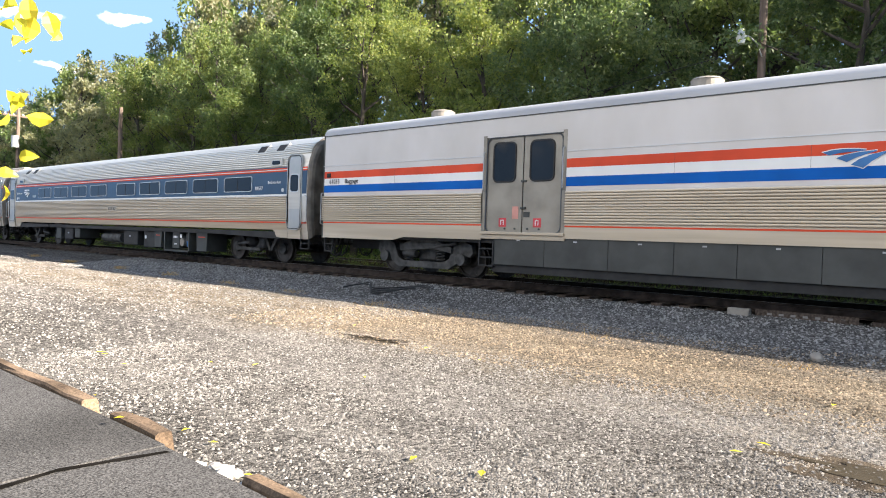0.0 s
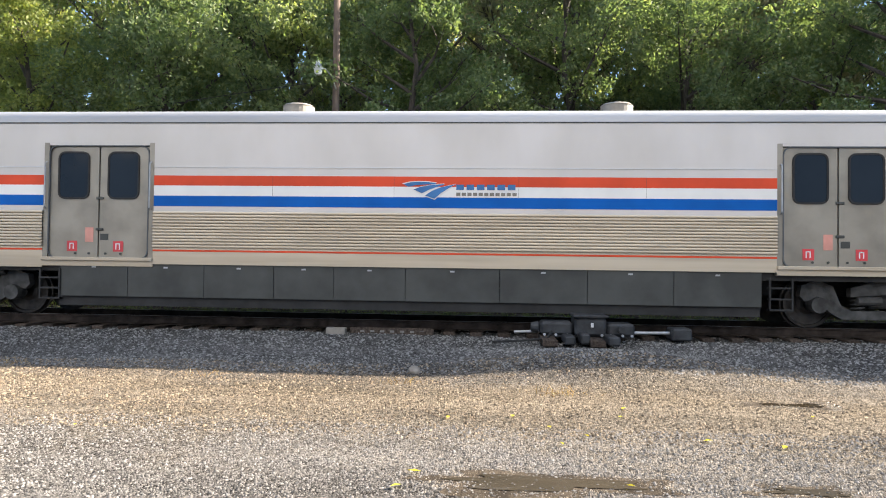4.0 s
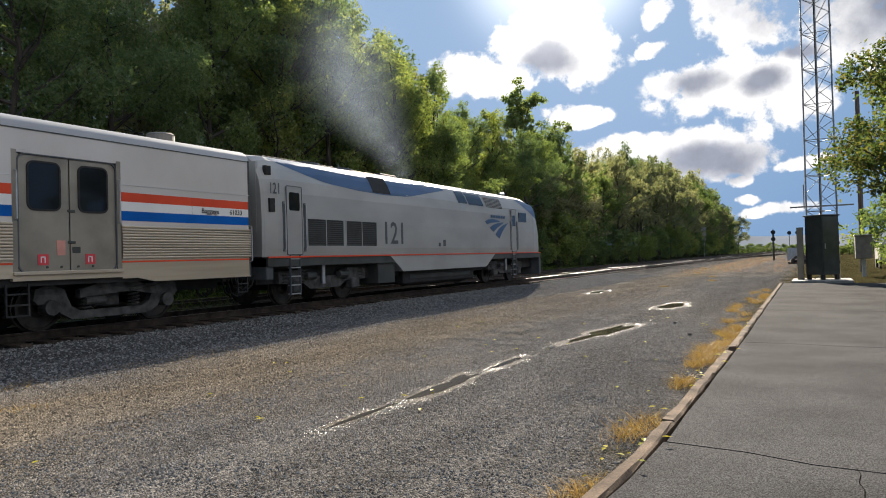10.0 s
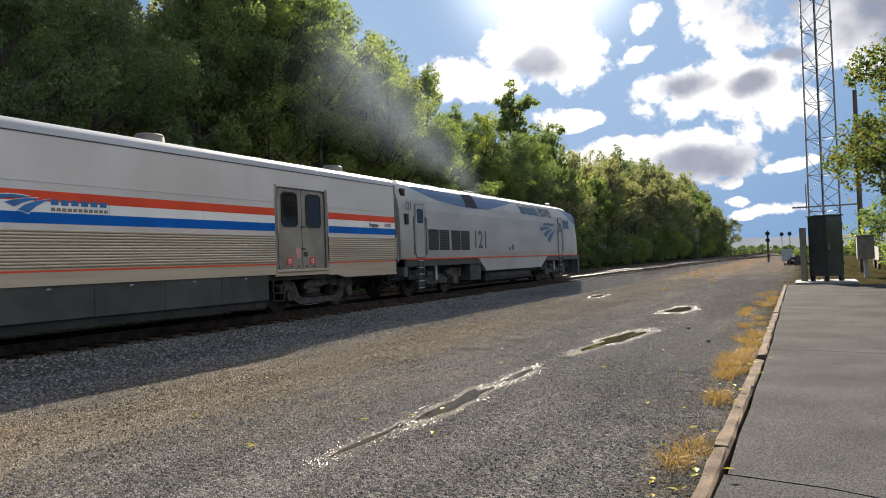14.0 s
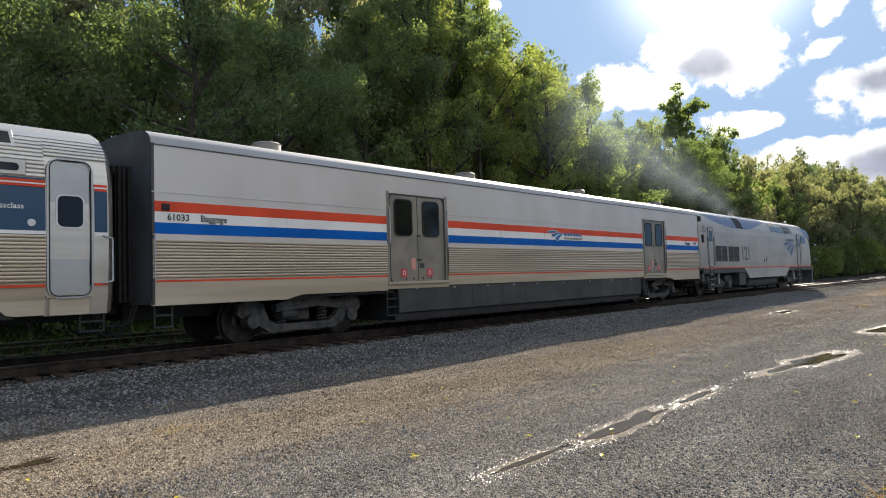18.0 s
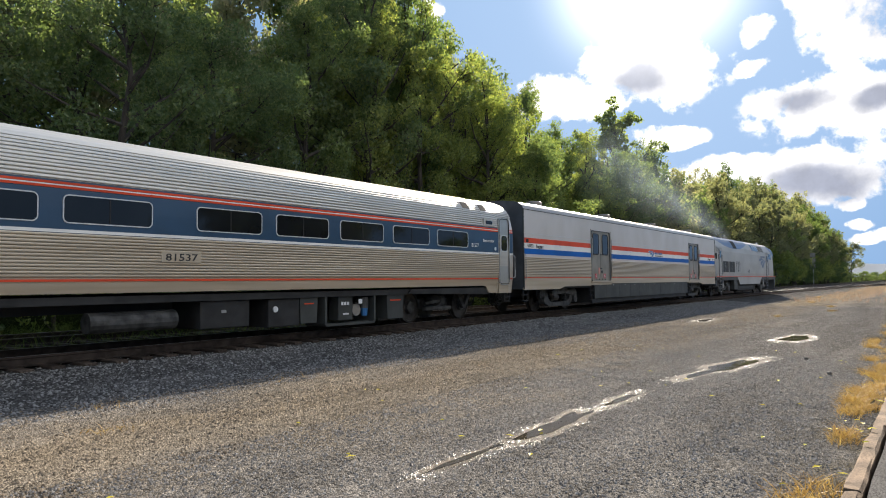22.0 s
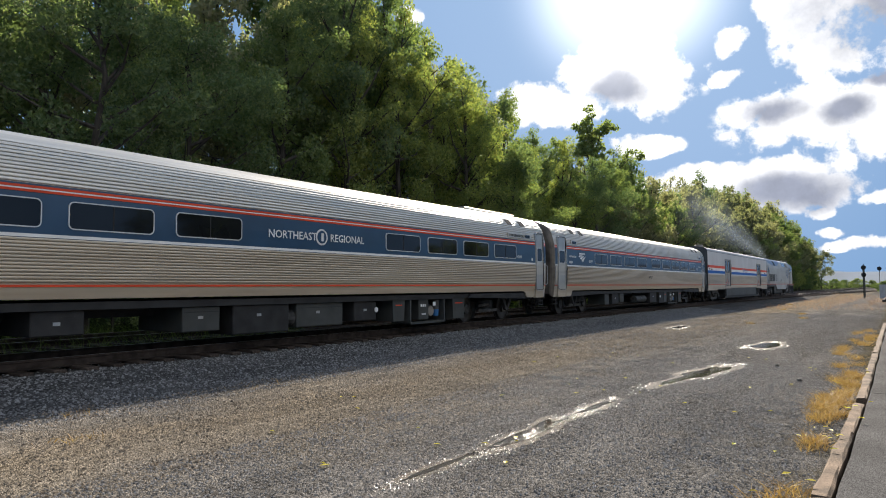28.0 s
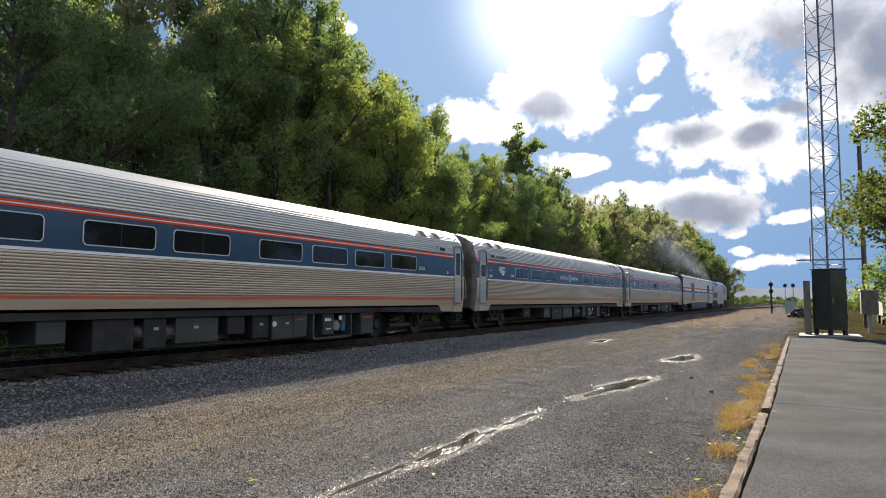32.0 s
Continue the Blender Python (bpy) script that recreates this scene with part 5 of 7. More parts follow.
def build_coach(xc, windows, label, marks):
    e = vehicle("coach", xc, label, "train car")
    # front and rear end of the body, of the ribbed side, and of the doors
    H, F, front, T, R, rear = marks["ends"]
    Y = -1.60
    for side in (1, -1):
        def put(name, prof, a, b, material, label="", smooth=False, side=side):
            bm = bmesh.new()
            sweep(bm, [(side * y, z) for y, z in prof], a, b)
            return part(name, bm, material, e, label, smooth)
        put("fluted_side", [(coach_y(z), z) for z in (1.18, 1.33)] + flutes(1.33, 2.08, coach_y), -R, F, M_FLUTE, "dull ribbed stainless side")
        put("fluted_roof", flutes(2.98, 3.73, coach_y, 0.066, 0.028), -R, F, M_STEEL, "ribbed stainless roof side")
        put("lower_panel", [(coach_y(z), z) for z in (1.06, 1.18)], -R, F, M_FLUTE)
        for q in (-1, 1):
            edge = F if q > 0 else R
            c = 0.35 if q > 0 else 0.0
            ol = [(q * (10.42 + c), 1.06), (q * (10.56 + c), 1.04), (q * (10.64 + c), 0.98), (q * (10.68 + c), 0.90), (q * (10.74 + c), 0.84), (q * (10.86 + c), 0.82), (q * edge, 0.82), (q * edge, 1.06)]
            part("corner_panel", slab_xz(bmesh.new(), ol, *sorted((side * 1.535, side * 1.50))), M_FLUTE, e)
        put("window_band", [(coach_y(z), z) for z in (2.08, 2.15, 2.5, 2.8, 2.98)], -R, F, M_NAVY, "navy blue window band")
        for q0, q1 in ((F, H), (-T, -R)):
            put("fluted_roof_end", flutes(3.36, 3.73, coach_y, 0.066, 0.028), q0, q1, M_STEEL)
            put("vestibule_side", [(coach_y(z), z) for z in (0.80, 1.0, 1.3, 1.7, 2.1, 2.5, 2.8, 3.0, 3.2, 3.50, 3.67, 3.82)], q0, q1, M_STEEL)
    prof = []
    for z in np.linspace(1.22, 0, 15):
        zz = float(np.interp(z, [0, 0.40, 0.78, 1.08, 1.22], [4.04, 4.02, 3.94, 3.82, 3.71]))
        prof += [(-z - 0.025, zz - 0.004), (-z, zz + 0.010)]
    prof = prof + [(-y, z) for y, z in prof[-2::-1]]
    bm = bmesh.new()
    sweep(bm, prof, -T, H)
    part("roof", bm, M_STEEL, e, "ribbed stainless roof")
    # thin stripes along the band
    for a, b in ((-R, F), (front[1] + 0.07, H - 0.02), (-T + 0.02, rear[0] - 0.07)):
        part("white_stripe", B(a, b, Y - 0.008, Y + 0.03, 2.09, 2.145), M_WHITE, e)
        part("red_stripe", B(a, b, -1.596, -1.55, 2.835, 2.875), M_RED, e)
        part("white_stripe", B(a, b, -1.590, -1.55, 2.877, 2.90), M_WHITE, e)
        part("red_stripe", B(a, b, -1.585, -1.54, 2.905, 2.945), M_RED, e)
        part("low_red_stripe", B(a, b, -1.586, -1.53, 1.265, 1.305), M_RED, e)
        if b - a < 5:
            part("end_band", B(a, b, -1.604, -1.55, 2.15, 2.83), M_NAVY, e)
    for x0 in windows:
        x0 += marks.get("shift", 0.0)
        x1 = x0 + 1.56
        w = part("window", slab_xz(bmesh.new(), round_rect(x0, x1, 2.27, 2.72, 0.08), Y - 0.010, Y + 0.03), M_GLASS, e, "dark tinted coach window")
        part("window_frame", ring_xz(bmesh.new(), x0, x1, 2.27, 2.72, 0.08, 0.020, Y - 0.016, Y + 0.03), M_SILVER, w)
        part("mullion", B((x0 + x1) / 2 - 0.012, (x0 + x1) / 2 + 0.012, Y - 0.014, Y, 2.27, 2.72), M_RUBBER, w)
        w = part("window", slab_xz(bmesh.new(), round_rect(x0, x1, 2.27, 2.72, 0.08), -Y - 0.03, -Y + 0.010), M_GLASS, e)
    for s in (-1, 1):
        a, b = front if s > 0 else rear
        E = H if s > 0 else T
        big = s > 0 and marks.get("big_door")
        part("door_gasket", ring_xz(bmesh.new(), a, b, 1.12, 3.28, 0.12, 0.018, -1.616, -1.48), M_RUBBER, e)
        part("door_frame", ring_xz(bmesh.new(), a, b, 1.12, 3.28, 0.16, 0.05, -1.612, -1.48), M_DOORC, e, "steel door surround")
        d = part("door", B(a, b, -1.592, -1.50, 1.12, 3.28, 0.01), M_DOORC, e, "brushed steel vestibule door")
        ws = (a + 0.11, b - 0.11, 2.22, 2.72) if not big else (a + 0.13, b - 0.13, 2.20, 3.05)
        part("window", slab_xz(bmesh.new(), round_rect(*ws, 0.09), -1.604, -1.58), M_GLASS, d)
        part("window_frame", ring_xz(bmesh.new(), *ws, 0.09, 0.03, -1.610, -1.58), M_SILVER, d)
        part("trap_panel", B(a, b, -1.575, -1.50, 0.80, 1.09, 0.01), M_FLUTE, e, "lower step trap panel")
        part("door_sill", B(a - 0.05, b + 0.05, -1.60, -1.5, 1.09, 1.125), M_FLUTE, e)
        # end wall with round shoulder
        bm = bmesh.new()
        ol = [(coach_y(z), z) for z in (0.80, 1.0, 1.3, 1.7, 2.1, 2.5, 2.8, 3.0, 3.2, 3.50, 3.67, 3.82)] + [(-0.78, 3.94), (-0.4, 4.02), (0, 4.04)]
        ol = ol + [(-y, z) for y, z in ol[-2::-1]]
        rows = []
        for dx, sc in ((0, 1.0), (0.05, 0.985), (0.10, 0.95), (0.13, 0.90)):
            rows.append([bm.verts.new((s * (E + dx), y * sc, 2.2 + (z - 2.2) * sc)) for y, z in ol])
        for p, q in zip(rows, rows[1:]):
            for i in range(len(p) - 1):
                bm.faces.new((p[i], p[i + 1], q[i + 1], q[i]))
        bm.faces.new(rows[-1])
        bmesh.ops.recalc_face_normals(bm, faces=bm.faces)
        part("end_wall", bm, M_GRIME, e, "grimy rounded stainless end")
        diaphragm(e, s * (E + 0.12), s, 3.3)
        coupler(e, s * E, s)
        bm = tube(bmesh.new(), [(s * (E - 0.1), -1.6, 1.30), (s * (E + 0.05), -1.64, 1.34), (s * (E + 0.05), -1.64, 2.05), (s * (E - 0.1), -1.6, 2.10)], 0.016, 6)
        part("grab_iron", bm, M_GALV, e)
        step_stirrup(e, *sorted((s * (E - 0.02), s * (E - 0.42))), -1.44, 0.50, 0.82, 2)
        truck_inside(e, 9.2 if s > 0 else -9.05, lean=s)
        part("wheel_cover_cut", slab_xz(bmesh.new(), [(s * 7.0, 0.88), (s * 7.15, 1.00), (s * 10.95, 1.00), (s * 11.2, 0.80), (s * 11.2, 0.78)], -1.50, -1.46), M_BLACK, e)
        for x in ((10.0, 11.0) if s > 0 else (9.25, 10.25)):
            h = part("roof_hatch", B(-0.25, 0.25, -0.19, 0.19, -0.03, 0.02, 0.006), M_STEEL, e, "square roof hatch")
            h.matrix_basis = Matrix.Translation((s * x, -1.335, 3.60)) @ Matrix.Rotation(radians(53), 4, "X")
            part("hatch_grille", B(-0.19, 0.19, -0.13, 0.13, 0.02, 0.028), M_RUBBER, h, "dark hatch grille")
        xi = 11.05 if s > 0 else -10.48
        wn = (xi - 0.20, xi + 0.20, 3.06, 3.18)
        part("indicator_panel", B(wn[0] - 0.10, wn[1] + 0.10, -1.60, -1.50, 3.0, 3.24, 0.01), M_STEEL, e)
        part("indicator_window", slab_xz(bmesh.new(), round_rect(*wn, 0.05), -1.606, -1.59), M_GLASS, e)
    part("floor", B(-T + 0.1, H - 0.1, -1.45, 1.45, 0.86, 1.0), M_BLACK, e)
    part("centre_sill", B(-T, H, -0.35, 0.35, 0.66, 0.88), M_BLACK, e)
    rng = random.Random(int(abs(xc)))
    x = -6.4
    while x < 2.6:
        w = rng.choice((0.55, 0.9, 1.2, 1.6, 0.8))
        h = rng.choice((0.28, 0.34, 0.22, 0.42))
        if rng.random() < 0.8:
            bx = part("equipment_box", B(x, x + w, -1.38, rng.choice((-0.5, 0.2)), h, 0.86, 0.02), M_SKIRT if rng.random() < 0.6 else M_BLACK, e, "grey underfloor equipment box")
            part("lid_seam", B(x + 0.03, x + w - 0.03, -1.386, -1.38, 0.74, 0.75), M_BLACK, bx)
            if rng.random() < 0.6:
                part("latch", B(x + w * 0.4, x + w * 0.4 + 0.12, -1.39, -1.38, 0.6, 0.66), M_GALV, bx)
        x += w + rng.uniform(0.12, 0.55)
    for x0, x1, low in ((3.15, 3.72, 0.26), (6.2, 6.92, 0.22)):
        bx = part("equipment_box", slab_xz(bmesh.new(), [(x0, 0.96), (x1, 0.96), (x1 - 0.04, low), (x0 + 0.04, low)], -1.40, -0.6), M_SKIRT, e, "grey underfloor box with a red strip")
        part("red_strip", B(x0 + 0.14, x1 - 0.14, -1.408, -1.40, 0.70, 0.73), M_RED, bx)
    cage = part("equipment_cage", ring_xz(bmesh.new(), 4.0, 5.68, 0.20, 0.94, 0.03, 0.06, -1.42, -0.7), M_SKIRT, e, "open grey steel cage with a compressor")
    part("back_plate", B(4.05, 5.63, -0.74, -0.70, 0.25, 0.9), M_BLACK, cage)
    pn = part("control_panel", B(4.45, 4.95, -1.36, -1.0, 0.26, 0.88, 0.015), M_SKIRT, cage)
    for i in range(3):
        part("label_bar", B(4.54 + i * 0.10, 4.61 + i * 0.10, -1.366, -1.36, 0.64, 0.72), M_WINK, pn)
    part("label_bar", B(4.60, 4.80, -1.366, -1.36, 0.40, 0.44), M_WINK, pn)
    part("compressor", C((5.0, -1.1, 0.52), (5.32, -1.1, 0.52), 0.20, 0.17, 16), M_TRUCK, cage)
    part("motor_flange", C((5.10, -1.34, 0.50), (5.10, -1.1, 0.50), 0.15, n=14), M_VENT, cage)
    part("tag", B(5.10, 5.24, -1.42, -1.41, 0.66, 0.78, 0.004), M_WINK, cage, "white tag")
    part("filter_bowl", C((5.48, -1.25, 0.34), (5.48, -1.25, 0.54), 0.08, 0.10, 12), M_LOGOB, cage, "blue filter bowl")
    part("filter_head", C((5.48, -1.25, 0.54), (5.48, -1.25, 0.82), 0.11, n=12), M_TRUCK, cage)
    part("air_tank", C((-1.6, -1.15, 0.52), (0.1, -1.15, 0.52), 0.19, n=14), M_TRUCK, e)
    part("gauge", C((2.45, -1.40, 0.62), (2.45, -1.38, 0.62), 0.07, n=12), M_WINK, e)
    for item in marks.get("text", ()):
        t, x, z, h = item[:4]
        lettering(t, x, Y - 0.012, z, h, M_WINK, e)
    for x in marks.get("emblem", ()):
        swoosh(e, x + 0.02, Y - 0.012, 2.45, 0.84, 0.30, M_WINK)
        word_bar(e, x - 0.33, x + 0.35, Y - 0.010, 2.63, 2.70, M_WINK, 6)
    for x in marks.get("dot", ()):
        part("pictogram", C((x, Y - 0.014, 2.27), (x, Y, 2.27), 0.058, n=18), M_WINK, e, "round white pictogram")
    if marks.get("food"):
        for s in (-1, 1):
            x = 9.62 if s > 0 else -10.1
            part("sign_plate", B(x - 0.06, x + 1.16, -1.605, -1.50, 3.02, 3.20, 0.01), M_STEEL, e)
            lettering("FOOD SERVICE CAR", x, -1.612, 3.07, 0.09, M_INK, e, width=1.10)
    if marks.get("food"):
        part("roof_duct", B(8.5, 12.2, -0.42, 0.42, 4.02, 4.13, 0.03), M_FLUTE, e, "low roof duct")
    if marks.get("ring"):
        x = marks["ring"]
        part("emblem_disc", C((x, Y - 0.012, 2.47), (x, Y, 2.47), 0.20, n=28), M_WINK, e, "white round emblem")
        part("emblem_core", C((x, Y - 0.016, 2.47), (x, Y - 0.010, 2.47), 0.155, n=28), M_NAVY, e)
        part("emblem_core_mark", B(x - 0.03, x + 0.06, Y - 0.019, Y - 0.014, 2.37, 2.57, 0.01), M_WINK, e)
    if marks.get("side_number"):
        part("number_strip", B(-0.45, 0.40, Y - 0.034, Y - 0.02, 1.62, 1.82, 0.004), M_FLUTE, e, "smooth number strip on the ribs")
        lettering(marks["side_number"], -0.37, Y - 0.038, 1.655, 0.14, M_INK, e, "car_number", width=0.68)
    return e


def build_locomotive():
    e = vehicle("locomotive", 21.07, "silver and blue diesel passenger locomotive with a slanted nose", "locomotive")
    P = [(1.36, 1.50), (1.6, 1.525), (2.4, 1.525), (3.1, 1.50), (3.45, 1.44), (3.75, 1.30), (3.98, 1.14), (4.10, 0.98), (4.17, 0.6), (4.20, 0.0)]

    def ly(z):
        return -float(np.interp(z, [p[0] for p in P], [p[1] for p in P]))
    # sections along the hull: x, top scale, width scale
    secs = [(-10.12, 0.985, 0.90), (-10.05, 0.99, 0.93), (-9.65, 1.0, 1.0), (0.0, 1.0, 1.0), (7.6, 1.0, 1.0), (8.5, 0.985, 0.99), (9.0, 0.95, 0.98)]
    bm = bmesh.new()
    rows = []
    for x, ts, wsc in secs:
        half = [(-w * wsc, 1.36 + (z - 1.36) * ts) for z, w in P]
        ring = half + [(-y, z) for y, z in half[-2::-1]]
        rows.append([bm.verts.new((x, y, z)) for y, z in ring])
    for p, q in zip(rows, rows[1:]):
        for i in range(len(p) - 1):
            bm.faces.new((p[i], p[i + 1], q[i + 1], q[i]))
    bm.faces.new(rows[0])
    # nose: the front section leans back towards the roof
    last = rows[-1]
    front = []
    for v in last:
        z = v.co.z
        fx = float(np.interp(z, [1.36, 2.3, 2.9, 3.5, 4.05], [9.98, 9.92, 9.80, 9.48, 9.12]))
        front.append(bm.verts.new((fx, v.co.y * 0.90, z)))
    for i in range(len(last) - 1):
        bm.faces.new((last[i], last[i + 1], front[i + 1], front[i]))
    bm.faces.new(front[::-1])
    bmesh.ops.recalc_face_normals(bm, faces=bm.faces)
    part("hull", bm, M_LOCO, e, "silver painted locomotive body", smooth=False)

    def skin(name, x0, x1, lo, hi, material, off=0.006, n=24, parent=e, label=""):
        b2 = bmesh.new()
        rws = []
        for i in range(n + 1):
            x = x0 + (x1 - x0) * i / n
            a, b = lo(x), hi(x)
            rws.append([b2.verts.new((x, ly(a + (b - a) * k / 8) - off, a + (b - a) * k / 8 + off * 0.5)) for k in range(9)])
        for p, q in zip(rws, rws[1:]):
            for k in range(8):
                b2.faces.new((p[k], p[k + 1], q[k + 1], q[k]))
        return part(name, b2, material, parent, label)
    blue_lo = lambda x: float(np.interp(x, [-9.6, -8.5, -7.5, -6.0, -4.5, -3.0, 0.0], [4.02, 3.72, 3.52, 3.40, 3.36, 3.40, 3.86]))
    skin("blue_sweep", -9.55, 0.0, blue_lo, lambda x: 4.09, M_LBLUE, label="dark blue sweep along the roof edge")
    skin("blue_nose", 7.3, 9.2, lambda x: float(np.interp(x, [7.3, 9.2], [3.9, 3.05])), lambda x: float(np.interp(x, [7.3, 9.2], [4.05, 3.75])), M_LBLUE)
    for x0, x1, z0, z1, mtl, nm in ((-5.15, -4.1, 3.40, 3.96, M_RUBBER, "roof_intake"), (0.85, 1.65, 3.42, 3.90, M_GLASS, "roof_window"), (1.75, 3.2, 3.40, 3.88, M_GLASS, "roof_window"), (3.45, 5.2, 3.38, 3.84, M_SKIRT, "roof_grille")):
        o = skin(nm, x0, x1, lambda x, z0=z0: z0, lambda x, z1=z1: z1, mtl, 0.012, 6)
        if nm == "roof_grille":
            for i in range(7):
                z = z0 + 0.03 + i * 0.065
                part("slat", B(x0, x1, ly(z) - 0.025, ly(z) - 0.012, z, z + 0.025), M_LOCO, o)
    Y = -1.525
    for x0, x1 in ((-8.48, -6.85), (-6.70, -5.10)):
        g = part("side_grille", B(x0, x1, Y - 0.006, Y + 0.02, 1.66, 2.42, 0.004), M_BLACK, e, "dark louvred side grille")
        part("grille_frame", ring_xz(bmesh.new(), x0, x1, 1.66, 2.42, 0.02, 0.03, Y - 0.014, Y + 0.01), M_LOCO, g)
        part("grille_bar", B((x0 + x1) / 2 - 0.015, (x0 + x1) / 2 + 0.015, Y - 0.012, Y, 1.66, 2.42), M_LOCO, g)
        for i in range(12):
            z = 1.69 + i * 0.06
            part("louvre", B(x0, x1, Y - 0.010, Y - 0.005, z, z + 0.02), M_SKIRT, g)
    for x0, x1, zt in ((-9.32, -8.72, 3.28), (6.05, 6.60, 3.40)):
        d = part("door", B(x0, x1, Y - 0.004, Y + 0.02, 1.42, zt, 0.006), M_LOCO, e, "narrow silver cab door")
        part("door_seam", ring_xz(bmesh.new(), x0, x1, 1.42, zt, 0.03, 0.018, Y - 0.008, Y + 0.01), M_DGREY, d)
        part("window", slab_xz(bmesh.new(), round_rect(x0 + 0.09, x1 - 0.09, 2.62, 3.12, 0.06), Y - 0.012, Y), M_GLASS, d)
        for x in (x0 - 0.12, x1 + 0.12):
            part("recess", B(x - 0.045, x + 0.045, Y - 0.006, Y + 0.01, 1.50, 2.85), M_DGREY, e)
            grab_iron(e, x, Y, 1.52, 2.82, 0.06)
        xm = (x0 + x1) / 2
        for i in range(5):
            z = 0.32 + i * 0.24
            part("ladder_rung", B(xm - 0.19, xm + 0.19, Y - 0.005, Y + 0.12, z, z + 0.03), M_GALV, e)
        for x in (xm - 0.21, xm + 0.19):
            part("ladder_side", B(x, x + 0.025, Y - 0.005, Y + 0.05, 0.30, 1.40), M_DGREY, e)
    part("cab_window", slab_xz(bmesh.new(), [(6.95, 2.85), (7.9, 2.85), (7.9, 3.30), (7.0, 3.30)], Y - 0.004, Y + 0.03), M_GLASS, e)
    part("windscreen", slab_xz(bmesh.new(), [(9.40, 3.46), (9.16, 3.92), (9.20, 3.94), (9.44, 3.48)], -1.15, 1.15), M_GLASS, e)
    part("red_sill_line", B(-10.05, 9.8, Y - 0.008, Y + 0.03, 1.33, 1.37), M_RED, e)
    part("frame_sill", B(-10.05, 9.8, -1.50, 1.50, 1.10, 1.34), M_SKIRT, e)
    # belly skirt between the trucks
    part("belly_skirt", slab_xz(bmesh.new(), [(-4.3, 1.34), (-3.5, 0.78), (3.2, 0.78), (4.2, 1.34)], -1.512, 1.512), M_LOCO, e, "silver grey fuel tank skirt")
    part("fuel_tank", C((-2.6, -0.9, 0.55), (2.2, -0.9, 0.55), 0.32, n=18), M_SKIRT, e)
    part("battery_box", B(-4.9, -3.9, -1.42, -0.4, 0.42, 1.1, 0.02), M_SKIRT, e)
    part("tank", B(-3.0, 2.6, -1.2, 1.2, 0.30, 0.80, 0.05), M_BLACK, e)
    for xc in (-7.35, 6.0):
        for s in (-1, 1):
            wheel_set(e, xc + s * 1.37, 0.50)
        for s in (-1, 1):
            y0, y1 = sorted((s * 1.02, s * 1.20))
            fr = part("side_frame", slab_xz(bmesh.new(), [(xc + x, z) for x, z in [(-2.0, 0.62), (-2.0, 0.95), (-1.0, 1.0), (-0.7, 0.78), (0.7, 0.78), (1.0, 1.0), (2.0, 0.95), (2.0, 0.62), (1.0, 0.60), (0.7, 0.42), (-0.7, 0.42), (-1.0, 0.60)]], y0, y1), M_TRUCK, e)
            for q in (-1, 1):
                part("axle_box", B(xc + q * 1.37 - 0.2, xc + q * 1.37 + 0.2, *sorted((s * 1.05, s * 1.32)), 0.34, 0.68, 0.04), M_TRUCK, fr)
                part("spring", coil(bmesh.new(), xc + q * 1.75, s * 1.15, 0.6, 0.98, 0.12, 4), M_TRUCK, fr)
                part("spring", coil(bmesh.new(), xc + q * 0.95, s * 1.15, 0.6, 0.98, 0.12, 4), M_TRUCK, fr)
                part("brake_cylinder", C((xc + q * 0.55, s * 1.25, 0.80), (xc + q * 0.95, s * 1.25, 0.80), 0.11), M_SKIRT, fr)
            part("damper", C((xc - 0.2, s * 1.28, 0.55), (xc - 0.2, s * 1.28, 1.15), 0.06), M_GALV, fr)
    part("underframe", B(-10.0, 9.6, -1.0, 1.0, 0.62, 1.12), M_BLACK, e)
    for s, x in ((-1, -10.05), (1, 9.95)):
        coupler(e, x, s)
        part("pilot", B(*sorted((x, x - s * 0.25)), -1.45, 1.45, 0.25 if s > 0 else 0.75, 1.34, 0.02), M_DGREY, e)
    part("rear_number_panel", B(-10.13, -10.05, -1.2, 1.2, 2.0, 3.9), M_LOCO, e)
    part("rear_grille", B(-9.93, -9.73, -1.500, -1.42, 2.55, 2.92, 0.01), M_RUBBER, e)
    part("rear_grille", B(-9.93, -9.73, -1.375, -1.25, 3.55, 3.80, 0.01), M_RUBBER, e)
    lettering("121", -9.97, -1.502, 3.05, 0.30, M_DGREY, e, "locomotive_number", width=0.34)
    lettering("121", -4.78, Y - 0.008, 1.74, 0.76, M_DGREY, e, "locomotive_number", width=1.10)
    diaphragm(e, -10.05, -1, 3.2)
    swoosh(e, 4.38, Y - 0.008, 2.44, 2.5, 0.86, M_LBLUE)
    word_bar(e, 3.75, 5.35, Y - 0.008, 2.93, 3.05, M_LBLUE, 6)
    part("fuel_mark", B(-0.62, -0.42, Y - 0.008, Y, 1.66, 1.90, 0.005), M_DGREY, e)
    part("fuel_filler", C((-0.9, Y - 0.01, 1.72), (-0.9, Y + 0.02, 1.72), 0.08), M_DGREY, e)
    # roof
    part("roof_walk", B(-9.2, 8.0, -0.55, 0.55, 4.17, 4.23, 0.01), M_SKIRT, e, "sooty roof centre")
    part("exhaust_stack", B(-3.1, -2.0, -0.35, 0.35, 4.2, 4.34, 0.03), M_BLACK, e)
    part("fan_housing", C((-7.2, 0, 4.15), (-7.2, 0, 4.23), 0.75, n=24), M_DGREY, e)
    part("fan_housing", C((-5.5, 0, 4.15), (-5.5, 0, 4.23), 0.75, n=24), M_DGREY, e)
    part("horn", C((7.0, -0.5, 4.28), (7.5, -0.5, 4.28), 0.04, 0.09), M_GALV, e)
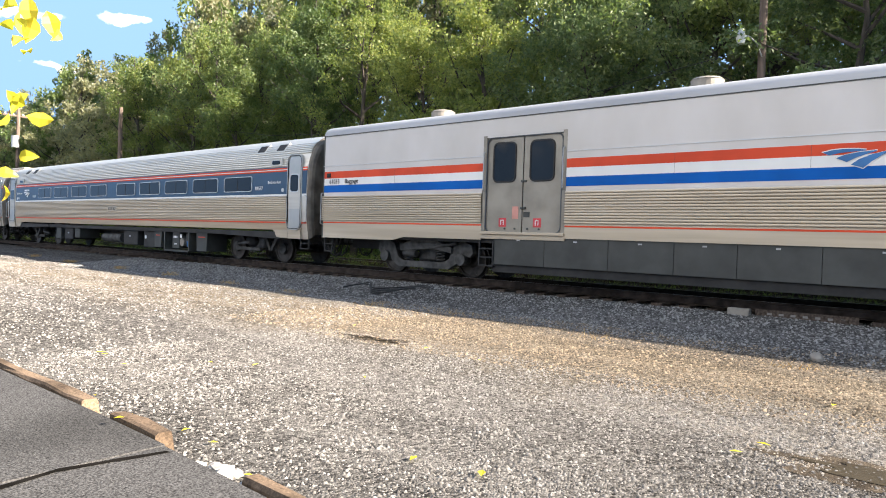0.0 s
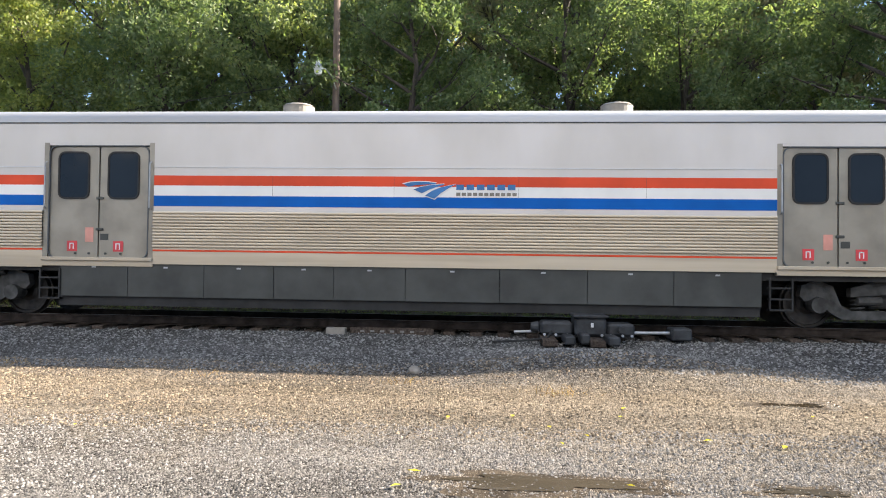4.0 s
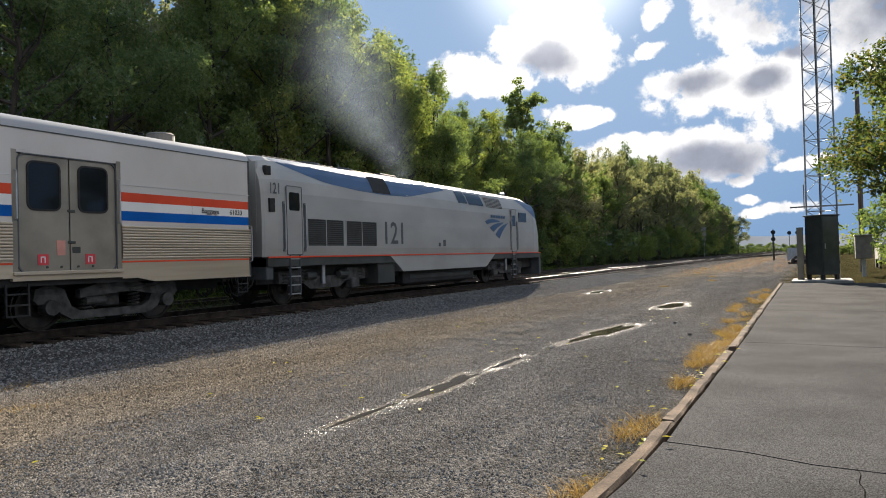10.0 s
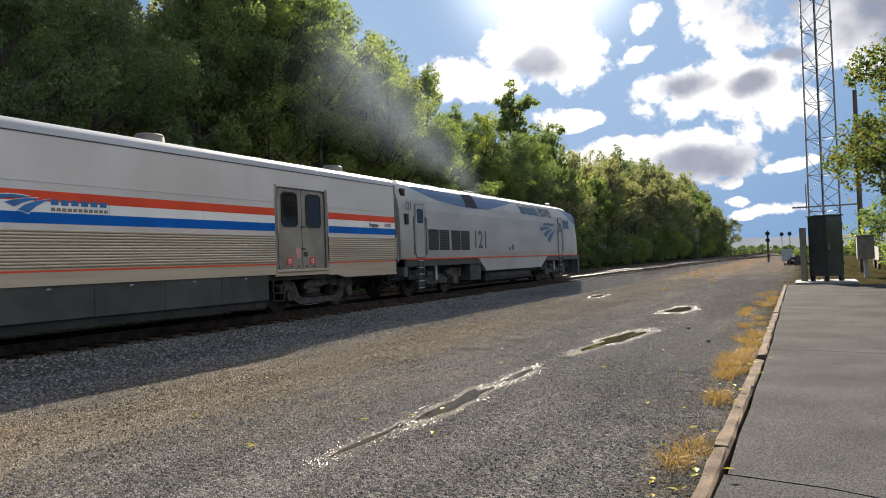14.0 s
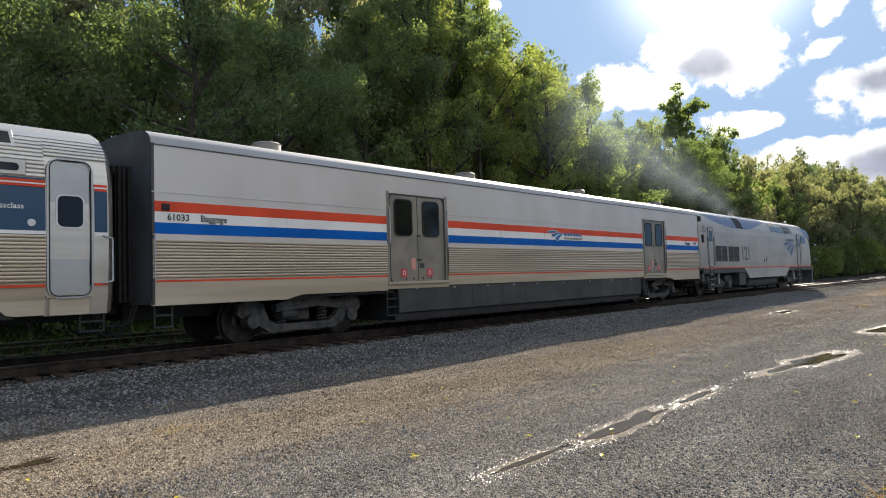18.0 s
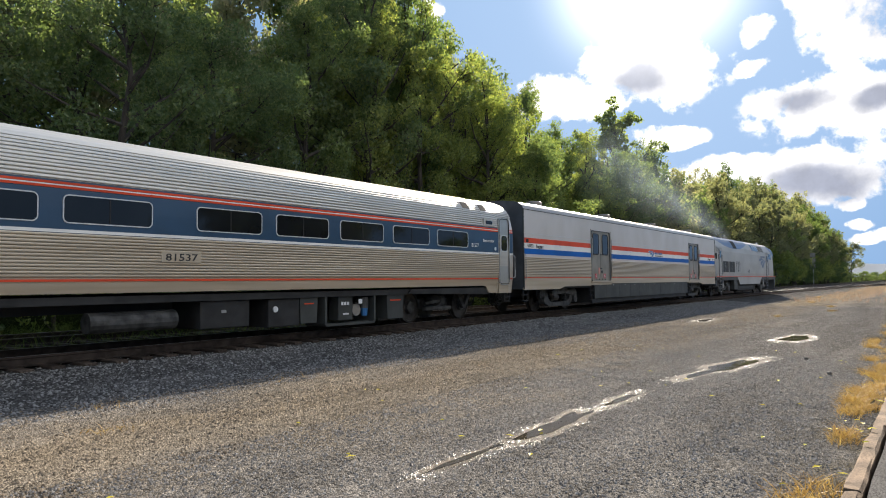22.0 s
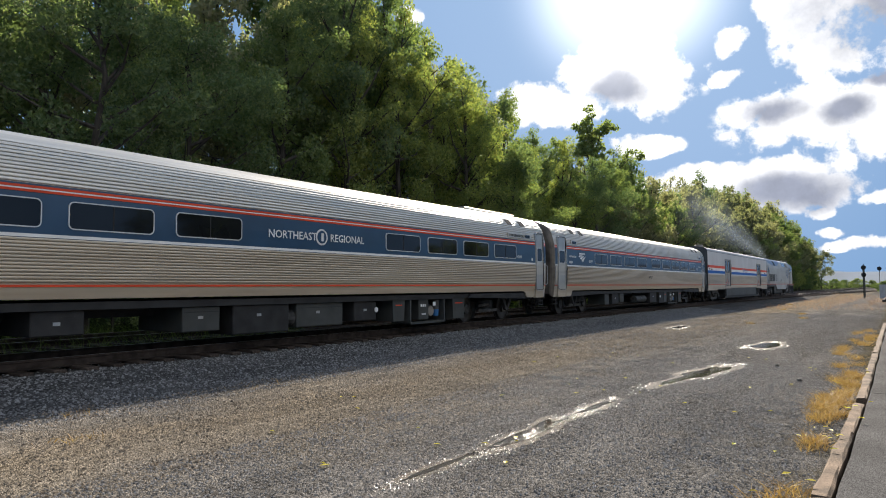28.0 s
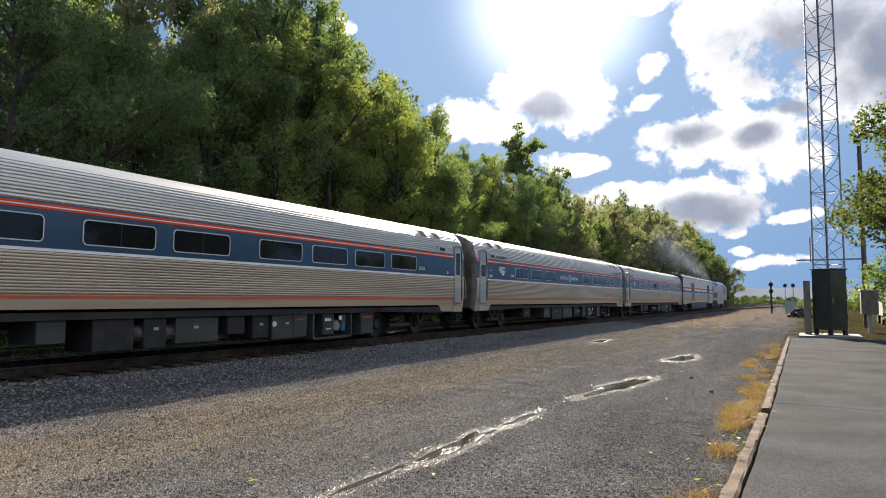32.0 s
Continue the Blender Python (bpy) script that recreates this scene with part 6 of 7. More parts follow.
    part("mirror", B(9.9, 10.05, -1.62, -1.5, 1.5, 1.6), M_RUBBER, e)
    return e


locomotive = build_locomotive()
baggage = build_baggage()
W1 = [-8.22, -6.25, -4.27, -2.29, 0.23, 2.21, 4.19, 6.17, 8.15]
coach1 = build_coach(-28.15, W1, "ribbed stainless coach with a navy window band behind the baggage car",
                     {"text": [("Businessclass", -11.0, 2.48, 0.10), ("81537", -8.86, 2.29, 0.12), ("81537", 10.0, 2.29, 0.12), ("Businessclass", 10.66, 2.48, 0.09)], "emblem": [-9.65], "dot": [-10.95, -10.75, 11.42], "side_number": "81537", "shift": 0.09, "ends": (12.575, 11.62, (11.68, 12.28), 12.42, 11.22, (-12.12, -11.36))})
coach2 = build_coach(-54.05, [-7.95, -5.92, -3.86, 2.62, 4.60, 6.58, 8.56], "ribbed stainless cafe car with white lettering on its navy band",
                     {"text": [("Cafe", -10.80, 2.48, 0.08), ("43378", -8.50, 2.29, 0.11), ("43378", 10.2, 2.29, 0.10), ("NORTHEAST", -1.56, 2.38, 0.19), ("REGIONAL", 0.42, 2.38, 0.19)], "emblem": [-9.46], "dot": [-10.74, -10.58, 11.42], "food": True, "ring": 0.13, "ends": (12.62, 11.70, (11.76, 12.38), 12.05, 10.98, (-11.74, -11.08))})
coach3 = build_coach(-80.07, [-9.2, -7.2, -5.2, -2.88, -0.85, 1.7, 3.71, 5.68, 7.65], "ribbed stainless coach at the rear of the train",
                     {"text": [("25031", 9.33, 2.29, 0.12)], "emblem": [], "dot": [11.45], "shift": -0.06, "big_door": True, "ends": (12.84, 11.96, (12.0, 12.62), 12.5, 11.3, (-12.2, -11.5))})


# ---------------------------------------------------------------- trees
def leaf_mesh(name, centres, radii, count, size, material, seed, droop=0.0, flat=0.8):
    """A crown: many small folded leaves set about clump centres, denser at their skins."""
    rng = np.random.default_rng(seed)
    centres, radii = np.array(centres, float), np.array(radii, float)
    w = radii ** 2
    idx = rng.choice(len(centres), count, p=w / w.sum())
    d = rng.normal(size=(count, 3))
    d /= np.linalg.norm(d, axis=1)[:, None]
    r = radii[idx] * (0.25 + 0.75 * rng.random(count) ** 0.5) * np.where(rng.random(count) < 0.14, 1.35, 1.0)
    p = centres[idx] + d * r[:, None] * np.array([1, 1, flat])
    ax = rng.normal(size=(count, 3))
    ax[:, 2] -= droop
    ax /= np.linalg.norm(ax, axis=1)[:, None]
    up = d * 0.8 + rng.normal(size=(count, 3)) * 0.7 + np.array([0, 0, 0.4])
    sd = np.cross(ax, up)
    sd /= np.linalg.norm(sd, axis=1)[:, None] + 1e-9
    s = size * (0.6 + 0.8 * rng.random(count))[:, None]
    nrm = np.cross(sd, ax)
    a, b = p - ax * s, p + ax * s
    l, q = p + sd * s * 0.55 + nrm * s * 0.18, p - sd * s * 0.55 + nrm * s * 0.18
    verts = np.stack([a, l, b, q], 1).reshape(-1, 3)
    faces = np.arange(count * 4).reshape(-1, 4)
    me = bpy.data.meshes.new(name)
    me.from_pydata(verts.tolist(), [], faces.tolist())
    me.materials.append(material)
    return me


def limb(bm, pts, r0, r1, n=7):
    rows = []
    for i, p in enumerate(pts):
        t = i / (len(pts) - 1)
        d = (Vector(pts[min(i + 1, len(pts) - 1)]) - Vector(pts[max(i - 1, 0)])).normalized()
        u = d.orthogonal().normalized()
        v = d.cross(u)
        r = r0 + (r1 - r0) * t
        rows.append([bm.verts.new(Vector(p) + (u * math.cos(k * 6.2832 / n) + v * math.sin(k * 6.2832 / n)) * r) for k in range(n)])
    for p, q in zip(rows, rows[1:]):
        for k in range(n):
            bm.faces.new((p[k], p[(k + 1) % n], q[(k + 1) % n], q[k]))
    bm.faces.new(rows[-1])


def make_tree(seed, height, spread, leaves, size, material, label, bare=0.22, clumps=26, name="tree", top_heavy=0.0, clump_r=1.0):
    """A tapered, leaning trunk, boughs that rise from it, and a crown of many ragged clumps along the boughs."""
    rng = random.Random(seed)
    e = new(name)
    tagged(e, label, "tree", "woodland trees beyond the tracks")
    bm = bmesh.new()
    lean = (rng.uniform(-0.7, 0.7), rng.uniform(-0.5, 0.3))
    wob = [(rng.uniform(-0.02, 0.02) * height, rng.uniform(-0.02, 0.02) * height) for _ in range(7)]

    def stem(t):
        k = min(5.999, t * 6)
        i, u = int(k), k - int(k)
        return Vector((lean[0] * t * t + wob[i][0] * (1 - u) + wob[i + 1][0] * u, lean[1] * t * t + wob[i][1] * (1 - u) + wob[i + 1][1] * u, height * 0.94 * t))
    wob[0] = (0, 0)
    limb(bm, [tuple(stem(i / 6) - Vector((0, 0, 0.6 * (i == 0)))) for i in range(7)], 0.016 * height, 0.02)
    cs, rs = [], []

    def clump(c, r):
        cs.append(tuple(c))
        rs.append(r)
        for _ in range(3):
            d = Vector((rng.gauss(0, 1), rng.gauss(0, 1), rng.gauss(0, 0.7))).normalized()
            cs.append(tuple(c + d * r * rng.uniform(0.8, 1.25)))
            rs.append(r * rng.uniform(0.35, 0.65))
    nb = max(6, clumps // 2)
    for i in range(nb):
        u = (i + rng.random()) / nb
        t0 = bare + (0.92 - bare) * u ** 0.85
        prof = max(0.2, math.sin(math.pi * min(1, 0.22 + 0.74 * u ** (1 - 0.5 * top_heavy))) ** 0.8)
        a = i * 2.399 + rng.uniform(-0.6, 0.6)
        rr = spread * prof * rng.uniform(0.6, 1.12)
        p0 = stem(t0 * 0.86)
        tip = p0 + Vector((rr * math.cos(a), rr * math.sin(a), height * rng.uniform(0.05, 0.17) + 0.35 * rr * rng.uniform(0.2, 1)))
        tip.z = min(tip.z, height * 0.97)
        mid = p0.lerp(tip, 0.5) + Vector((rng.uniform(-0.25, 0.25), rng.uniform(-0.25, 0.25), -0.06 * rr))
        limb(bm, [tuple(p0), tuple(mid), tuple(tip)], 0.006 * height, 0.010, 5)
        for f in (0.45, 0.68, 0.86, 1.0):
            if rng.random() < 0.14:
                continue
            c = (p0.lerp(mid, f * 2) if f < 0.5 else mid.lerp(tip, f * 2 - 1)) + Vector((rng.gauss(0, 0.10), rng.gauss(0, 0.10), rng.gauss(0.03, 0.06))) * spread
            r = clump_r * spread * rng.uniform(0.13, 0.27)
            if f < 1:
                limb(bm, [tuple(p0.lerp(tip, f * 0.8)), tuple(c)], 0.0022 * height, 0.006, 4)
            clump(c, r)
    for k in range(5):
        clump(stem(0.86 + 0.035 * k) + Vector((rng.gauss(0, 0.07), rng.gauss(0, 0.07), 0)) * spread, clump_r * spread * rng.uniform(0.10, 0.2))
    bmesh.ops.recalc_face_normals(bm, faces=bm.faces)
    part("trunk", bm, M_BARK, e)
    o = new("crown", leaf_mesh("crown", cs, rs, leaves, size, material, seed))
    o.parent = e
    return e


def wood(count, size, seed, green, olive, yellow):
    """The kinds of tree in the wood, with so many leaves of such a size."""
    k = int
    return [make_tree(seed + 1, 12, 3.4, k(9000 * count), 0.115 * size, green, "full green broadleaf tree in the trackside wood"),
            make_tree(seed + 2, 12, 3.0, k(8000 * count), 0.115 * size, olive, "olive-green broadleaf tree in the trackside wood"),
            make_tree(seed + 3, 12, 3.7, k(9500 * count), 0.120 * size, green, "spreading dark green tree in the trackside wood", top_heavy=0.6),
            make_tree(seed + 4, 12, 2.7, k(6500 * count), 0.110 * size, yellow, "yellowing early-autumn tree in the trackside wood"),
            make_tree(seed + 5, 12, 3.2, k(8500 * count), 0.120 * size, olive, "broad olive tree in the trackside wood", bare=0.12),
            make_tree(seed + 6, 12, 3.0, k(4200 * count), 0.105 * size, olive, "thinning tree with open branches in the wood", bare=0.35, clumps=22, clump_r=0.8),
            make_tree(seed + 7, 12, 3.9, k(6500 * count), 0.125 * size, green, "tall open-crowned tree with spreading boughs in the wood", bare=0.3, clumps=30, clump_r=0.72, top_heavy=0.8),
            make_tree(seed + 8, 12, 3.4, k(5600 * count), 0.12 * size, yellow, "open yellowing tree with visible boughs in the wood", bare=0.25, clumps=26, clump_r=0.74, top_heavy=0.4)]


# the far wood's green and yellow kinds take the leaf colour with haze mixed in
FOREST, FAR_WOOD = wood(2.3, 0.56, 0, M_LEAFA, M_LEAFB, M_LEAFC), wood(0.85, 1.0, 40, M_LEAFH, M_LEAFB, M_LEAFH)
BUSHES = [make_tree(11, 4, 2.0, 6500, 0.07, M_LEAFA, "dense green shrub at the edge of the wood", bare=0.02, name="shrub"),
          make_tree(12, 4, 2.2, 6500, 0.07, M_LEAFC, "yellow-green shrub at the edge of the wood", bare=0.02, name="shrub"),
          make_tree(13, 4, 2.1, 6500, 0.07, M_LEAFB, "olive shrub at the edge of the wood", bare=0.02, name="shrub")]
for b in BUSHES:
    tagged(b, category="shrub", group="shrubs along the wood")
placed = {}


def plant(src, x, y, h, base, turn):
    """Sets one tree of the given kind, first the original and then copies."""
    k = h / base
    m = pose(x, y, ground_z(x, y) - 0.05, 0, 0, turn)
    if src.name not in placed:
        placed[src.name] = 1
        o = src
        o.matrix_basis = m
    else:
        o = copy_thing(src, m)
    s = 0.5 + 0.5 * k
    o.scale = (s, s, k)
    return o


def plant_forest():
    rng = random.Random(77)

    def allow(y):
        return 3.0 + (y - 12.5) * 0.95 - ground_z(0, y)
    # edge of shrubs
    x = -85
    while x < 230:
        y = 21.9 + rng.uniform(-0.3, 1.2)
        plant(rng.choice(BUSHES if x < 34 else [BUSHES[1], BUSHES[1], BUSHES[2], BUSHES[0]]), x, y, rng.uniform(2.4, 5.2) if x < 34 else rng.uniform(2.8, 6.8), 4, rng.uniform(0, 360))
        x += rng.uniform(2.2, 3.6) * (1 if x < 70 else 1.8)
    # rows deepening into the wood
    for yr, step in ((24.2, 4.6), (29.0, 5.0), (35.5, 5.8), (43.0, 7.0), (52.0, 8.0)):
        x = -95 + yr * 0.1
        while x < 75 + (yr - 24) * 1.6:
            y = yr + rng.uniform(-1.4, 1.4)
            h = allow(y) * rng.uniform(0.78, 1.1)
            az = math.degrees(math.atan2(x, y))
            lim = float(np.interp(az, [-76, -70, -64.5, -62.4, -60.7, -58, -55, 48, 51, 54.5, 58, 60.3, 62.2, 64, 68, 71, 72.6, 74, 76.2, 79.6, 82.7], [12, 13.2, 13.2, 15, 18.5, 24, 30, 30, 25, 21.5, 19, 16.5, 13.8, 12.6, 12.2, 11, 9.0, 9.0, 9.4, 7.4, 5.5]))
            top = 1.28 + math.hypot(x, y) * math.tan(radians(lim))
            h = min(h, top - ground_z(x, y)) if yr < 40 or az < 50 else min(h, (top - ground_z(x, y)) * 0.95)
            if az < -50:
                h = min(max(h, 11), top - ground_z(x, y))
            if x > 12:
                h = min((top - ground_z(x, y)) * rng.uniform(0.62, 0.92), ((y - 15.5) / 0.698 + 4.3) * rng.uniform(0.88, 1.0))
            if h > 3.5:
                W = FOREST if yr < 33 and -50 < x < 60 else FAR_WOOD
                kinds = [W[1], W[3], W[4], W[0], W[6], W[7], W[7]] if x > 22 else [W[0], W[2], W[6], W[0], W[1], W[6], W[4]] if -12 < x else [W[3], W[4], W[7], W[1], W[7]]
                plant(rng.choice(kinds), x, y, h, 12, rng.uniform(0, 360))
            x += step * rng.uniform(0.75, 1.25)
    # along the track into the distance
    for yr in (24.0, 29.5, 36.0, 44.0):
        x = 76 + (yr - 24) * 1.6
        while x < 260:
            az = math.degrees(math.atan2(x, yr))
            lim = float(np.interp(az, [70, 72.6, 74, 76.2, 79.6, 82.7, 85.7, 88], [11, 9.0, 9.0, 9.4, 7.4, 5.5, 2.8, 1.5]))
            h = (1.28 + math.hypot(x, yr) * math.tan(radians(lim)) - ground_z(x, yr)) * rng.uniform(0.72, 1.04)
            h = min(h, (yr - 13.0) / 0.698)
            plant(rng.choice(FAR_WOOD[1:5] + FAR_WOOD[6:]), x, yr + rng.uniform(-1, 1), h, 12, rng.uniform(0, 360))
            x += rng.uniform(5, 8) * (1 + (x - 76) / 260)
    # tall open trees above the rest
    for kind, az, el, y, turn in ((6, 46.5, 27, 27, 140), (5, 50, 26, 28, 250), (7, 51.8, 24.5, 32, 60), (7, 54.4, 21.6, 28, 10), (6, 57.8, 18.9, 27, 200), (7, 60.2, 16.4, 26.5, 95),
                                  (4, 70.6, 11.2, 30, 40), (1, 69.0, 11.6, 27, 300), (7, 65.0, 12.6, 28, 120), (6, 76.2, 9.5, 30, 75), (1, 79.6, 7.5, 30, 180), (4, 62.8, 13.6, 29, 210)):
        x = y * math.tan(radians(az))
        plant(FOREST[kind], x, y, 1.28 + math.hypot(x, y) * math.tan(radians(el)) - ground_z(x, y), 12, turn)
    for i, w in enumerate(w for w in FOREST + FAR_WOOD if w.name not in placed):
        plant(w, -60 + 9 * i, 57, 16, 12, 40 * i)
    # airy tree that stands clear above the wood
    r = make_tree(51, 25, 6.0, 8500, 0.19, M_LEAFB, "tall airy tree with open boughs standing clear above the wood", bare=0.48, clumps=40, top_heavy=1.0, clump_r=0.62)
    plant(r, 80.9, 33, 24.8, 25, 20)
    # red-brown tree far to the rear
    r = make_tree(21, 12, 3.2, 6000, 0.12, M_LEAFR, "rust-coloured autumn tree at the rear of the wood")
    plant(r, -92, 27, 15.5, 12, 0)


plant_forest()


def build_right_tree():
    """Tree and shrubs beside the mast at the end of the walk."""
    t = make_tree(31, 9.9, 4.6, 46000, 0.072, M_LEAFD, "dense leafy tree with yellowing tips beside the walk", bare=0.14, clumps=44, top_heavy=0.5, clump_r=0.85)
    t.matrix_basis = pose(27.6, -4.3, LOT_Z, 0, 0, 30)
    tagged(t, group="trees beside the walk")
    t2 = make_tree(32, 8.6, 3.9, 34000, 0.066, M_LEAFA, "leafy green tree overhanging the walk", bare=0.10, clumps=40, clump_r=0.85)
    t2.matrix_basis = pose(21.9, -5.6, LOT_Z, 0, 0, 80)
    tagged(t2, group="trees beside the walk")
    t3 = make_tree(33, 5.6, 2.8, 22000, 0.066, M_LEAFD, "bushy tree beside the dark cabinet", bare=0.06, clumps=30)
    t3.matrix_basis = pose(25.4, -4.4, LOT_Z, 0, 0, 200)
    tagged(t3, group="trees beside the walk")
    for i, (x, y, h) in enumerate(((24.4, -4.2, 2.9), (29, -4.8, 3.2), (35.6, -4.2, 3.4), (41, -4.8, 5), (47.6, -5.5, 6), (19.7, -5.8, 4), (21.6, -5, 3.4), (23.2, -4.6, 3.2), (26.9, -4.3, 2.9), (25.3, -4, 2.1))):
        b = copy_thing(BUSHES[i % 3], pose(x, y, LOT_Z, 0, 0, i * 70))
        b.scale = (h / 4, h / 4, h / 4)
        tagged(b, group="trees beside the walk")


build_right_tree()


def build_mast():
    e = tagged(new("lattice_mast"), "tall galvanised triangular lattice radio mast", "mast")
    cx, cy, w, H = 37.4, -0.23, 1.30, 34.0
    legs = [(cx - w * 0.29, cy + w / 2), (cx - w * 0.29, cy - w / 2), (cx + w * 0.58, cy)]

    def k(z):
        return 1 - 0.18 * z / H
    for x, y in legs:
        part("leg", C((x, y, LOT_Z), (cx + (x - cx) * k(H), cy + (y - cy) * k(H), H), 0.042, 0.033, 8), M_LATT, e)
    n = 40
    for i in range(n):
        z0, z1 = LOT_Z + (H - LOT_Z) * i / n, LOT_Z + (H - LOT_Z) * (i + 1) / n
        for a in range(3):
            p, q = legs[a], legs[(a + 1) % 3]
            if i % 2:
                p, q = q, p
            P = (cx + (p[0] - cx) * k(z0), cy + (p[1] - cy) * k(z0), z0)
            Q = (cx + (q[0] - cx) * k(z1), cy + (q[1] - cy) * k(z1), z1)
            Q0 = (cx + (q[0] - cx) * k(z0), cy + (q[1] - cy) * k(z0), z0)
            part("brace", C(P, Q, 0.016, n=5), M_LATT, e)
            if i % 2 == 0:
                part("strut", C(P, Q0, 0.016, n=5), M_LATT, e)
    part("cable_run", C((cx + 0.1, cy + 0.05, 2.4), (cx + 0.1, cy + 0.05, H), 0.022, n=6), M_RUBBER, e)
    for z in (11.8, 16.8):
        for x, y in legs:
            px, py = cx + (x - cx) * k(z), cy + (y - cy) * k(z)
            part("clamp", B(px - 0.06, px + 0.06, py - 0.06, py + 0.06, z, z + 0.12, 0.01), M_LATT, e)
    part("antenna_arm", B(cx - 0.04, cx + 0.04, cy - 1.35, cy + 1.35, 3.23, 3.30), M_LATT, e)
    part("antenna_rod", C((cx, cy + 0.73, 3.17), (cx, cy + 0.73, 4.36), 0.027), M_LATT, e)


build_mast()


def build_cabinet():
    pad = tagged(new("concrete_pad"), "pale concrete pad under the equipment cabinet", "concrete pad")
    part("slab", B(35.2, 38.2, -1.4, 1.1, LOT_Z - 0.1, -0.26, 0.02), M_CONC, pad)
    e = tagged(new("equipment_cabinet"), "dark green metal equipment cabinet turned cornerwise on a concrete pad", "cabinet")
    part("body", B(-0.5, 0.5, -0.5, 0.5, -0.02, 2.74, 0.02), M_BOX, e)
    part("roof", B(-0.55, 0.55, -0.55, 0.55, 2.74, 2.80, 0.012), M_BOX, e)
    d = part("door", B(-0.53, -0.5, -0.46, 0.46, 0.03, 2.69, 0.008), M_BOX, e)
    part("handle", B(-0.56, -0.53, 0.34, 0.38, 1.2, 1.45), M_GALV, d)
    for z in (0.5, 1.4, 2.3):
        part("hinge", C((-0.52, -0.48, z), (-0.52, -0.48, z + 0.12), 0.018), M_BLACK, d)
    for x in (-0.4, 0.4):
        for y in (-0.4, 0.4):
            part("foot", B(x - 0.07, x + 0.07, y - 0.07, y + 0.07, -0.26, -0.02), M_BLACK, e)
    e.matrix_basis = pose(36.7, -0.2, 0, 0, 0, 44)
    k = tagged(new("locker"), "narrow pale brown metal locker beside the cabinet", "locker")
    part("body", B(36.6, 37.3, 0.58, 0.86, -0.26, 2.25, 0.015), M_LOCKER, k)
    part("door", B(36.58, 36.6, 0.60, 0.84, -0.2, 2.2, 0.005), M_LOCKER, k)
    o = tagged(new("meter_box"), "grey meter box on a steel post behind the tree", "utility box")
    part("body", B(43.6, 44.4, -2.65, -1.85, 0.58, 1.85, 0.02), M_VENT, o)
    part("hood", B(43.55, 44.45, -2.70, -1.80, 1.85, 1.91, 0.01), M_GALV, o)
    part("post", B(43.9, 44.1, -2.35, -2.15, LOT_Z - 0.2, 0.58), M_GALV, o)
    p = tagged(new("utility_pole"), "weathered wooden utility pole behind the walkside tree", "utility pole")
    part("pole", C((52, -2.6, LOT_Z - 0.3), (52, -2.6, 11.5), 0.17, 0.13, 12), M_WOODP, p)
    bm = bmesh.new()
    bmesh.ops.create_icosphere(bm, subdivisions=3, radius=1.0)
    for v in bm.verts:
        v.co *= 1 + 0.35 * noise.noise(v.co * 2.2) + 0.2 * noise.noise(v.co * 7)
    h = part("earth_heap", bm, M_HEAP)
    h.location, h.scale = (80, 1.5, LOT_Z), (1.2, 1.1, 0.85)
    tagged(h, "dark brown heap of earth and rotten ties", "heap")


build_cabinet()


def pole_lamp():
    e = tagged(new("street_lamp"), "weathered wooden pole with a white globe yard lamp behind the train", "street lamp")
    x, y = -5.43, 21.0
    part("pole", C((x, y, -0.3), (x - 0.05, y, 12.5), 0.13, 0.10, 14), M_WOODP, e)
    bm = tube(bmesh.new(), [(x, y - 0.08, 6.62), (x - 0.08, y - 0.30, 6.95), (x - 0.24, y - 0.50, 7.16), (x - 0.40, y - 0.60, 7.20)], 0.022, 8)
    part("arm", bm, M_GALV, e)
    part("lamp_head", C((x - 0.45, y - 0.62, 7.18), (x - 0.45, y - 0.62, 7.38), 0.13, 0.07, 16), M_GALV, e)
    part("globe", C((x - 0.45, y - 0.62, 6.96), (x - 0.45, y - 0.62, 7.18), 0.10, 0.15, 18), M_LAMP, e, "white refractor globe")
    bm = tube(bmesh.new(), [(x, y, 7.0), (x - 8, y + 0.8, 6.1), (x - 16, y + 1.2, 5.8), (x - 26, y + 1.4, 6.4), (x - 41, y + 1.0, 8.5)], 0.012, 5)
    part("cable", bm, M_RUBBER, e)
    o = tagged(new("utility_pole"), "bare weathered wooden utility pole among the trees", "utility pole")
    part("pole", C((-46.5, 21, -0.3), (-46.5, 21, 9.2), 0.17, 0.13, 12), M_WOODP, o)
    o = tagged(new("utility_pole"), "wooden utility pole with a crossarm beyond the coaches", "utility pole")
    part("pole", C((-66, 21, -0.3), (-66, 21, 11), 0.18, 0.14, 12), M_WOODP, o)
    part("crossarm", B(-66.1, -66.0, 19.8, 22.2, 10.3, 10.45), M_WOODP, o)
    part("transformer", C((-65.7, 20.7, 7.6), (-65.7, 20.7, 8.6), 0.3, n=14), M_GALV, o)
    for dy in (-1.0, -0.4, 0.4, 1.0):
        part("insulator", C((-66.05, 21 + dy, 10.45), (-66.05, 21 + dy, 10.6), 0.05, 0.03), M_LAMP, o)


pole_lamp()


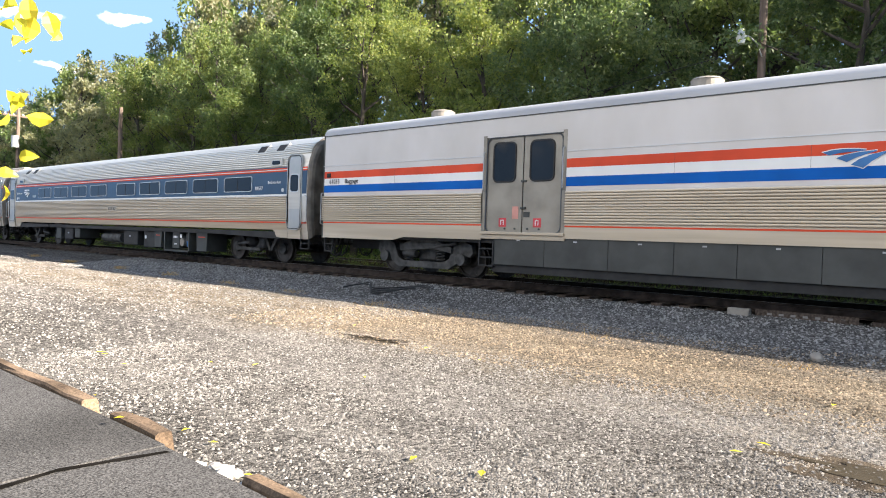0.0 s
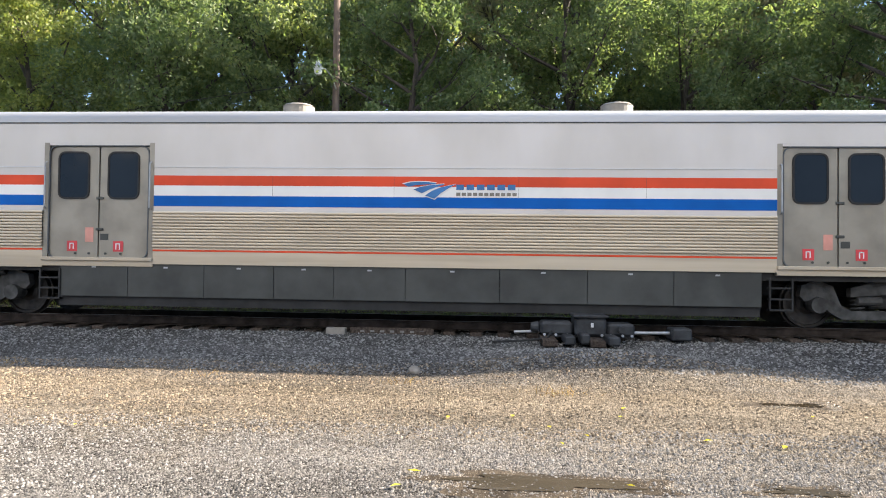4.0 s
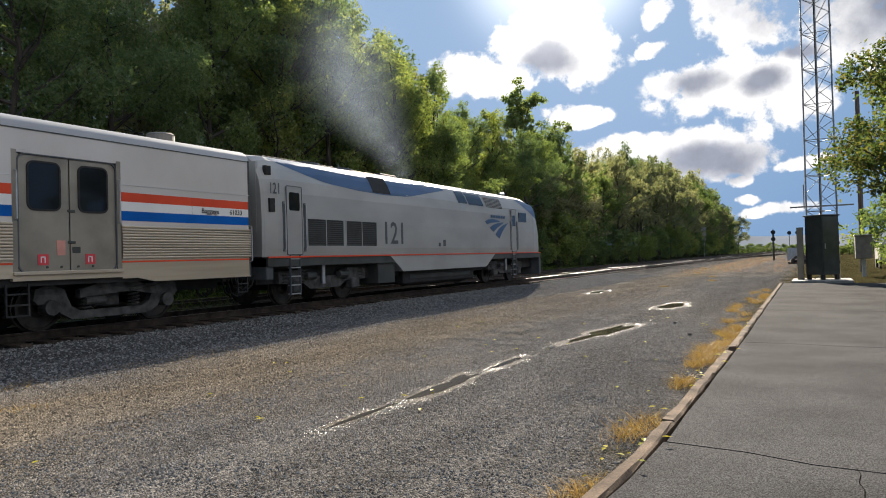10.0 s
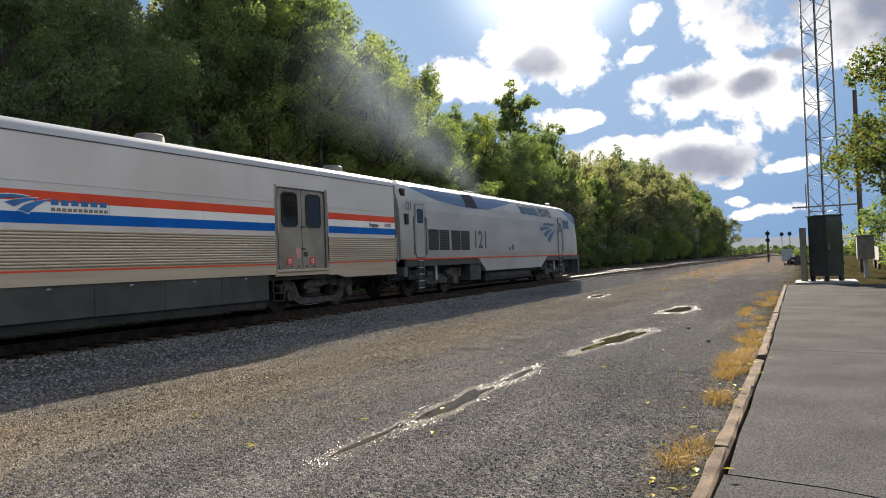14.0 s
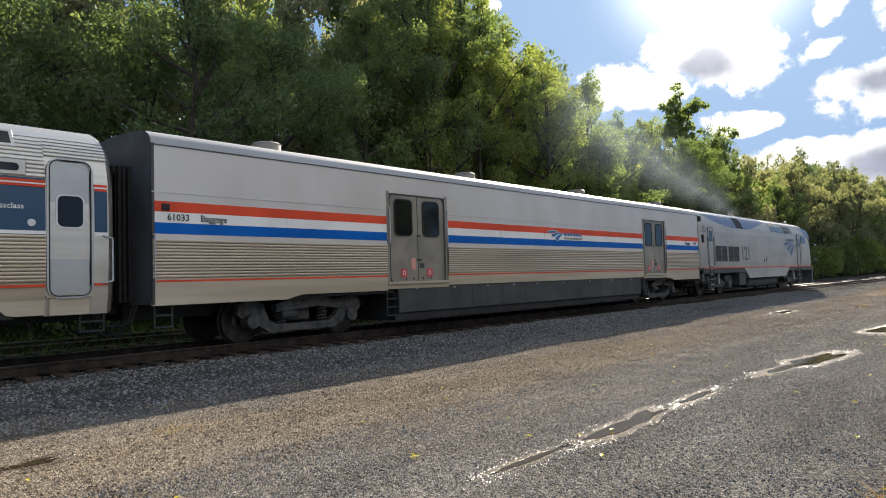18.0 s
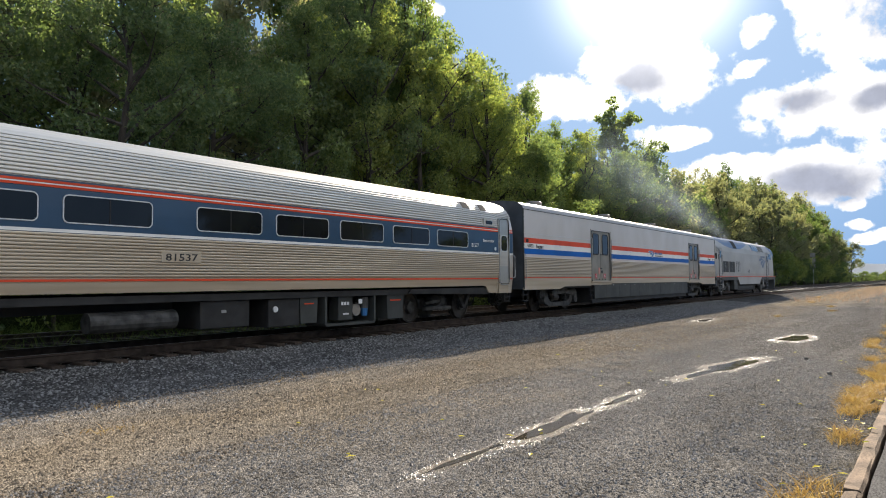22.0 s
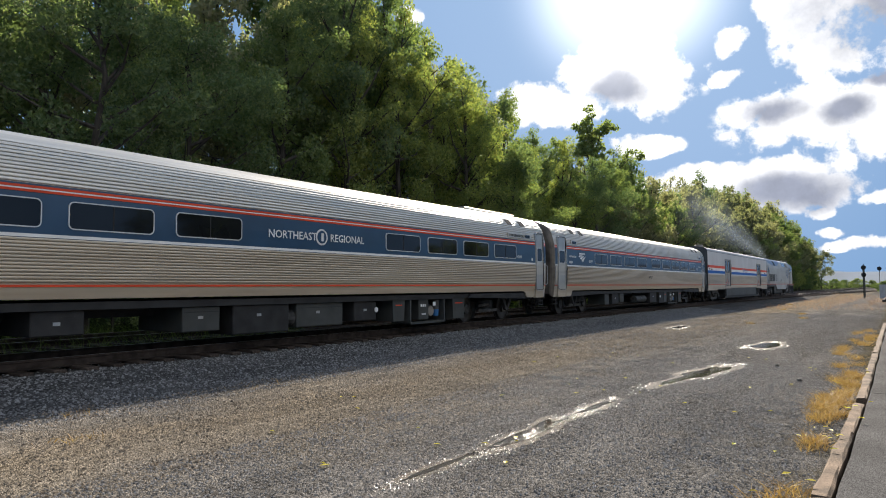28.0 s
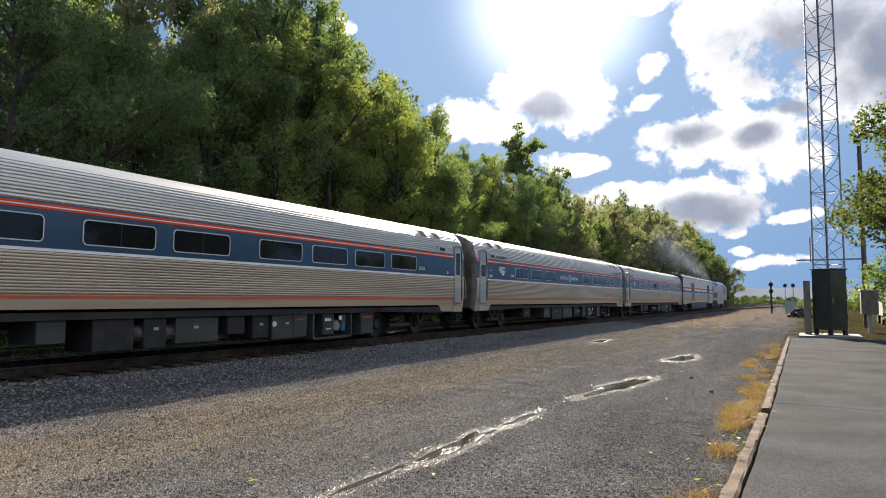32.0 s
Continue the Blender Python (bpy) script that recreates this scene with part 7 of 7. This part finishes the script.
def build_signals():
    e = tagged(new("signal_mast"), "railway signal mast with two dark round heads far along the track", "railway signal")
    x, y = 100, 5.0
    part("mast", C((x, y, LOT_Z - 0.1), (x, y, 3.9), 0.05, n=10), M_SKIRT, e)
    for z in (2.25, 3.15):
        h = part("signal_head", C((x - 0.10, y, z + 0.3), (x - 0.02, y, z + 0.3), 0.28, n=20), M_RUBBER, e)
        part("hood", C((x - 0.24, y, z + 0.3), (x - 0.10, y, z + 0.3), 0.12, n=12), M_RUBBER, h)
    part("ladder", B(x + 0.12, x + 0.15, y - 0.12, y + 0.12, -0.3, 3.6), M_SKIRT, e)
    part("relay_case", B(x - 0.4, x + 0.4, y - 2.8, y - 1.6, LOT_Z, 1.3), M_GALV, e)
    e2 = tagged(new("signal_mast"), "smaller pair of dark signal heads farther along the line", "railway signal")
    for yy in (3.6, 5.2):
        part("mast", C((170, yy, LOT_Z - 0.1), (170, yy, 5.2), 0.06, n=8), M_SKIRT, e2)
        part("signal_head", C((169.9, yy, 4.7), (170, yy, 4.7), 0.42, n=16), M_RUBBER, e2)
    o = tagged(new("trackside_sign"), "narrow pale trackside sign post beside the far rails", "sign")
    x, y = 152, 20.8
    part("post", B(x - 0.06, x + 0.06, y - 0.06, y + 0.06, -0.2, 6.2), M_GALV, o)
    for z in (3.2, 4.3, 5.4):
        part("plate", B(x - 0.10, x - 0.05, y - 0.45, y + 0.45, z, z + 0.8, 0.01), M_CONC, o)
    # low stack of pallets beyond the end of the walk
    p = tagged(new("van"), "pale van parked beyond the trees", "van")
    part("body", B(58, 63.2, -6.0, -4.0, 0.1, 1.45, 0.15), M_CONC, p)
    part("window", B(57.97, 58.0, -5.8, -4.2, 0.9, 1.3), M_GLASS, p)
    for xx in (59, 62.2):
        for yy in (-6.02, -4.13):
            part("wheel", C((xx, yy, LOT_Z + 0.34), (xx, yy + 0.15, LOT_Z + 0.34), 0.34, n=16), M_RUBBER, p)


build_signals()


def build_hills():
    bm = bmesh.new()
    rows = []
    for i in range(61):
        a = radians(60 + i * 1.4)
        d = 2100
        x, y = d * math.sin(a), d * math.cos(a)
        h = 56 + 22 * math.sin(i * 0.17 + 0.9) + 9 * noise.noise((i * 0.35, 0, 0))
        rows.append((bm.verts.new((x * 0.93, y * 0.93, -5)), bm.verts.new((x, y, max(20, h)))))
    for p, q in zip(rows, rows[1:]):
        bm.faces.new((p[0], q[0], q[1], p[1]))
    # distance haze is put into the hill's bluish base colour
    m = mat("hazy_wooded_hill", (0.10, 0.145, 0.20), 1.0, 0.0, 0.12, 0.01, 0, 0.05)
    tagged(part("hill", bm, m, smooth=True), "wooded hill on the horizon, coloured blue-green for distance haze", "hill", kind="structure")
    # low brush far beyond the lot
    for i in range(26):
        x, y = 150 + (i % 13) * 14, -14 + (i // 13) * 8 + (i * 37 % 7)
        b = copy_thing(BUSHES[i % 3], pose(x, y, ground_z(x, y), 0, 0, i * 50))
        b.scale = (1.6, 1.6, 0.5)


build_hills()


def build_far_brush():
    """Low shrubs that close the far end of the lot and line."""
    rng = random.Random(51)
    for i in range(34):
        x, y = (rng.uniform(120, 165), rng.uniform(-26, 7)) if i < 22 else (rng.uniform(270, 330), rng.uniform(2, 30))
        h = rng.uniform(1.4, 2.4) if i < 22 else rng.uniform(2.4, 4.2)
        b = copy_thing(BUSHES[0 if i % 3 else 2], pose(x, y, ground_z(x, y), 0, 0, rng.uniform(0, 360)))
        b.scale = (h / 3, h / 3, h / 4)


build_far_brush()


def build_branch():
    """Sprigs of yellow-green leaves that hang close before the walk."""
    e = tagged(new("branch"), "overhanging branch with yellow-green leaves", "branch")
    rng = random.Random(9)
    bm = bmesh.new()
    limb(bm, [(-2.6, 0.15, WALK_Z), (-2.4, 0.4, 1.2), (-2.15, 0.62, 1.75), (-1.85, 0.68, 1.90)], 0.022, 0.006, 6)
    limb(bm, [(-2.4, 0.4, 1.2), (-2.1, 0.55, 1.35), (-1.95, 0.58, 1.30)], 0.010, 0.004, 5)
    part("twig", bm, M_BARK, e)
    for c, n, r in (((-1.92, 0.66, 1.60), 12, 0.085), ((-1.95, 0.60, 1.33), 10, 0.075), ((-1.98, 0.59, 1.17), 7, 0.055)):
        for _ in range(n):
            p = Vector(c) + Vector((rng.uniform(-r, r), rng.uniform(-r, r), rng.uniform(-r, r)))
            ax = Vector((rng.uniform(-0.6, 0.6), rng.uniform(-0.6, 0.6), rng.uniform(-1, 0.1))).normalized()
            sd = ax.cross(Vector((rng.uniform(-1, 1), rng.uniform(-1, 1), rng.uniform(-0.3, 1)))).normalized()
            s = rng.uniform(0.05, 0.085)
            nr = sd.cross(ax)
            b2 = bmesh.new()
            rim = []
            for t, w in ((0, 0), (0.2, 0.22), (0.45, 0.30), (0.75, 0.18), (1, 0)):
                rim.append((p + ax * s * t + nr * 0.01 * math.sin(t * 3), w * s))
            lft = [b2.verts.new(q + sd * w + nr * w * 0.4) for q, w in rim[1:4]]
            rgt = [b2.verts.new(q - sd * w + nr * w * 0.4) for q, w in rim[1:4]]
            mid = [b2.verts.new(q) for q, w in rim]
            for col in (lft, rgt):
                seq = [(mid[0], mid[1], col[0]), (mid[1], mid[2], col[1], col[0]), (mid[2], mid[3], col[2], col[1]), (mid[3], mid[4], col[2])]
                for f in seq:
                    b2.faces.new(f)
            part("leaf", b2, M_LEAFY, e)


build_branch()


def smoke_mat():
    ma = bpy.data.materials.new("exhaust_haze")
    ma.use_nodes = True
    nt = ma.node_tree
    N, L = nt.nodes.new, nt.links.new
    nt.nodes.clear()
    out, mix, tr, df = N("ShaderNodeOutputMaterial"), N("ShaderNodeMixShader"), N("ShaderNodeBsdfTransparent"), N("ShaderNodeBsdfTranslucent")
    dd, both = N("ShaderNodeBsdfDiffuse"), N("ShaderNodeMixShader")
    df.inputs[0].default_value = (0.50, 0.60, 0.74, 1)
    dd.inputs[0].default_value = (0.50, 0.60, 0.74, 1)
    both.inputs[0].default_value = 0.5
    L(dd.outputs[0], both.inputs[1])
    L(df.outputs[0], both.inputs[2])
    tc, gr, nz, mu = N("ShaderNodeTexCoord"), N("ShaderNodeTexGradient"), N("ShaderNodeTexNoise"), N("ShaderNodeMath")
    gr.gradient_type = "QUADRATIC_SPHERE"
    nz.inputs["Scale"].default_value, nz.inputs["Detail"].default_value = 1.5, 3
    mp = N("ShaderNodeMapping")
    L(tc.outputs["Object"], mp.inputs[0])
    L(mp.outputs[0], gr.inputs[0])
    L(tc.outputs["Object"], nz.inputs["Vector"])
    mr = N("ShaderNodeMapRange")
    L(nz.outputs["Fac"], mr.inputs[0])
    mr.inputs[1].default_value, mr.inputs[2].default_value, mr.inputs[3].default_value, mr.inputs[4].default_value = 0.28, 0.72, 0.02, 0.13
    mu.operation = "MULTIPLY"
    L(gr.outputs["Fac"], mu.inputs[0])
    L(mr.outputs[0], mu.inputs[1])
    L(mu.outputs[0], mix.inputs[0])
    L(tr.outputs[0], mix.inputs[1])
    L(both.outputs[0], mix.inputs[2])
    L(mix.outputs[0], out.inputs[0])
    return ma


def gone(t):
    """Metres that the train has gone at t seconds."""
    return float(np.interp(t, [r[0] for r in TRAIN], [r[1] for r in TRAIN]))


# age in seconds, radius, sideways offset of each puff
PUFFS = [(0.15, 0.55, 0.0), (0.5, 0.8, 0.1), (0.9, 1.0, -0.1), (1.35, 1.25, 0.2), (1.85, 1.5, 0.0), (2.4, 1.75, 0.3), (3.0, 2.0, 0.1), (3.7, 2.25, 0.5), (4.5, 2.5, 0.2), (5.4, 2.7, 0.6)]


def puff_rows(age, side):
    """Each puff left the stack at its age: it rises, drifts to the rear, and stays behind as the train gains speed."""
    times = [r[0] for r in TRAIN]
    return [(t, pose(-0.15 * age - (gone(t) - gone(max(0.0, t - age))), side, 4.3 + 1.75 * age ** 0.75 * (1 - 0.45 * min(1.0, t / 20)), 0, 20 * age, -52)) for t in times]


def build_smoke():
    """Thin blue-grey exhaust: shallow curved puffs that leave the stack and trail to the rear."""
    e = tagged(new("exhaust_smoke"), "thin blue-grey diesel exhaust haze over the locomotive", "smoke")
    e.location = (20.3, TRACK_Y, RAIL_Z)
    m = smoke_mat()
    puffs = []
    for age, r, side in PUFFS:
        bm = bmesh.new()
        bmesh.ops.create_grid(bm, x_segments=12, y_segments=12, size=1.0)
        for v in bm.verts:
            q = v.co.x ** 2 + v.co.y ** 2
            v.co = Vector((v.co.x, 0.18 * q, v.co.y))
        for f in [f for f in bm.faces if (f.calc_center_median().x ** 2 + f.calc_center_median().z ** 2) > 1.1]:
            bm.faces.remove(f)
        o = part("puff", bm, m, e, smooth=True)
        o.scale = (r * 1.25, 1.0, r)
        o.visible_shadow = False
        puffs.append((o, age, side))
    return e, puffs


smoke, puffs = build_smoke()


# ---------------------------------------------------------------- what moves
def train_rows(xc):
    return [(t, pose(xc + s, TRACK_Y, RAIL_Z)) for t, s in TRAIN]


def motions():
    for ob, xc in ((locomotive, 21.07), (baggage, -2.27), (coach1, -28.15), (coach2, -54.05), (coach3, -80.07)):
        walk(ob, train_rows(xc))
    walk(smoke, train_rows(20.3))
    for o, age, side in puffs:
        walk(o, puff_rows(age, side))


motions()
